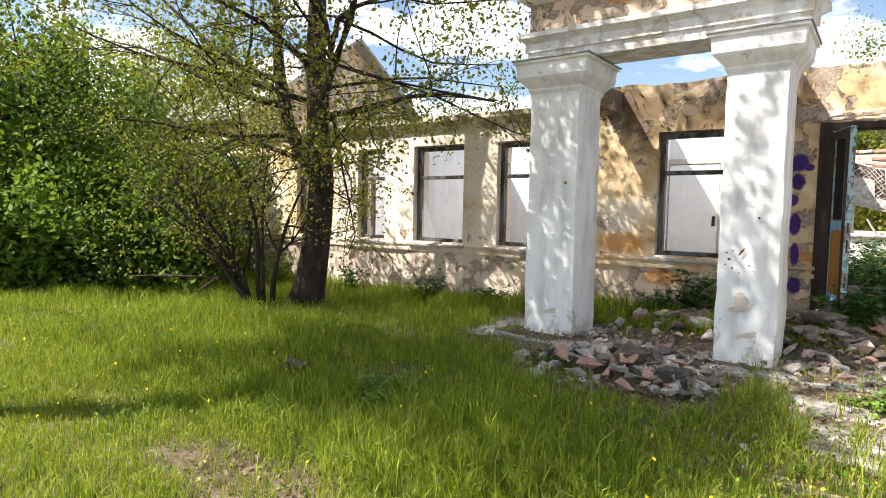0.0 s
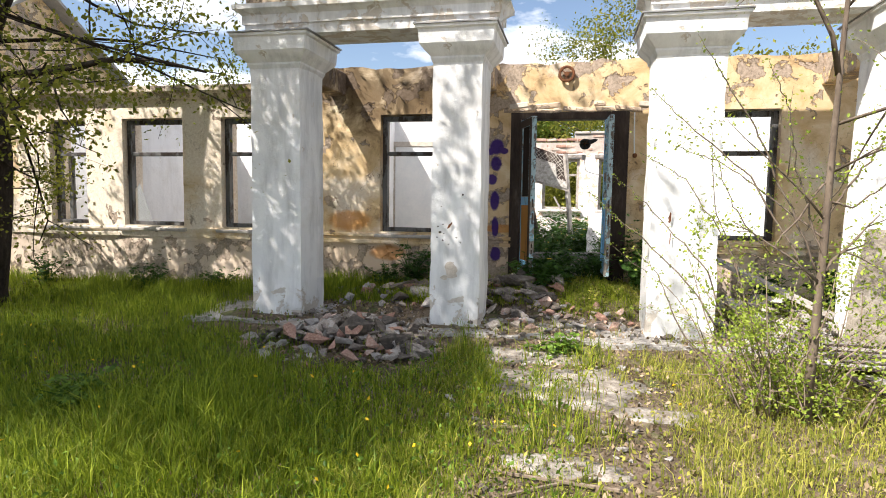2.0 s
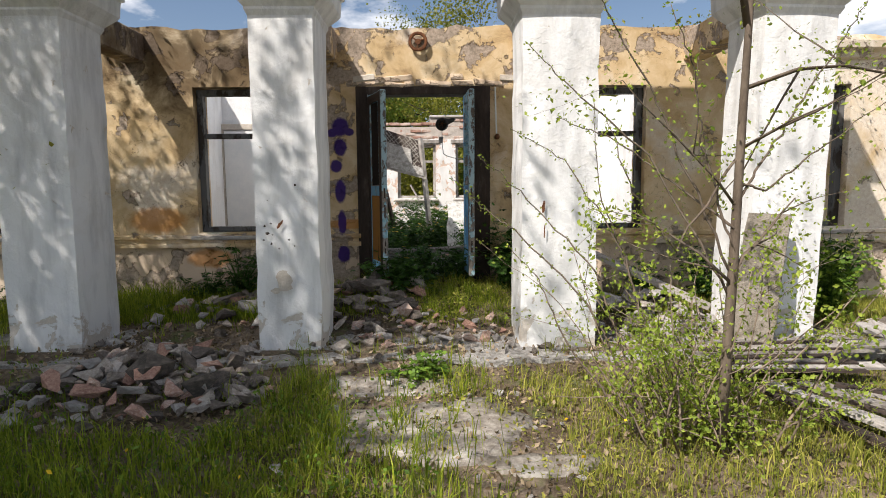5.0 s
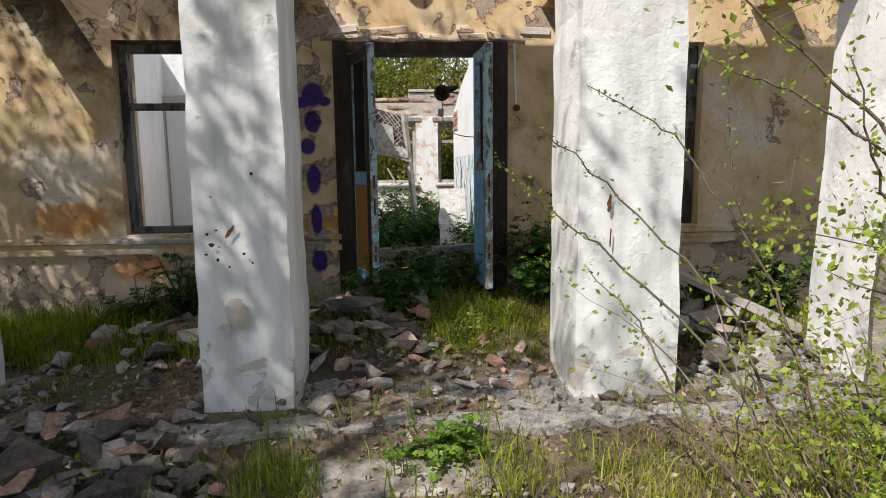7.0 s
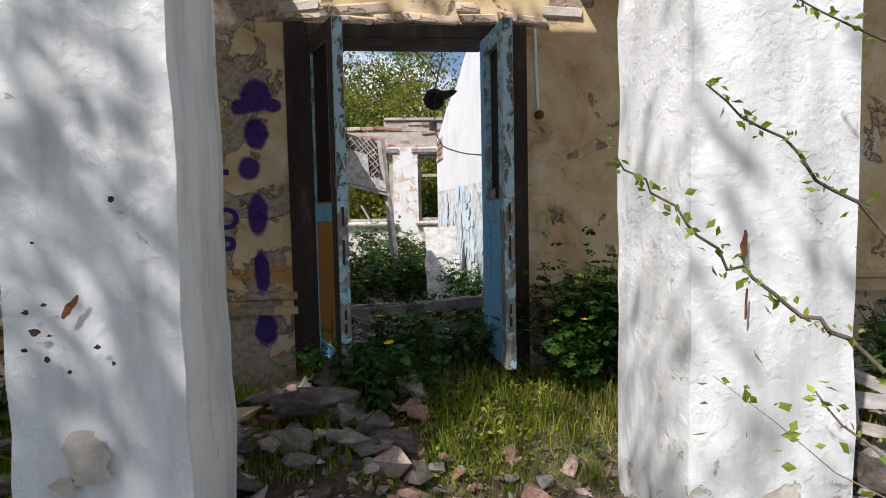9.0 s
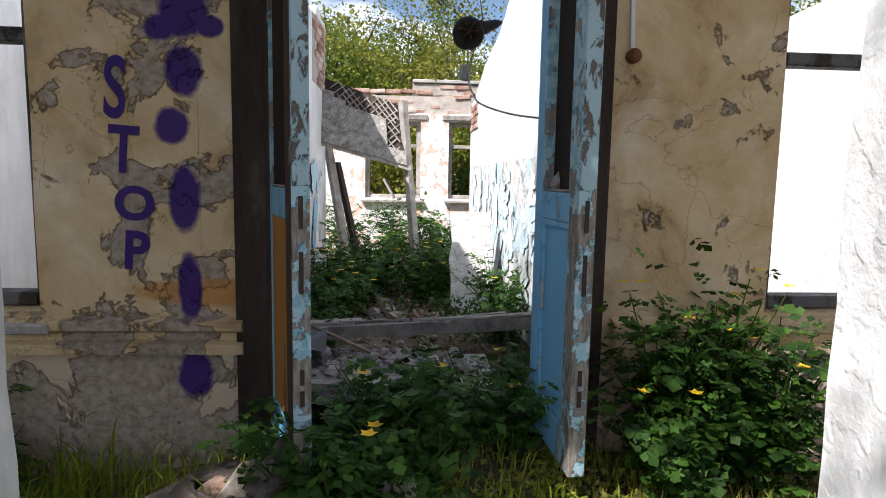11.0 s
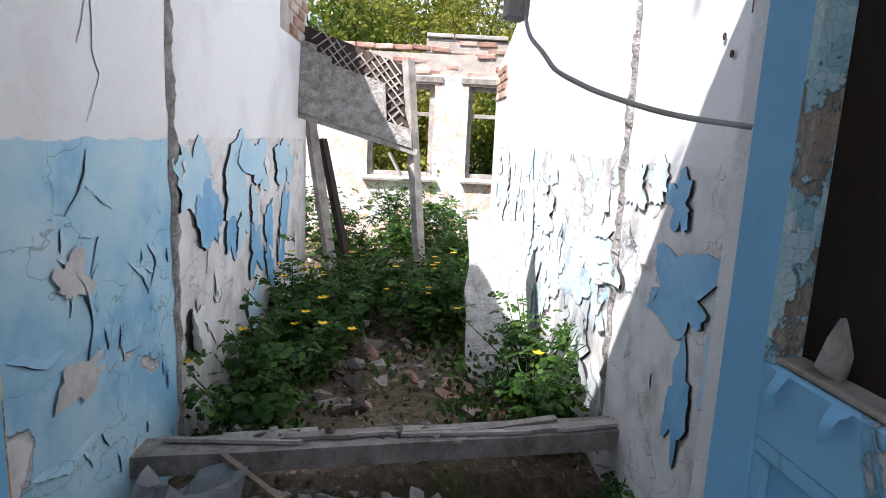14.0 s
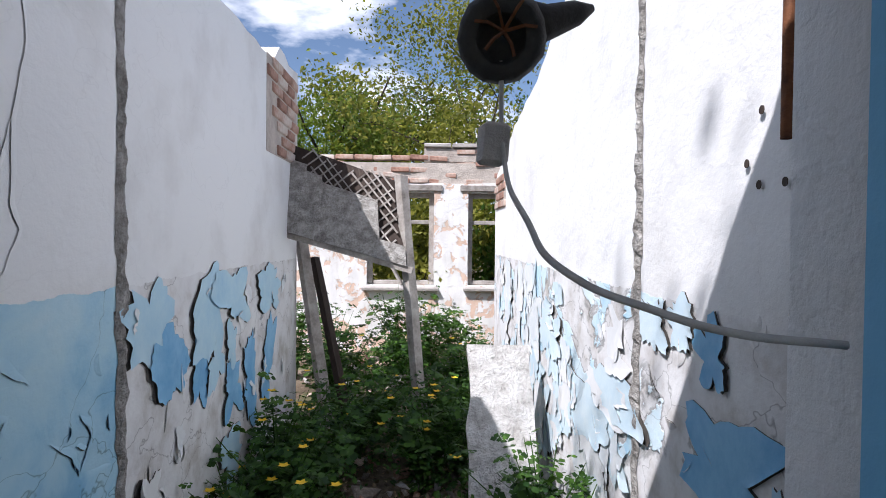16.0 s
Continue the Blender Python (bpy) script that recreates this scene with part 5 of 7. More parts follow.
tagged(part("grass", blades(3000, (0.35, 1.15, 6.5, 7.3), 5, 0.05, 0.22, 0.0032, lambda x, y: 0.7), GRASS), "thin grass on the mound before the door", "grass", kind="stuff")


def scatter(n, region, seed, size, zmin, zmax, keep, material, name, label, category):
    """Small leaves strewn over the ground."""
    rs = np.random.RandomState(seed)
    pts = []
    for x, y, r, z in zip(rs.uniform(region[0], region[1], n), rs.uniform(region[2], region[3], n), rs.uniform(0, 1, n), rs.uniform(zmin, zmax, n)):
        if keep(x, y) > r:
            pts.append((x, y, ground_z(x, y) + z))
    return tagged(part(name, leaves(pts, 1, size, 0.004, rs), material), label, category, kind="stuff")


def patchy(x, y):
    return 0.95 if fnoise(x * 1.4, y * 1.4, 6.6) > 0.02 else 0.15


scatter(30000, (-2.8, 4.2, 0.9, 7.4), 61, 0.042, 0.0, 0.012, lambda x, y: 0.8, LITTER, "leaf_litter", "dry brown leaf litter and straw on the bare ground", "litter")
scatter(6000, (-0.5, 1.2, 8.2, 15.2), 62, 0.035, 0.0, 0.015, lambda x, y: 0.8, LITTER, "leaf_litter", "dry litter on the corridor floor", "litter")
scatter(16000, (-0.8, 6.5, 1.2, 5.5), 63, 0.032, 0.0, 0.03, patchy, GRASS_DRY, "ground_cover", "low green clover and seedlings beside the path", "weeds")
scatter(26000, (-9.0, 0.5, -0.8, 5.6), 64, 0.03, 0.02, 0.16, patchy, LEAF_SHRUB, "ground_cover", "small broad leaves among the lawn grass", "weeds")
scatter(5000, (0.0, 1.3, 6.6, 7.6), 65, 0.03, 0.0, 0.04, patchy, GRASS_DRY, "ground_cover", "small seedlings on the mound before the door", "weeds")
scatter(9000, (-0.5, 1.15, 9.1, 15.0), 66, 0.045, 0.0, 0.2, lambda x, y: 0.9 if abs(x - 0.25) > 0.28 or y > 11 else 0.15, LEAF_WEED_SHADED, "ground_cover", "low green weeds on the corridor floor", "weeds")
scatter(240, (-6.0, 1.5, 0.0, 4.5), 67, 0.03, 0.14, 0.28, lambda x, y: 0.7, PETAL, "yellow_flowers", "tiny yellow flowers dotted through the grass", "flowers")


def lobed(centres, per, size, spread, rs):
    """Divided leaves: a fan of five lobes each, mostly spread flat towards the light."""
    c = np.repeat(np.array(centres), per, axis=0) + rs.normal(0, spread, (len(centres) * per, 3))
    n = len(c)
    up = np.stack([rs.normal(0, 0.45, n), rs.normal(0, 0.45, n), np.ones(n)], 1)
    up /= np.linalg.norm(up, axis=1, keepdims=True)
    t = rs.uniform(0, 2 * np.pi, n)
    a = np.stack([np.cos(t), np.sin(t), rs.normal(-0.15, 0.3, n)], 1)
    b = np.cross(up, a)
    b /= np.linalg.norm(b, axis=1, keepdims=True)
    s = size * rs.uniform(0.6, 1.3, (n, 1))
    vs = []
    for along, turn, ln, wd in ((0.55, 0.0, 0.5, 0.24), (0.42, 0.95, 0.44, 0.19), (0.42, -0.95, 0.44, 0.19), (0.12, 1.25, 0.36, 0.16), (0.12, -1.25, 0.36, 0.16)):
        d = a * math.cos(turn) + b * math.sin(turn)
        e = np.cross(up, d)
        p = c + a * s * along * 0.9
        vs.append(np.stack([p, p + d * s * ln * 0.6 + e * s * wd - up * s * 0.03, p + d * s * ln - up * s * 0.06, p + d * s * ln * 0.6 - e * s * wd - up * s * 0.03], 1))
    v = np.concatenate(vs, 0).reshape(-1, 3)
    me = bpy.data.meshes.new("foliage")
    me.from_pydata(v.tolist(), [], (np.arange(len(v) // 4)[:, None] * 4 + [0, 1, 2, 3]).tolist())
    me.update()
    return me


def weed(at, h, seed, label="leafy weed with lobed green leaves", flowers=0, n=9, spread=0.5, group="weeds"):
    rg = random.Random(seed)
    rs = np.random.RandomState(seed)
    w = thing("weed", label, "plant", at, group)
    pts, tops = [], []
    for k in range(n):
        a = rg.uniform(0, 2 * math.pi)
        s = rg.uniform(0.1, spread)
        hh = h * rg.uniform(0.55, 1.0)
        p = [Vector((0.04 * math.cos(a), 0.04 * math.sin(a), 0)), Vector((s * 0.35 * math.cos(a), s * 0.35 * math.sin(a), hh * 0.55)), Vector((s * math.cos(a), s * math.sin(a), hh))]
        part("stalk", Shape().tube(p, [0.006, 0.005, 0.002], 4), LEAF_WEED_SHADED, w)
        tops.append(p[2])
        for t in range(6):
            u = rg.uniform(0.15, 1)
            q = p[0].lerp(p[1], u * 2) if u < 0.5 else p[1].lerp(p[2], u * 2 - 1)
            pts.append(tuple(q))
    # beyond y 7 the green with shade in its colour, brighter green outside
    part("foliage", lobed(pts, 3 if h < 0.7 else 5, 0.085, 0.05 if h < 0.7 else 0.075, rs), LEAF_WEED_SHADED if at[1] > 7 else LEAF_SHRUB, w)
    for k in range(flowers):
        f = Shape()
        c = tops[k % n] + Vector((rg.gauss(0, 0.03), rg.gauss(0, 0.03), 0.03))
        for j in range(5):
            a = 2 * math.pi * j / 5
            d, e = Vector((math.cos(a), math.sin(a), 0.25)), Vector((-math.sin(a), math.cos(a), 0))
            f.add([c, c + d * 0.015 + e * 0.011, c + d * 0.030, c + d * 0.015 - e * 0.011], [(0, 1, 2, 3)])
        part("flower", f, PETAL, w, "yellow flower")
    return w


spots = [(0.1, 7.12, .38, 1), (0.32, 7.22, .36, 0), (-0.08, 7.38, .3, 0), (0.6, 7.75, .4, 0), (1.25, 7.3, .45, 2), (0.45, 7.45, .34, 0), (0.25, 7.5, .4, 2), (-0.3, 9.3, .4, 1), (-0.38, 10.0, .5, 3), (-0.1, 10.5, .55, 4), (0.75, 10.9, .55, 3), (0.55, 11.1, .6, 3), (0.0, 11.3, .6, 3), (0.8, 8.75, .5, 1), (0.62, 8.55, .4, 1), (0.95, 8.35, .6, 1), (0.05, 7.3, .35, 1), (0.75, 7.6, .4, 1), (0.88, 8.3, .6, 3), (1.0, 8.7, .65, 1), (0.75, 8.05, .45, 0), (-0.3, 9.6, .5, 3), (-0.2, 10.1, .6, 4), (-0.35, 10.6, .7, 4), (-0.15, 11.0, .6, 4),
         (0.95, 9.4, .5, 1), (1.0, 9.8, .6, 1), (0.5, 10.7, .55, 4), (0.65, 11.4, .6, 4), (0.1, 11.8, .5, 3), (0.75, 12.2, .7, 2), (-0.25, 12.4, .8, 2), (0.2, 13.2, .7, 2), (0.5, 13.9, .9, 1), (-0.5, 13.5, .9, 1), (1.0, 13.6, .6, 2), (0.1, 14.4, 1.0, 0), (0.8, 14.6, .7, 2), (-1.0, 14.0, 1.1, 0),
         (1.33, 7.58, .78, 3), (1.5, 7.55, .85, 5), (1.72, 7.5, .8, 4), (-1.55, 7.45, .65, 0), (-1.2, 7.5, .5, 0), (-1.9, 7.5, .45, 0), (0.35, 5.5, .10, 0), (2.6, 7.3, .5, 0), (3.3, 7.3, .6, 0), (4.2, 6.6, .8, 0), (4.6, 7.2, .9, 0), (-5.3, 7.3, .4, 0), (-7.0, 7.3, .5, 0), (-4.3, 7.4, .3, 0),
         (-2.7, 3.3, .2, 0), (-9.5, 6.6, .7, 0), (-8.4, 6.9, .6, 0), (-10.4, 5.4, .7, 0), (5.4, 5.2, .7, 0), (3.9, 4.3, .4, 0), (6.1, 6.4, .8, 0)]
for k, (x, y, h, fl) in enumerate(spots):
    weed((x, y, ground_z(x, y) - 0.01), h, 200 + k, "leafy green weed" + (" with yellow flowers" if fl else " growing from the rubble"), fl, 9 if h < 0.6 else 14, 0.3 if h < 0.6 or y < 7.9 else 0.42)


# ---- rubble ----
stone_mesh = {}
rgr = random.Random(9)


def stones(material, key):
    if key in stone_mesh:
        return stone_mesh[key]
    out = []
    for k in range(10):
        bm = bmesh.new()
        for q in range(11):
            d = Vector((rgr.gauss(0, 1), rgr.gauss(0, 1), rgr.gauss(0, 1))).normalized()
            m = max(abs(d.x), abs(d.y), abs(d.z))
            bm.verts.new(d / m * 0.5 * rgr.uniform(0.75, 1.0))
        hull = bmesh.ops.convex_hull(bm, input=bm.verts[:])
        bmesh.ops.delete(bm, geom=[g for g in hull["geom_interior"] if isinstance(g, bmesh.types.BMVert)], context='VERTS')
        me = bpy.data.meshes.new("stone")
        bm.to_mesh(me)
        bm.free()
        me.materials.append(material)
        out.append(me)
    stone_mesh[key] = out
    return out


def pile(name, label, cx, cy, rx, ry, h, n, smin, smax, mix=("stone", "stone", "brick", "plaster"), base=None):
    t = thing(name, label, "rubble", (cx, cy, 0))
    mats = {"stone": STONE, "brick": BRICK, "plaster": CEMENT}
    for k in range(n):
        a, r = rgr.uniform(0, 2 * math.pi), math.sqrt(rgr.random())
        x, y = rx * r * math.cos(a), ry * r * math.sin(a)
        kind = rgr.choice(mix)
        me = rgr.choice(stones(mats[kind], kind))
        s = (smin + (smax * 1.25 - smin) * rgr.random() ** 2.2) * (1.15 - 0.4 * r)
        z = (base if base is not None else ground_z(cx + x, cy + y)) + h * (1 - r * r) * rgr.uniform(0.3, 1.0) + s * 0.18
        o = new("rubble_piece", me)
        o.parent = t
        o.matrix_local = pose(x, y, z, rgr.uniform(-25, 25), rgr.uniform(-25, 25), rgr.uniform(0, 360)) @ Matrix.Diagonal((s, s * rgr.uniform(0.5, 0.9), s * rgr.uniform(0.3, 0.75), 1))
    return t


pile("rubble_pile", "heap of broken bricks and grey plaster beside the column", -1.62, 5.2, 0.95, 0.62, 0.2, 290, 0.04, 0.25, ("stone", "stone", "stone", "brick", "plaster"))
pile("rubble_pile", "loose stones on the mound before the door", -0.2, 7.0, 0.62, 0.5, 0.12, 150, 0.05, 0.27, ("stone", "stone", "stone", "brick"))
pile("rubble_pile", "scattered brick fragments in the entrance", 0.45, 6.35, 0.8, 0.45, 0.03, 150, 0.03, 0.19, ("brick", "stone", "plaster"))
pile("rubble_pile", "pale plaster lumps between the columns", 2.45, 6.7, 0.7, 0.6, 0.22, 90, 0.06, 0.3, ("plaster", "stone", "plaster"))
pile("rubble_pile", "broken stones among weeds by the facade", -1.7, 6.95, 0.9, 0.45, 0.08, 60, 0.08, 0.3)
pile("rubble_pile", "rubble at the foot of the end column", 4.4, 5.7, 0.7, 0.5, 0.2, 70, 0.06, 0.28, ("plaster", "stone"))
pile("rubble_pile", "white rubble by the fallen boards", 3.6, 4.1, 0.5, 0.4, 0.15, 50, 0.06, 0.26, ("plaster",))
pile("rubble_pile", "crumbs of plaster and concrete along the strip", 0.3, 6.0, 3.4, 0.5, 0.01, 260, 0.03, 0.13, ("plaster", "stone", "stone"))
pile("rubble_pile", "crumbs of plaster along the path", 0.4, 4.2, 0.9, 1.5, 0.0, 260, 0.015, 0.08, ("plaster", "stone"))
pile("rubble_pile", "plaster debris on the corridor floor", 0.35, 10.3, 0.6, 1.3, 0.05, 150, 0.03, 0.14, ("plaster", "stone", "brick"))
pile("rubble_pile", "broken brick and plaster in the far room", 0.5, 13.6, 1.3, 1.2, 0.12, 140, 0.06, 0.28, ("brick", "plaster", "stone"))
pile("rubble_pile", "plaster lumps inside the doorway", 0.15, 8.47, 0.66, 0.34, 0.035, 420, 0.012, 0.085, ("plaster", "plaster", "stone"), 0.40)
tagged(part("stone", stones(STONE, "stone")[1], STONE), "flat grey stone half sunk in the grass", "stone").matrix_world = pose(-3.8, 3.33, 0.0, 5, -4, 30) @ Matrix.Diagonal((0.34, 0.2, 0.16, 1))


# ---- boards, beams, slabs ----
def crust(cx, cy, rx, ry, seed):
    """A thin worn sheet of concrete flush with the path, with a ragged rim."""
    sh = Shape()
    M = 44
    sh.v.append((cx, cy, ground_z(cx, cy) + 0.022))
    for f in (0.33, 0.66, 1.0, 1.02):
        for q in range(M):
            a = 2 * math.pi * q / M
            r = f * (1 + 0.35 * fnoise(math.cos(a) * 1.6 + seed, math.sin(a) * 1.6, seed) + 0.16 * fnoise(math.cos(a) * 6, math.sin(a) * 6, seed))
            x, y = cx + rx * r * math.cos(a), cy + ry * r * math.sin(a)
            sh.v.append((x, y, ground_z(x, y) + (0.020 + 0.012 * fnoise(x * 6, y * 6, 2) if f <= 1 else -0.03)))
    sh.f = [(0, 1 + q, 1 + (q + 1) % M) for q in range(M)]
    sh.f += [(1 + r * M + q, 1 + (r + 1) * M + q, 1 + (r + 1) * M + (q + 1) % M, 1 + r * M + (q + 1) % M) for r in range(3) for q in range(M)]
    return structure("pavement", sh, PATH_CONCRETE, "worn pale remains of a concrete path", "path", smooth=True)


for k, (cx, cy, rx, ry) in enumerate(((0.45, 4.6, 0.75, 0.38), (0.5, 3.15, 0.3, 0.14), (1.05, 4.1, 0.3, 0.12), (0.15, 5.3, 0.5, 0.14))):
    crust(cx, cy, rx, ry, 3.7 + 5 * k)
def board(name, a, b, w, th, material, label, roll=0, category="board", group=""):
    """A plank from a to b with slightly uneven edges."""
    a, b = Vector(a), Vector(b)
    L = (b - a).length
    sh = Shape()
    n = max(2, int(L / 0.15))
    for i in range(n + 1):
        u = L * i / n
        e1, e2 = 0.07 * w * fnoise(u * 4, w * 7, a.x), 0.07 * w * fnoise(u * 4, w * 9, a.y)
        end = (0.02 * fnoise(i, a.x * 3)) if i in (0, n) else 0
        sh.v += [(-w / 2 + e1, -th / 2, u + end), (w / 2 + e2, -th / 2, u - end), (w / 2 + e2, th / 2, u), (-w / 2 + e1, th / 2, u + end)]
    sh.f = [(i * 4 + j, i * 4 + (j + 1) % 4, (i + 1) * 4 + (j + 1) % 4, (i + 1) * 4 + j) for i in range(n) for j in range(4)] + [(3, 2, 1, 0), tuple(n * 4 + j for j in range(4))]
    ob = part(name, sh, material)
    q = (b - a).to_track_quat('Z', 'Y').to_matrix().to_4x4()
    ob.matrix_world = Matrix.Translation(a) @ q @ pose(0, 0, 0, 0, 0, roll)
    return tagged(ob, label, category, group)


board("concrete_slab", (2.86, 5.55, -0.03), (3.14, 5.84, 1.08), 0.30, 0.13, SHADED_CONCRETE, "rough grey concrete slab leaning on the column", 12, "slab")
rgp = random.Random(31)
for k in range(7):
    o = rgp.uniform(-0.06, 0.06)
    board("plank", (2.6 + 0.05 * k + o, 5.0 - 0.05 * k, 0.03 + 0.012 * k), (3.0 + 0.07 * k + o, 3.75 + 0.1 * k, -0.03 + 0.02 * k), rgp.uniform(0.07, 0.13), 0.02, WOOD if k % 3 else WOOD_DARK, "weathered grey fallen plank on the ground", rgp.uniform(-9, 9), "plank", "fallen planks")
for k in range(10):
    o = rgp.uniform(-0.15, 0.15)
    board("plank", (2.5 + o, 5.25 + 0.035 * k, 0.03 + 0.014 * k), (3.55 + rgp.uniform(-0.3, 0.4), 5.2 + 0.04 * k, 0.03 + 0.016 * k), rgp.uniform(0.06, 0.13), 0.018, WOOD if k % 2 else WOOD_DARK, "weathered thin board stacked before the column", rgp.uniform(-10, 10), "plank", "stacked boards")
board("plank", (1.9, 7.35, 0.75), (3.1, 6.7, 0.18), 0.18, 0.04, WOOD, "pale plank leaning down from the facade", 0, "plank")

board("beam", (-0.535, 8.85, 0.475), (1.195, 9.05, 0.515), 0.13, 0.075, WOOD, "grey floor beam lying across the corridor", 0, "beam")
for k in range(5):
    board("floor_board", (-0.35 + 0.02 * k, 8.22 + 0.075 * k, 0.40), (0.72 - 0.05 * k, 8.18 + 0.08 * k, 0.385), 0.07, 0.03, WOOD, "broken floorboard with plaster dust", 90 + 90, "board", "floorboards")
structure("floor_joist", Shape().box(XL - 0.03, 0.78, 8.5, 8.6, -0.25, 0.30, b=0.01), WOOD_DARK, "dark rotten timber under the floor", "joist")
structure("floor", Shape().box(XL - 0.03, 0.8, 8.2, 8.8, 0.30, 0.375, b=0.01), LIGHTENED_PLASTER, "dusty remains of the corridor floor", "floor")

for k in range(8):
    x = -0.45 + 0.2 * k
    board("splinter", (x, 8.90 + 0.01 * k, 0.522 + 0.005 * k), (x + rgp.uniform(0.2, 0.5), 8.88 + 0.03 * k + rgp.uniform(-0.05, 0.05), 0.53 + 0.006 * k), rgp.uniform(0.02, 0.05), 0.012, WOOD, "thin splintered strip of old floorboard on the beam", rgp.uniform(-20, 20), "splinter", "splinters on the beam")
pile("rubble_pile", "plaster crumbs lying along the beam", 0.2, 8.96, 0.65, 0.05, 0.0, 60, 0.015, 0.06, ("plaster", "stone"), 0.525)
board("stick", (-0.2, 8.75, 0.55), (0.35, 8.35, 0.42), 0.02, 0.015, TWIG, "thin broken stick lying over the rubble", 0, "stick")

slab = board("plaster_slab", (0.86, 9.98, 0.22), (0.90, 10.72, 1.08), 0.34, 0.07, LIGHTENED_PLASTER, "broken plaster slab leaning beside the wall", 0, "slab")

# the hanging lath-and-plaster panel with its posts
panel = thing("lath_panel", "fallen lath-and-plaster panel hanging across the corridor", "panel", (0, 0, 0))
P = {"tl": Vector((-0.52, 11.75, 2.42)), "tr": Vector((0.28, 11.62, 2.14)), "br": Vector((0.34, 11.45, 1.51)), "bl": Vector((-0.52, 11.6, 1.74))}


def on_panel(u, v, off=0.0):
    p = P["bl"].lerp(P["br"], u).lerp(P["tl"].lerp(P["tr"], u), v)
    return p + Vector((0.1, -1, 0.25)).normalized() * off


sh = Shape()
N = 14
for i in range(N + 1):
    for j in range(N + 1):
        sh.v.append(tuple(on_panel(i / N, j / N, 0.022 + 0.010 * fnoise(i * 0.4, j * 0.4))))
for i in range(N):
    for j in range(N):
        u, v = i / N, j / N
        if v < 0.72 - 0.22 * u + 0.14 * fnoise(u * 5, 3) and not (u > 0.72 and abs(v - 0.35) < 0.16):
            sh.f.append((i * (N + 1) + j, (i + 1) * (N + 1) + j, (i + 1) * (N + 1) + j + 1, i * (N + 1) + j + 1))
pl = part("plaster", sh, ROUGH, panel, "cracked grey plaster sheet")
md = pl.modifiers.new("thick", 'SOLIDIFY')
md.thickness = 0.018
md.offset = 1
part("backing", Shape().add([tuple(on_panel(u, v, -0.012 - t)) for t in (0, 0.02) for u, v in ((0, 0), (1, 0), (1, 0.97), (0, 0.97))], [(0, 1, 2, 3), (7, 6, 5, 4), (0, 4, 5, 1), (1, 5, 6, 2), (2, 6, 7, 3), (3, 7, 4, 0)]), WOOD_DARK, panel, "dark boards behind the laths")
rgk = random.Random(8)
for k in range(-9, 12):
    for sgn, off in ((1, 0.0), (-1, 0.008)):
        u0 = k / 11
        a = (u0, 0.0) if sgn > 0 else (u0 + 0.0, 1.0)
        pts = []
        for s in range(0, 11):
            u, v = u0 + s * 0.075, (s / 10 if sgn > 0 else 1 - s / 10)
            if 0 <= u <= 1:
                pts.append(on_panel(u, v, off))
        if len(pts) > 2:
            d = (pts[-1] - pts[0])
            a, b = pts[0], pts[-1]
            if rgk.random() < 0.85:
                part("lath", Shape().tube([a.lerp(b, rgk.uniform(0, 0.25)), b.lerp(a, rgk.uniform(0, 0.2)) + Vector((0, 0, rgk.gauss(0, 0.012)))], rgk.uniform(0.006, 0.010), 4), WOOD, panel)
part("bottom_rail", Shape().tube([on_panel(-0.02, -0.02), on_panel(1.05, -0.02)], 0.03, 4), WOOD, panel, "pale wooden rail")
board("post", (0.47, 11.42, 0.25), (0.29, 11.58, 2.16), 0.075, 0.06, WOOD, "leaning grey timber post", 0, "post")
board("post", (-0.24, 11.75, 0.25), (-0.5, 11.95, 1.72), 0.09, 0.05, WOOD, "dark timber leaning on the wall's end", 0, "post")
board("post", (-0.12, 11.95, 0.25), (-0.42, 12.1, 1.55), 0.07, 0.05, WOOD_DARK, "dark timber leaning on the wall's end", 0, "post")
board("plank", (0.15, 15.40, 1.075), (-0.02, 15.43, 1.38), 0.10, 0.03, WOOD, "pale board stuck up in the far window", 0, "plank")

# ---- peeling paint on the corridor walls ----
def flake(host, x, side, y, z, w, h, lift, material, k):
    """An irregular sheet of paint that lifts off the wall along one side."""
    sh = Shape()
    M = 18
    turn = 2 * math.pi * (0.5 + 0.5 * fnoise(k * 1.37, 4.2))
    sh.v.append((side * (0.004 + 0.004 * ((k * 0.618) % 1)), 0, 0))
    for ring, f in ((1, 0.6), (2, 1.0)):
        for j in range(M):
            a = 2 * math.pi * j / M
            r = f * (max(0.3, 1 + 0.85 * fnoise(math.cos(a) * 1.5 + k * 3.1, math.sin(a) * 1.5, k) + 0.35 * fnoise(math.cos(a) * 4 + k, math.sin(a) * 4, k * 0.7)))
            up = max(0, math.cos(a - turn))
            off = 0.004 + 0.004 * ((k * 0.618) % 1) + (lift * up ** 1.5 if ring == 2 else lift * 0.22 * up)
            sh.v.append((side * off, w * r * math.cos(a) * (1 - 0.12 * up), h * r * math.sin(a)))
    sh.f = [(0, 1 + j, 1 + (j + 1) % M) for j in range(M)] + [(1 + j, 1 + M + j, 1 + M + (j + 1) % M, 1 + (j + 1) % M) for j in range(M)]
    o = part("paint_flake", sh, material, bpy.data.objects[host], smooth=False)
    o.matrix_local = pose(x, y, z)
    return o


def flakes(host, x, side, n, y0, y1, seed, mats, z0=0.45, z1=1.48, wmax=0.12, hmax=0.12, lift=0.03):
    rg = random.Random(seed)
    for k in range(n):
        flake(host, x, side, rg.uniform(y0, y1), rg.uniform(z0, z1), rg.uniform(0.015, wmax), rg.uniform(0.03, hmax), rg.uniform(0.3, 1) * lift, rg.choice(mats), seed * 100 + k)


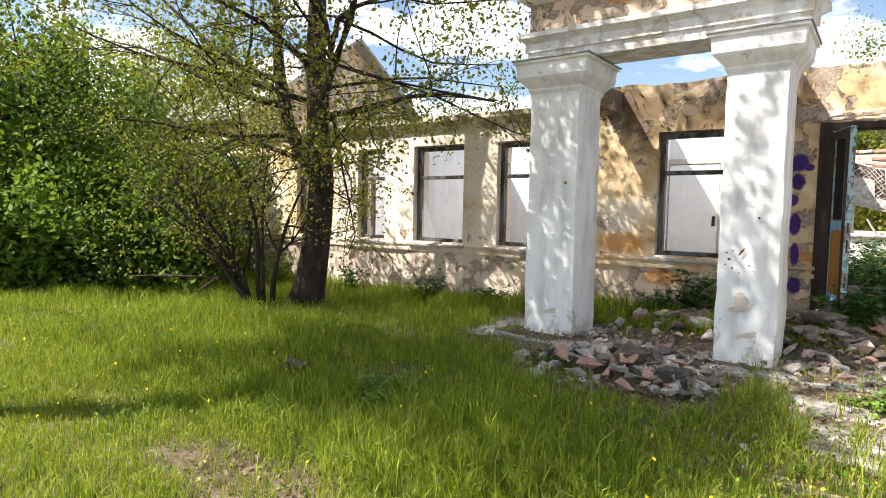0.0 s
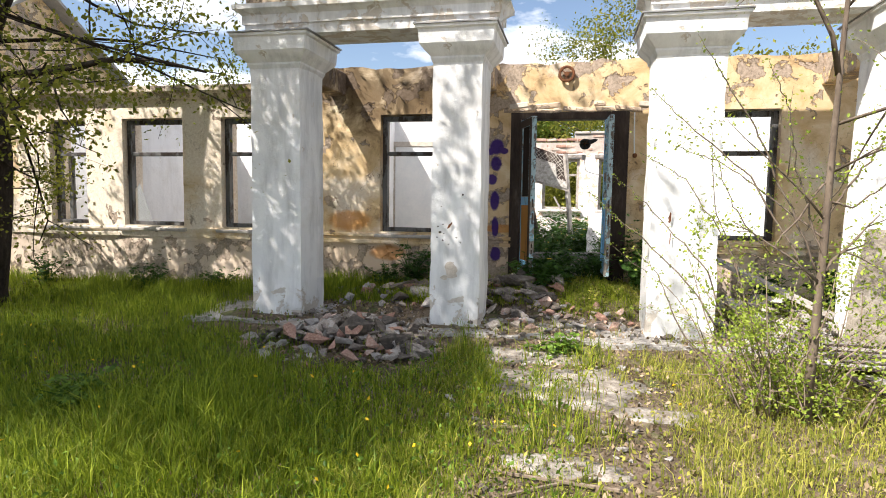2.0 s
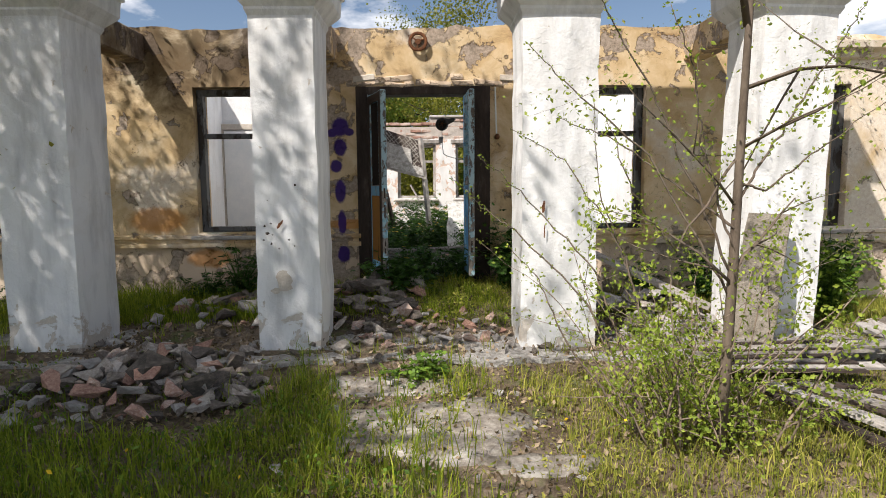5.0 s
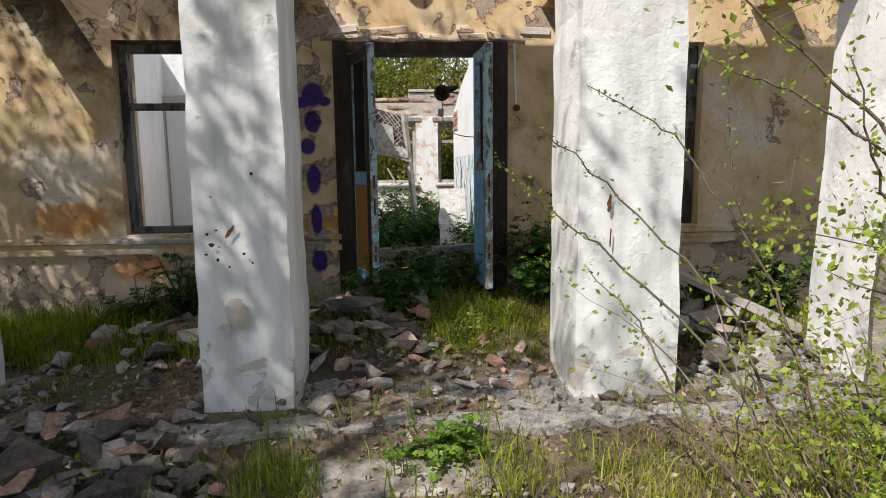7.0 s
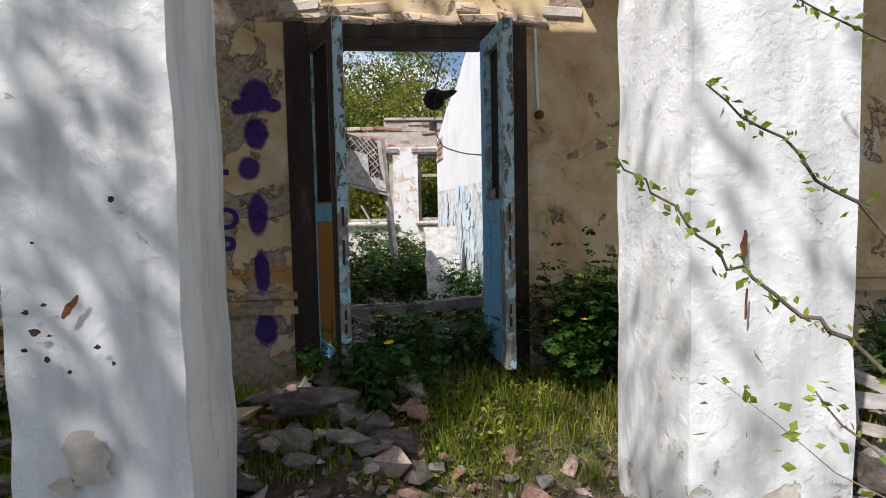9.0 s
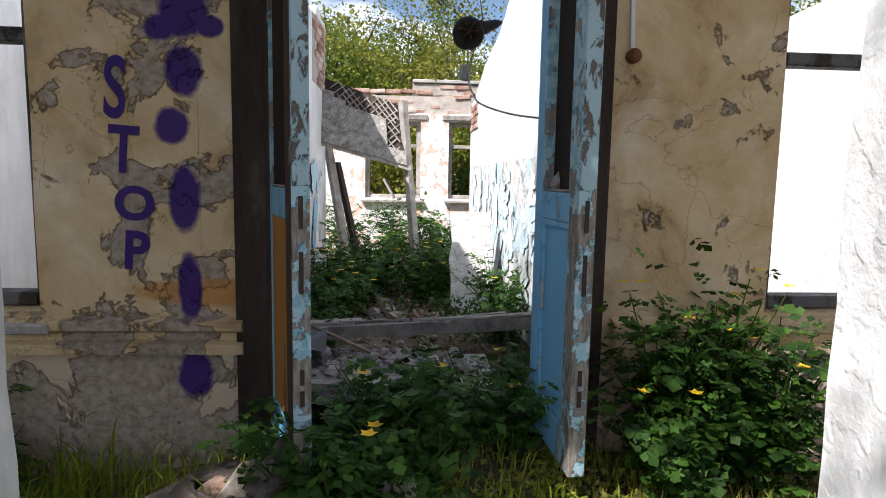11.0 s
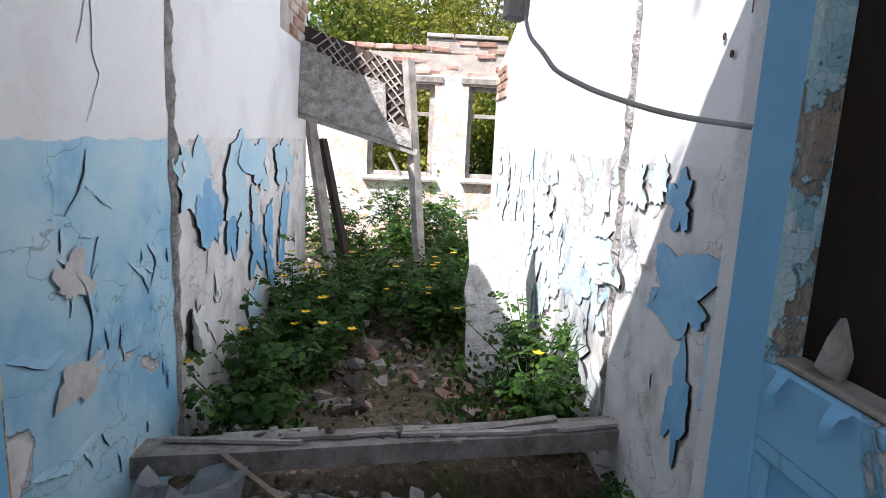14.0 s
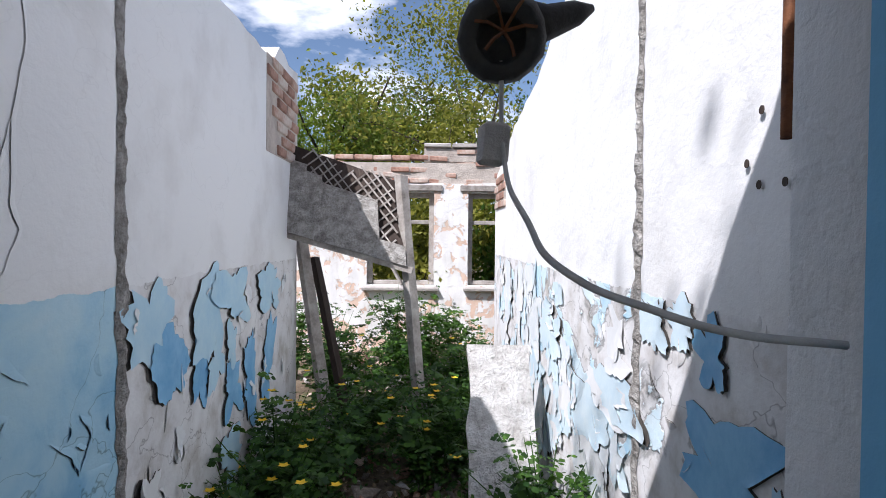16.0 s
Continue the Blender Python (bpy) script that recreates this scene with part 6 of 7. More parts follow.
def lip(host, x, side, line, material, lift=0.02, reach=0.07, gap=0.007, turn=-1):
    """A crack in the paint along a bent line: one edge curls off the wall over a dark strip painted as the slit's
    shade.
    """
    pts = []
    for i in range(len(line) - 1):
        for j in range(5):
            f = j / 5
            pts.append(Vector(line[i]).lerp(Vector(line[i + 1]), f))
    pts.append(Vector(line[-1]))
    n = len(pts) - 1
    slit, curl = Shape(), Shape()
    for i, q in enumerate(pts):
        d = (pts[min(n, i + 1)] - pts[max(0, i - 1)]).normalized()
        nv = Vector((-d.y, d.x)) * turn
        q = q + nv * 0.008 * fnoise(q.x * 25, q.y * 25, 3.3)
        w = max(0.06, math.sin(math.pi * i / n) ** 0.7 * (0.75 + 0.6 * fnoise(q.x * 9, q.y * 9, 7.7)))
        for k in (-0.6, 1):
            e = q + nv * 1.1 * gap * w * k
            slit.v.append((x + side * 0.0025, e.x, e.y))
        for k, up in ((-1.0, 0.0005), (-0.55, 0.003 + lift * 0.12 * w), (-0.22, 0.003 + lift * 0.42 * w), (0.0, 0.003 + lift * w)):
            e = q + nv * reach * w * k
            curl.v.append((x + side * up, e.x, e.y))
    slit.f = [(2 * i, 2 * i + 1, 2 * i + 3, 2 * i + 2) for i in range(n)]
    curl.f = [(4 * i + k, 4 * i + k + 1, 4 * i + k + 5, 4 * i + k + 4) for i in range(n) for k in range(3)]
    # flat dark strip on the wall: the crack's shade as colour
    part("crack", slit, CRACK_SHADE, bpy.data.objects[host], "open crack, its shade painted as a dark strip")
    part("paint_curl", curl, material, bpy.data.objects[host], smooth=True)


def lips(host, x, side, n, y0, y1, z0, z1, seed, material, reach=0.05, lift=0.014, long=0.2):
    rg = random.Random(seed)
    for k in range(n):
        y, z, a = rg.uniform(y0, y1), rg.uniform(z0, z1), math.radians(rg.gauss(-90, 28))
        line, bend = [(y, z)], rg.uniform(-0.5, 0.5)
        step = rg.uniform(0.35, 1) * long / 3
        for s in range(3):
            y, z, a = y + step * math.cos(a), z + step * math.sin(a), a + bend
            line.append((y, z))
        lip(host, x, side, line, material, lift * rg.uniform(0.6, 1.3), reach * rg.uniform(0.5, 1.1), rg.uniform(0.001, 0.004), rg.choice((-1, -1, -1, 1)))


def sheet(host, x, side, y0, y1, z0, z1, material, seed, lift=0.009, lean=0.0, slit=0.010):
    """A sheet of paint still clinging to the wall, its near edge standing off over a dark border painted as its shade.
    """
    cy, cz, hy, hz = (y0 + y1) / 2, (z0 + z1) / 2, (y1 - y0) / 2, (z1 - z0) / 2
    M = 40
    own = (seed * 0.618) % 1
    sh, gap = Shape(), Shape()
    sh.v.append((x + side * (0.0048 + 0.004 * own), cy, cz))
    for ring, f in enumerate((0.55, 0.85, 1.0)):
        for q in range(M):
            a = 2 * math.pi * q / M
            ca, sa = math.cos(a), math.sin(a)
            sq = 1 / max(abs(ca), abs(sa)) ** 0.55
            r = f * sq * max(0.35, 0.95 + 0.75 * fnoise(ca * 1.4 + seed, sa * 1.4, seed * 0.7) + 0.32 * fnoise(ca * 4.2, sa * 4.2 + seed, 3) + 0.09 * fnoise(ca * 11, sa * 11, seed))
            off = 0.0048 + 0.004 * own + lift * (0, 0.3, 1)[ring] * max(0, -ca * 0.9 - sa * 0.25) ** 1.3
            yy, zz = cy + hy * r * ca + lean * hz * r * sa, cz + hz * r * sa
            sh.v.append((x + side * off, yy, zz))
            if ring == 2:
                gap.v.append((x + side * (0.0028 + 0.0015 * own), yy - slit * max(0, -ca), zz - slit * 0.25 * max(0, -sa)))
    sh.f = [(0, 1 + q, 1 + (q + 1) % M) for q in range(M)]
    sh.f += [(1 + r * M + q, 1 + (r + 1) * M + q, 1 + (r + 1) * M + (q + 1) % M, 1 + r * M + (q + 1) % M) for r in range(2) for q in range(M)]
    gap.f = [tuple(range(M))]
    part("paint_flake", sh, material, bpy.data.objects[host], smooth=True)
    # dark outline below the near edge paints the flake's shade
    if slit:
        part("crack", gap, CRACK_SHADE, bpy.data.objects[host], "dark shade painted under a paint flake")


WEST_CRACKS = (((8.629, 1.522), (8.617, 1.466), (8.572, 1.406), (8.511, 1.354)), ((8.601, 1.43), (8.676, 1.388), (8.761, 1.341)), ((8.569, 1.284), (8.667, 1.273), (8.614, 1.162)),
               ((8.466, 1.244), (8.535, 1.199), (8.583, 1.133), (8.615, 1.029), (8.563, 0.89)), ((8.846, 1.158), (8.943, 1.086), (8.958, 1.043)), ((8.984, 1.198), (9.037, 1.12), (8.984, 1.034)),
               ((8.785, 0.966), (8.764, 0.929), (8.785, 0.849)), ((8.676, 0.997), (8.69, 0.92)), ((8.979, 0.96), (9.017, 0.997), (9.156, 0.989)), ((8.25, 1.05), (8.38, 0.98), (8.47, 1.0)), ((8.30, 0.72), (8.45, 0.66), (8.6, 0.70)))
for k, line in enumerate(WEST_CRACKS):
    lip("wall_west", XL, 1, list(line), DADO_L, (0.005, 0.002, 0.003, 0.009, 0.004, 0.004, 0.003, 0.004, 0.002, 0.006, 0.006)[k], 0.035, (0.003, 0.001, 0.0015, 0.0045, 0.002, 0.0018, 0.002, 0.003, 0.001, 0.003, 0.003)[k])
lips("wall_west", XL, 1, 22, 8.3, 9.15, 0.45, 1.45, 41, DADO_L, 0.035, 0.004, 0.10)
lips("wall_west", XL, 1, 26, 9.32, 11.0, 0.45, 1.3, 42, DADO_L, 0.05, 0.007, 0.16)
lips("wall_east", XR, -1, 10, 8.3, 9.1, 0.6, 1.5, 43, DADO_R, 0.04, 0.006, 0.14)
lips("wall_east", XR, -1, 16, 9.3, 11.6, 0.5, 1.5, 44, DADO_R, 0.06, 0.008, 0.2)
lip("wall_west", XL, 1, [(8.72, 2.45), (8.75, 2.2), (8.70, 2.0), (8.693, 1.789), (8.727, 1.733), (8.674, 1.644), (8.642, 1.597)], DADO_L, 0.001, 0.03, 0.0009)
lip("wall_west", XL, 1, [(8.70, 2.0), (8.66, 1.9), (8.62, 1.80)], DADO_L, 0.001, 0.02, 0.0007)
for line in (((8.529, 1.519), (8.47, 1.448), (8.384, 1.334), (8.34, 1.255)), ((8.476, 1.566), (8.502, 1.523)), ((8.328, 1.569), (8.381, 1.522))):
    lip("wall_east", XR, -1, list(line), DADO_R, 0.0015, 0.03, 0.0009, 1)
# where the near dado has come away to the plaster
sheet("wall_west", XL, 1, 8.44, 8.60, 1.11, 1.23, BARE_GREY, 71.0, 0.001, 0.0, 0)
sheet("wall_west", XL, 1, 8.40, 8.68, 0.84, 0.95, BARE_GREY, 74.0, 0.001, 0.3, 0)
# blue sheets left on the whitened stretch
for k, (y0, y1, z0, z1, m, ln) in enumerate(((9.27, 9.58, 1.27, 1.54, FLAKE_LIGHT, 0), (9.42, 9.73, 1.08, 1.36, FLAKE_BLUE, -0.3), (9.86, 10.2, 1.18, 1.52, FLAKE_LIGHT, 0.3), (10.15, 10.62, 1.26, 1.54, FLAKE_LIGHT, -0.4), (9.80, 10.0, 0.98, 1.24, FLAKE_BLUE, 0),
                                             (10.2, 10.5, 0.80, 1.06, FLAKE_BLUE, -0.2), (10.5, 10.78, 0.66, 1.18, FLAKE_BLUE, 0), (10.15, 10.5, 0.45, 0.72, FLAKE_LIGHT, 0), (10.85, 11.35, 1.25, 1.54, FLAKE_LIGHT, 0), (10.0, 10.22, 1.02, 1.22, FLAKE_LIGHT, 0), (10.9, 11.2, 0.7, 1.15, FLAKE_BLUE, 0.2), (10.25, 10.42, 1.06, 1.26, FLAKE_LIGHT, 0))):
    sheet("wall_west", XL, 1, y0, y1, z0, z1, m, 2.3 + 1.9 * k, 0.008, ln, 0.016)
sheet("wall_west", XL, 1, 9.30, 9.52, 0.66, 0.85, FLAKE_WHITE, 61.0, 0.06)
flakes("wall_west", XL, 1, 22, 9.32, 11.6, 2, [FLAKE_PALE, FLAKE_WHITE, FLAKE_PALE], wmax=0.09, hmax=0.07, lift=0.014)
flakes("wall_east", XR, -1, 60, 9.25, 12.9, 3, [FLAKE_PALE, FLAKE_WHITE, FLAKE_PALE, FLAKE_WHITE, FLAKE_ICE], wmax=0.16, hmax=0.12, lift=0.012)
rgs = random.Random(19)
for k in range(34):
    y, z, w, h = rgs.uniform(9.3, 12.6), rgs.uniform(0.55, 1.42), rgs.uniform(0.12, 0.30), rgs.uniform(0.07, 0.20)
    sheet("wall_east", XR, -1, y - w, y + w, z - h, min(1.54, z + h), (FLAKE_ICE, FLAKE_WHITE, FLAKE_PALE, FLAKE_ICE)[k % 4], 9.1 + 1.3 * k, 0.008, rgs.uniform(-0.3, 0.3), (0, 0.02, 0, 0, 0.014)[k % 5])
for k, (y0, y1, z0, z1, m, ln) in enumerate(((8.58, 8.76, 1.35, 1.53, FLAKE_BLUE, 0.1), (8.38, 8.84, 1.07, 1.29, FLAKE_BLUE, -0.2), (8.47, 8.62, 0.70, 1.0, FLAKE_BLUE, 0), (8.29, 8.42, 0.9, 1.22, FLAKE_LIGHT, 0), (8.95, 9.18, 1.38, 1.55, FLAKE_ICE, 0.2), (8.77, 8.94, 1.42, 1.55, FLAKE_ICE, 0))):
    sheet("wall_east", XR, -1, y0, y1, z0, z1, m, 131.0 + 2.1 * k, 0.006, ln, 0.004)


def seam(host, x, side, y, z0, z1):
    """A chased joint with crumbling edges, standing a little proud."""
    sh = Shape()
    n = 150
    for i in range(n + 1):
        z = z0 + (z1 - z0) * i / n
        wide = 0.010 * fnoise(z * 2.3, y * 3)
        e, f = 0.020 * fnoise(z * 11, y) + 0.008 * fnoise(z * 37, y) - wide, 0.020 * fnoise(z * 11, y + 5) + 0.008 * fnoise(z * 41, y) + wide
        sh.v += [(x + side * 0.002, y - 0.03 + e, z), (x + side * (0.011 + 0.014 * fnoise(z * 31)), y - 0.012 + e, z), (x + side * (0.010 + 0.014 * fnoise(z * 27, 4.4)), y + 0.012 + f, z), (x + side * 0.002, y + 0.03 + f, z)]
    sh.f = [(i * 4 + j, i * 4 + j + 1, (i + 1) * 4 + j + 1, (i + 1) * 4 + j) for i in range(n) for j in range(3)]
    part("seam", sh, ROUGH, bpy.data.objects[host], "crumbling plaster joint")


seam("wall_west", XL, 1, 9.22, 0.35, 2.9)
seam("wall_east", XR, -1, 9.21, 0.35, 3.05)

# loose paint sheet and rag by the wall
sh = Shape()
for i in range(9):
    for j in range(9):
        sh.v.append((i * 0.04 - 0.16 + 0.03 * fnoise(i, j), j * 0.045 - 0.18 + 0.03 * fnoise(j, i, 4), 0.10 + 0.10 * fnoise(i * 0.45, j * 0.45, 2.2)))
sh.f = [(i * 9 + j, (i + 1) * 9 + j, (i + 1) * 9 + j + 1, i * 9 + j + 1) for i in range(8) for j in range(8)]
o = tagged(part("crumpled_sheet", sh, RAG), "crumpled grey sheet lying by the wall", "sheet")
o.location = (-0.27, 8.55, 0.37)
o.scale = (1.05, 1.05, 1.2)

tagged(part("plaster_chunk", stones(CEMENT, "plaster")[2], CEMENT), "pale lump of plaster on the door's middle rail", "rubble").matrix_world = pose(0.866, 7.53, 1.392, 8, 15, 40) @ Matrix.Diagonal((0.05, 0.04, 0.085, 1))
for k, (a, b) in enumerate((((0.05, 3.0), (0.75, 2.9)), ((0.2, 2.75), (0.62, 3.05)), ((-0.1, 3.6), (0.5, 3.75)))):
    board("stick", (a[0], a[1], ground_z(*a) + 0.015), (b[0], b[1], ground_z(*b) + 0.02), 0.014, 0.012, TWIG, "dry fallen stick on the path", 0, "stick", "sticks on the path")

idoor = tagged(thing("door_2", "white interior door with a worn frame in the roofless room", "door", (-2.35, 10.74, 0.25)), kind="structure")
part("leaf", Shape().box(-0.40, 0.40, -0.045, -0.005, 0, 1.98, b=0.006), FLAKE_WHITE, idoor)
for x0, x1, z0, z1 in ((-0.50, -0.41, 0, 2.08), (0.41, 0.50, 0, 2.08), (-0.41, 0.41, 1.99, 2.08)):
    part("frame", Shape().box(x0, x1, -0.06, -0.004, z0, z1, b=0.006), BARE, idoor, "worn grey frame")
# dark box in place of the shaded lock hole
part("lock_plate", Shape().box(0.31, 0.36, -0.052, -0.046, 0.95, 1.12), WOOD_DARK, idoor, "dark patch painted as the lock hole's shade")

# ---- small fixtures ----
# round rusty bracket over the door
fx = thing("round_bracket", "rusty round iron bracket over the door", "bracket", (0.345, YF, 2.86))
ring = Shape().tube([(0.085 * math.cos(a), -0.05, 0.085 * math.sin(a)) for a in (2 * math.pi * k / 20 for k in range(21))], 0.018, 6)
part("ring", ring, RUST, fx)
part("hub", Shape().tube([(0, 0.0, 0), (0, -0.06, 0)], 0.03, 8), RUST, fx)
for k in range(3):
    a = 2 * math.pi * k / 3 + 0.4
    part("spoke", Shape().tube([(0, -0.05, 0), (0.08 * math.cos(a), -0.05, 0.08 * math.sin(a))], 0.008, 5), RUST, fx)

# bell push on the wall beside the door, with its wire strip
kb = thing("wall_knob", "dark round knob at the end of a pale conduit strip", "knob", (1.185, YF, 1.87))
part("knob", Shape().tube([(0, 0.0, 0), (0, -0.03, 0), (0, -0.045, 0)], [0.028, 0.028, 0.015], 10), RUST, kb)
part("strip", Shape().tube([(-0.005, -0.008, 0.03), (-0.015, -0.008, 0.3), (-0.02, -0.008, 0.52)], 0.011, 4), FLAKE_PALE, kb)

# sprayed letters, one below the other
for ch, x, z, size in (("S", -0.80, 1.60, 0.31), ("T", -0.79, 1.40, 0.24), ("O", -0.775, 1.225, 0.17), ("P", -0.75, 1.035, 0.20)):
    fc = bpy.data.curves.new("letter", 'FONT')
    fc.body = ch
    fc.size = size
    fc.extrude = 0.001
    fc.offset = 0.006
    fc.materials.append(PURPLE)
    o = new("letter", fc)
    o.parent = wall_south
    o.matrix_local = pose(x, YF - 0.008, z, 90, 4, 0) @ Matrix.Diagonal((0.13 / (size * 0.72), 1, 1, 1))


def cable(name, pts, r, material, label, category="cable"):
    cu = bpy.data.curves.new(name, 'CURVE')
    cu.dimensions = '3D'
    cu.bevel_depth = r
    cu.bevel_resolution = 2
    sp = cu.splines.new('BEZIER')
    sp.bezier_points.add(len(pts) - 1)
    for b, p in zip(sp.bezier_points, pts):
        b.co = p
        b.handle_left_type = b.handle_right_type = 'AUTO'
    cu.materials.append(material)
    return tagged(new(name, cu), label, category)


# torn ceiling lamp base hanging on its wire, and the cable sagging to the door
LAMP = (0.60, 8.24, 2.06)
lamp = thing("ceiling_lamp", "torn dark lamp base with bare wires hanging over the corridor", "lamp", LAMP)
bowl = Shape()
prof = [(0.002, 0.05), (0.055, 0.048), (0.10, 0.02), (0.115, -0.02), (0.10, -0.05), (0.065, -0.062), (0.06, -0.045), (0.05, 0.0), (0.002, 0.02)]
for r, z in prof:
    bowl.v += [(r * math.cos(2 * math.pi * j / 16) * (1 + 0.08 * fnoise(j * 0.7, z * 20)), r * math.sin(2 * math.pi * j / 16), z) for j in range(16)]
bowl.f = [(k * 16 + j, k * 16 + (j + 1) % 16, (k + 1) * 16 + (j + 1) % 16, (k + 1) * 16 + j) for k in range(len(prof) - 1) for j in range(16)]
o = part("base", bowl, RUBBER, lamp, smooth=True)
o.rotation_euler = (radians(-68), 0, radians(-8))
o.scale = (0.66, 0.66, 0.66)
part("neck", Shape().tube([(0.03, 0, 0.02), (0.08, 0.01, 0.03), (0.13, 0.02, 0.05), (0.16, 0.02, 0.06)], [0.045, 0.03, 0.022, 0.006], 10), RUBBER, lamp, smooth=True)
for k in range(6):
    part("wire", Shape().tube([(0, -0.03, 0), (0.03 * math.cos(k), -0.06, 0.03 * math.sin(k)), (0.05 * math.cos(k), -0.055, 0.05 * math.sin(k))], 0.003, 4), RUST, lamp)
part("block", Shape().box(-0.022, 0.022, -0.02, 0.02, -0.215, -0.145, pose(0.0, 0, 0, 0, 4, 12), b=0.006), CEMENT, lamp, "grey crumbling block on the wire")
LV = Vector(LAMP)
cable("cable", [LV + Vector((0, 0, -0.04)), (0.602, 8.22, 1.874), (0.606, 7.995, 1.747), (0.632, 7.810, 1.680), (0.686, 7.782, 1.659), (0.741, 7.753, 1.643), (0.853, 7.749, 1.631)], 0.0042, CABLE_M, "flat grey cable sagging to the door frame")
cable("conduit", [(1.172, 8.371, 2.45), (1.170, 8.371, 2.1), (1.170, 8.371, 1.92)], 0.012, RUST, "rusty spring-wound conduit on the wall", "conduit")
# flat dark discs paint the shade in the drilled holes
for y, z in ((8.476, 1.841), (8.383, 1.839), (8.471, 1.997), (8.526, 1.891)):
    part("peg_hole", Shape().tube([(XR - 0.0075, y, z), (XR - 0.009, y, z)], 0.010, 10), WOOD_DARK, bpy.data.objects["wall_east"], "dark disc painted as a drilled hole's shade")

# bullet-like holes whose shade is painted as dark discs, a gouge and a rust streak on the columns
cols = [o for o in bpy.data.objects if o.name.startswith("column")]
cols.sort(key=lambda o: o.location.x)


def chip(col, x, z, r, material, label, stretch=1.0, tilt=0.0):
    sh = Shape()
    sh.v = [(0, 0.0, 0)] + [(r * (1 + 0.9 * fnoise(math.cos(t) * 2 + x * 30, math.sin(t) * 2, z * 9)) * math.cos(t), 0, stretch * r * (1 + 0.3 * fnoise(math.sin(t) * 2, x * 20, z * 30)) * math.sin(t)) for t in (2 * math.pi * j / 16 for j in range(16))]
    sh.f = [(0, 1 + (j + 1) % 16, 1 + j) for j in range(16)]
    sh.f = [tuple(reversed(f)) for f in sh.f]
    o = part("chip", sh, material, col, label)
    o.matrix_local = pose(x - col.location.x, -0.325, z, 0, tilt, 0)


rgc = random.Random(4)
for x, z, r in ((-0.85, 1.04, .011), (-0.80, 1.06, .009), (-0.83, 0.98, .014), (-0.86, 0.93, .010), (-0.79, 0.97, .007), (-0.66, 0.93, .009), (-0.80, 0.90, .008), (-0.62, 0.88, .006), (-0.60, 1.36, .009), (-0.82, 1.24, .006), (-0.74, 0.86, .007)):
    chip(cols[1], x, z, r, WOOD_DARK, "small hole, its shade painted as a dark disc", rgc.uniform(0.5, 1.3))
chip(cols[1], -0.73, 1.05, 0.012, RUST, "rusty gouge", 3.6, 35)
chip(cols[1], -0.72, 0.60, 0.07, BARE, "bare patch of render", 1.2)
chip(cols[1], -0.78, 0.52, 0.03, BARE, "bare patch of render", 0.8)
chip(cols[2], 1.36, 1.17, 0.012, RUST, "rust streak", 4.5, 4)
chip(cols[2], 1.37, 0.97, 0.006, RUST, "rust streak", 9.0, 2)


# long leafy shoots that reach across the walk
def shoot(pts, seed):
    rg = random.Random(seed)
    rs = np.random.RandomState(seed)
    t = thing("shoot", "long thin shoot with paired fresh leaves", "branch", pts[0], "leafy shoots")
    q = [Vector(p) - Vector(pts[0]) for p in pts]
    fine = []
    for k in range(len(q) - 1):
        for s in range(8):
            u = s / 8
            fine.append(q[k].lerp(q[k + 1], u) + Vector((rg.gauss(0, .006), rg.gauss(0, .006), rg.gauss(0, .006))))
    fine.append(q[-1])
    part("stem", Shape().tube(fine, [0.008 * (1 - 0.8 * k / len(fine)) for k in range(len(fine))], 5), BARK_PALE, t, smooth=True)
    part("foliage", leaves([tuple(p) for p in fine[6:]], 5, 0.021, 0.012, rs), LEAF_BRIGHT, t)


gz = -0.1
shoot([(1.75, 4.55, gz), (1.45, 4.8, 0.6), (1.0, 5.05, 1.06), (0.80, 5.1, 1.2), (0.60, 5.15, 1.41)], 301)
shoot([(1.75, 4.55, gz), (1.5, 4.85, 0.8), (1.05, 5.1, 1.3), (0.78, 5.15, 1.54)], 302)
shoot([(1.85, 4.6, gz), (1.7, 4.9, 0.9), (1.35, 5.1, 1.5), (1.0, 5.2, 1.72)], 303)
shoot([(1.9, 4.6, gz), (1.75, 4.9, 0.7), (1.55, 5.0, 1.3), (1.5, 5.0, 1.9)], 304)
shoot([(1.65, 4.5, gz), (1.3, 4.75, 0.35), (1.15, 4.95, 0.75), (0.98, 5.1, 0.95)], 305)

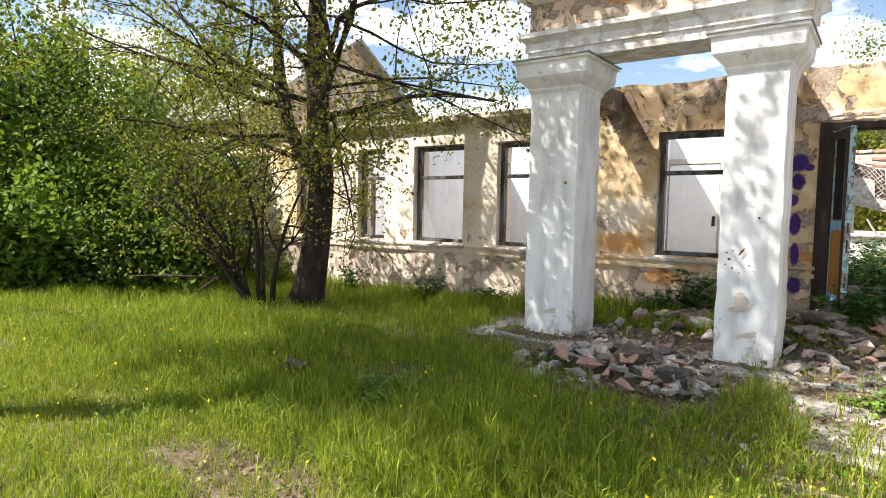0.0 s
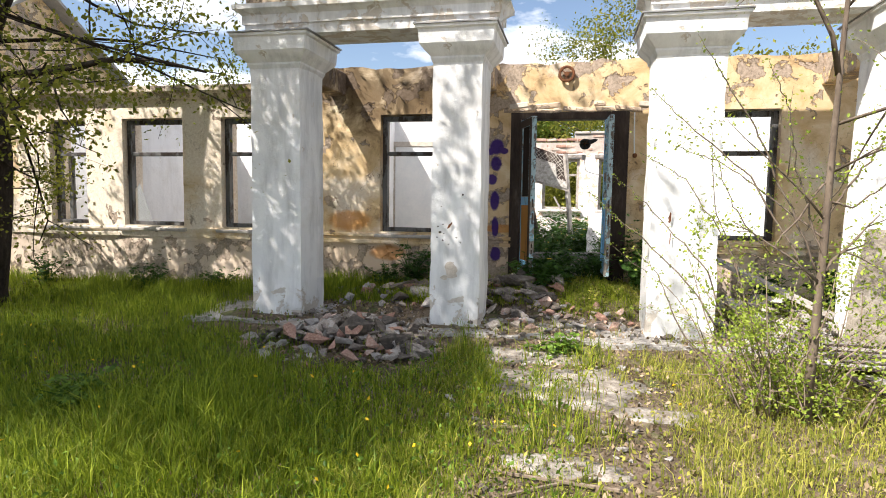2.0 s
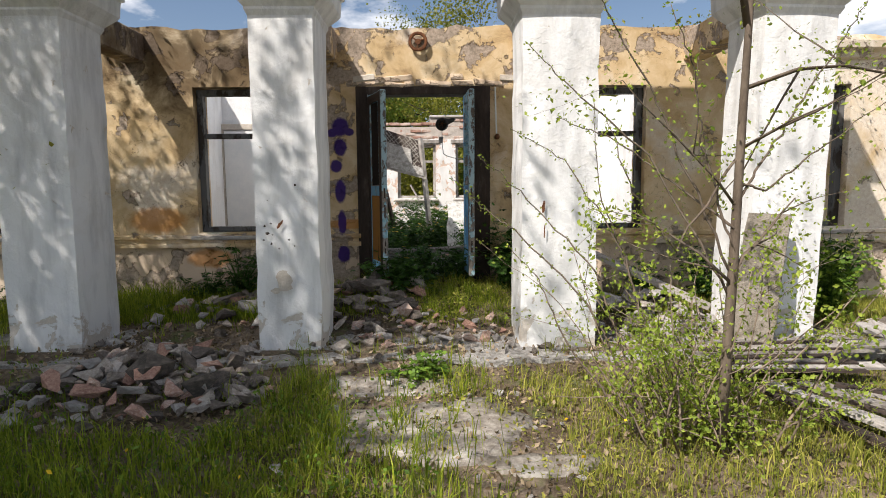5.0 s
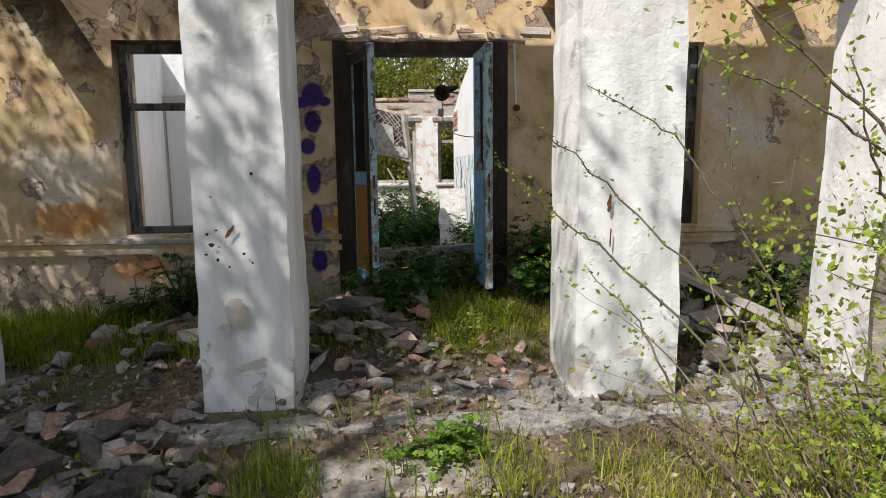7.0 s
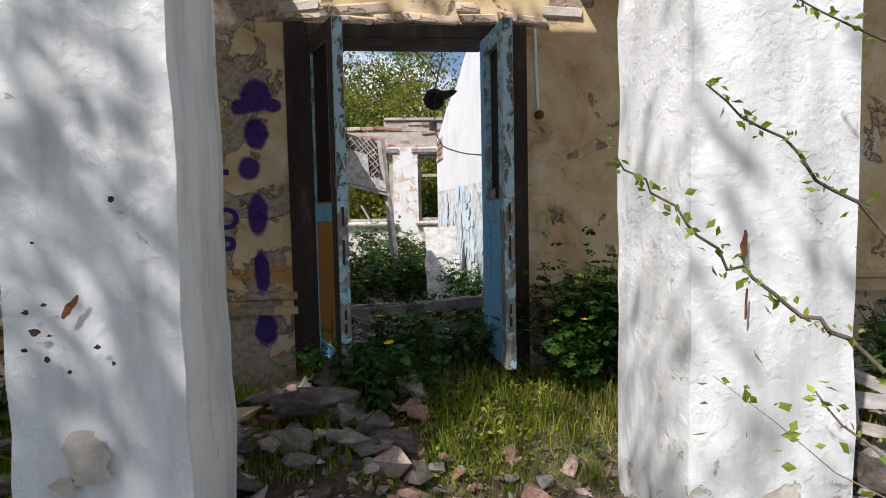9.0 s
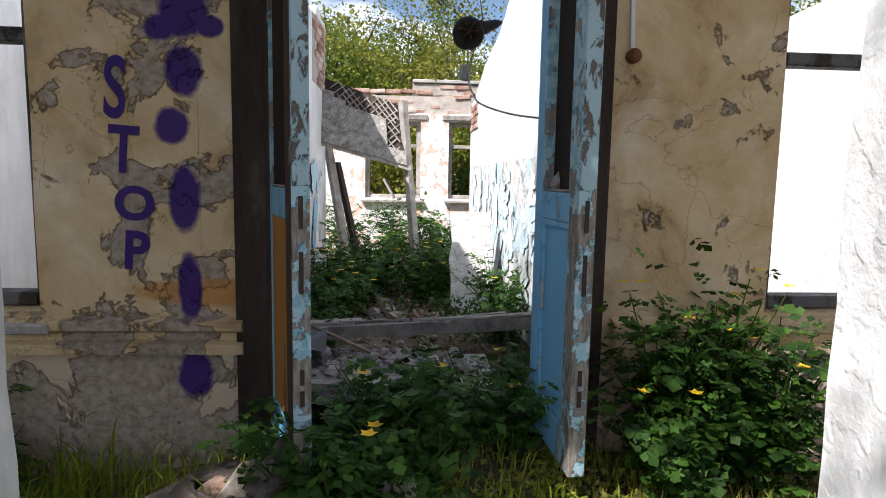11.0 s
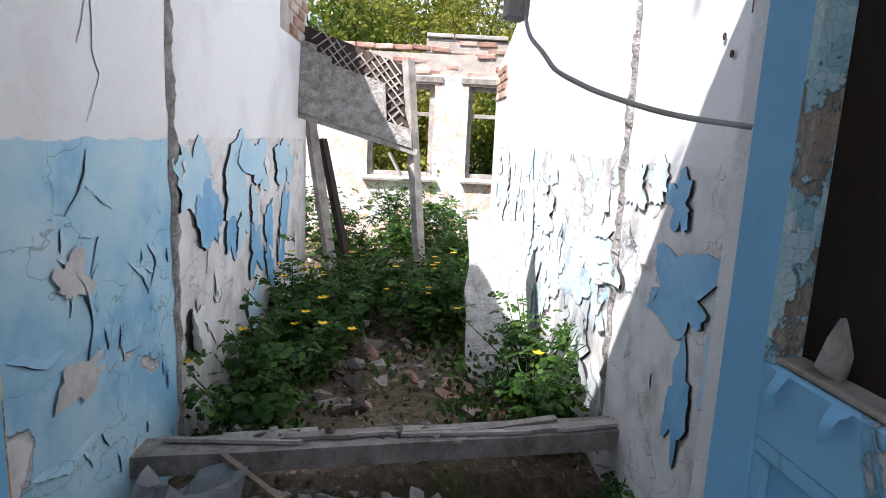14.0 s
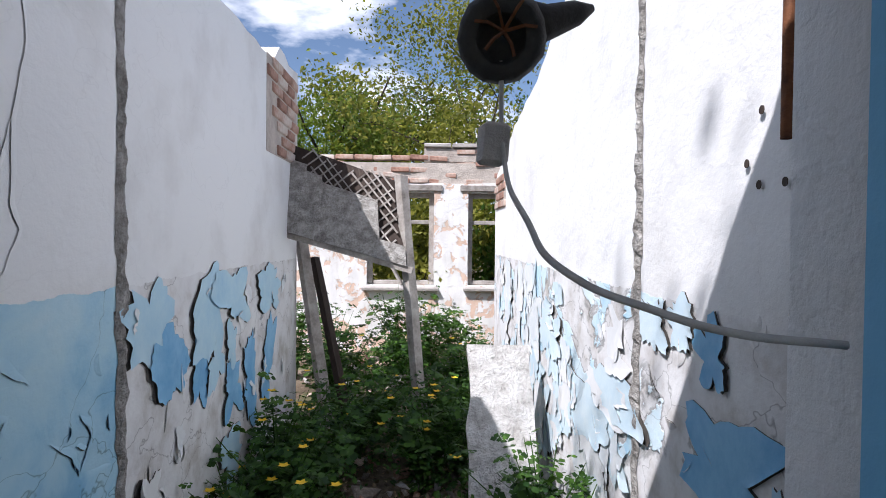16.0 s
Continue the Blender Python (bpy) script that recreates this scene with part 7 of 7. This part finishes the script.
# far wing with its gabled roof
hs = thing("house", "weathered wing of the building with a grey gabled roof", "house", (-11.3, 11.5, 0))
gw = Shape()
gw.add([(0, -3.3, 0), (0, 3.3, 0), (0, 3.3, 3.5), (0, 0, 5.7), (0, -3.3, 3.5), (-8, -3.3, 0), (-8, 3.3, 0), (-8, 3.3, 3.5), (-8, 0, 5.7), (-8, -3.3, 3.5)], [(0, 1, 2, 3, 4), (9, 8, 7, 6, 5), (0, 4, 9, 5), (1, 6, 7, 2)])
part("wall", gw, FACADE, hs)
for s in (-1, 1):
    part("roof", Shape().add([(0.35, s * 3.7, 3.25), (0.35, 0, 5.74), (-8.4, 0, 5.74), (-8.4, s * 3.7, 3.25), (0.35, s * 3.7, 3.33), (0.35, 0, 5.82), (-8.4, 0, 5.82), (-8.4, s * 3.7, 3.33)], [(0, 1, 2, 3), (4, 5, 6, 7), (0, 1, 5, 4), (2, 3, 7, 6), (0, 3, 7, 4)]), ROOF, hs, "grey sheet roof slope")
board("concrete_bench", (-11.8, 5.9, 0.16), (-11.8, 7.1, 0.16), 0.4, 0.08, CEMENT, "low grey concrete slab seat in the grass", 90, "bench")
part("stone", stones(STONE, "stone")[3], STONE)
bpy.data.objects["stone.001"].matrix_world = pose(-11.8, 6.5, 0.0) @ Matrix.Diagonal((0.3, 0.5, 0.3, 1))
tagged(bpy.data.objects["stone.001"], "rough stone block under the slab seat", "stone")

for k, (p, q, r) in enumerate((((1.75, 4.85, 1.5), (1.35, 4.9, 1.85), (1.12, 4.95, 2.1)), ((1.8, 4.8, 1.7), (1.55, 4.75, 2.1), (1.35, 4.7, 2.4)), ((2.0, 4.75, 1.5), (1.9, 4.65, 1.9), (1.75, 4.6, 2.2)), ((1.9, 4.9, 1.35), (1.6, 5.0, 1.6), (1.3, 5.05, 1.72)), ((2.4, 4.75, 1.6), (2.6, 4.7, 1.95), (2.75, 4.65, 2.25)), ((2.3, 4.7, 1.3), (2.5, 4.6, 1.5), (2.8, 4.5, 1.75)), ((1.85, 4.7, 1.0), (1.6, 4.65, 1.3), (1.45, 4.6, 1.65)))):
    shoot([(2.03, 4.2, 0.75 + 0.12 * k)] + [(x - 0.12, y - 0.5, z) for x, y, z in (p, q, r)], 320 + k)
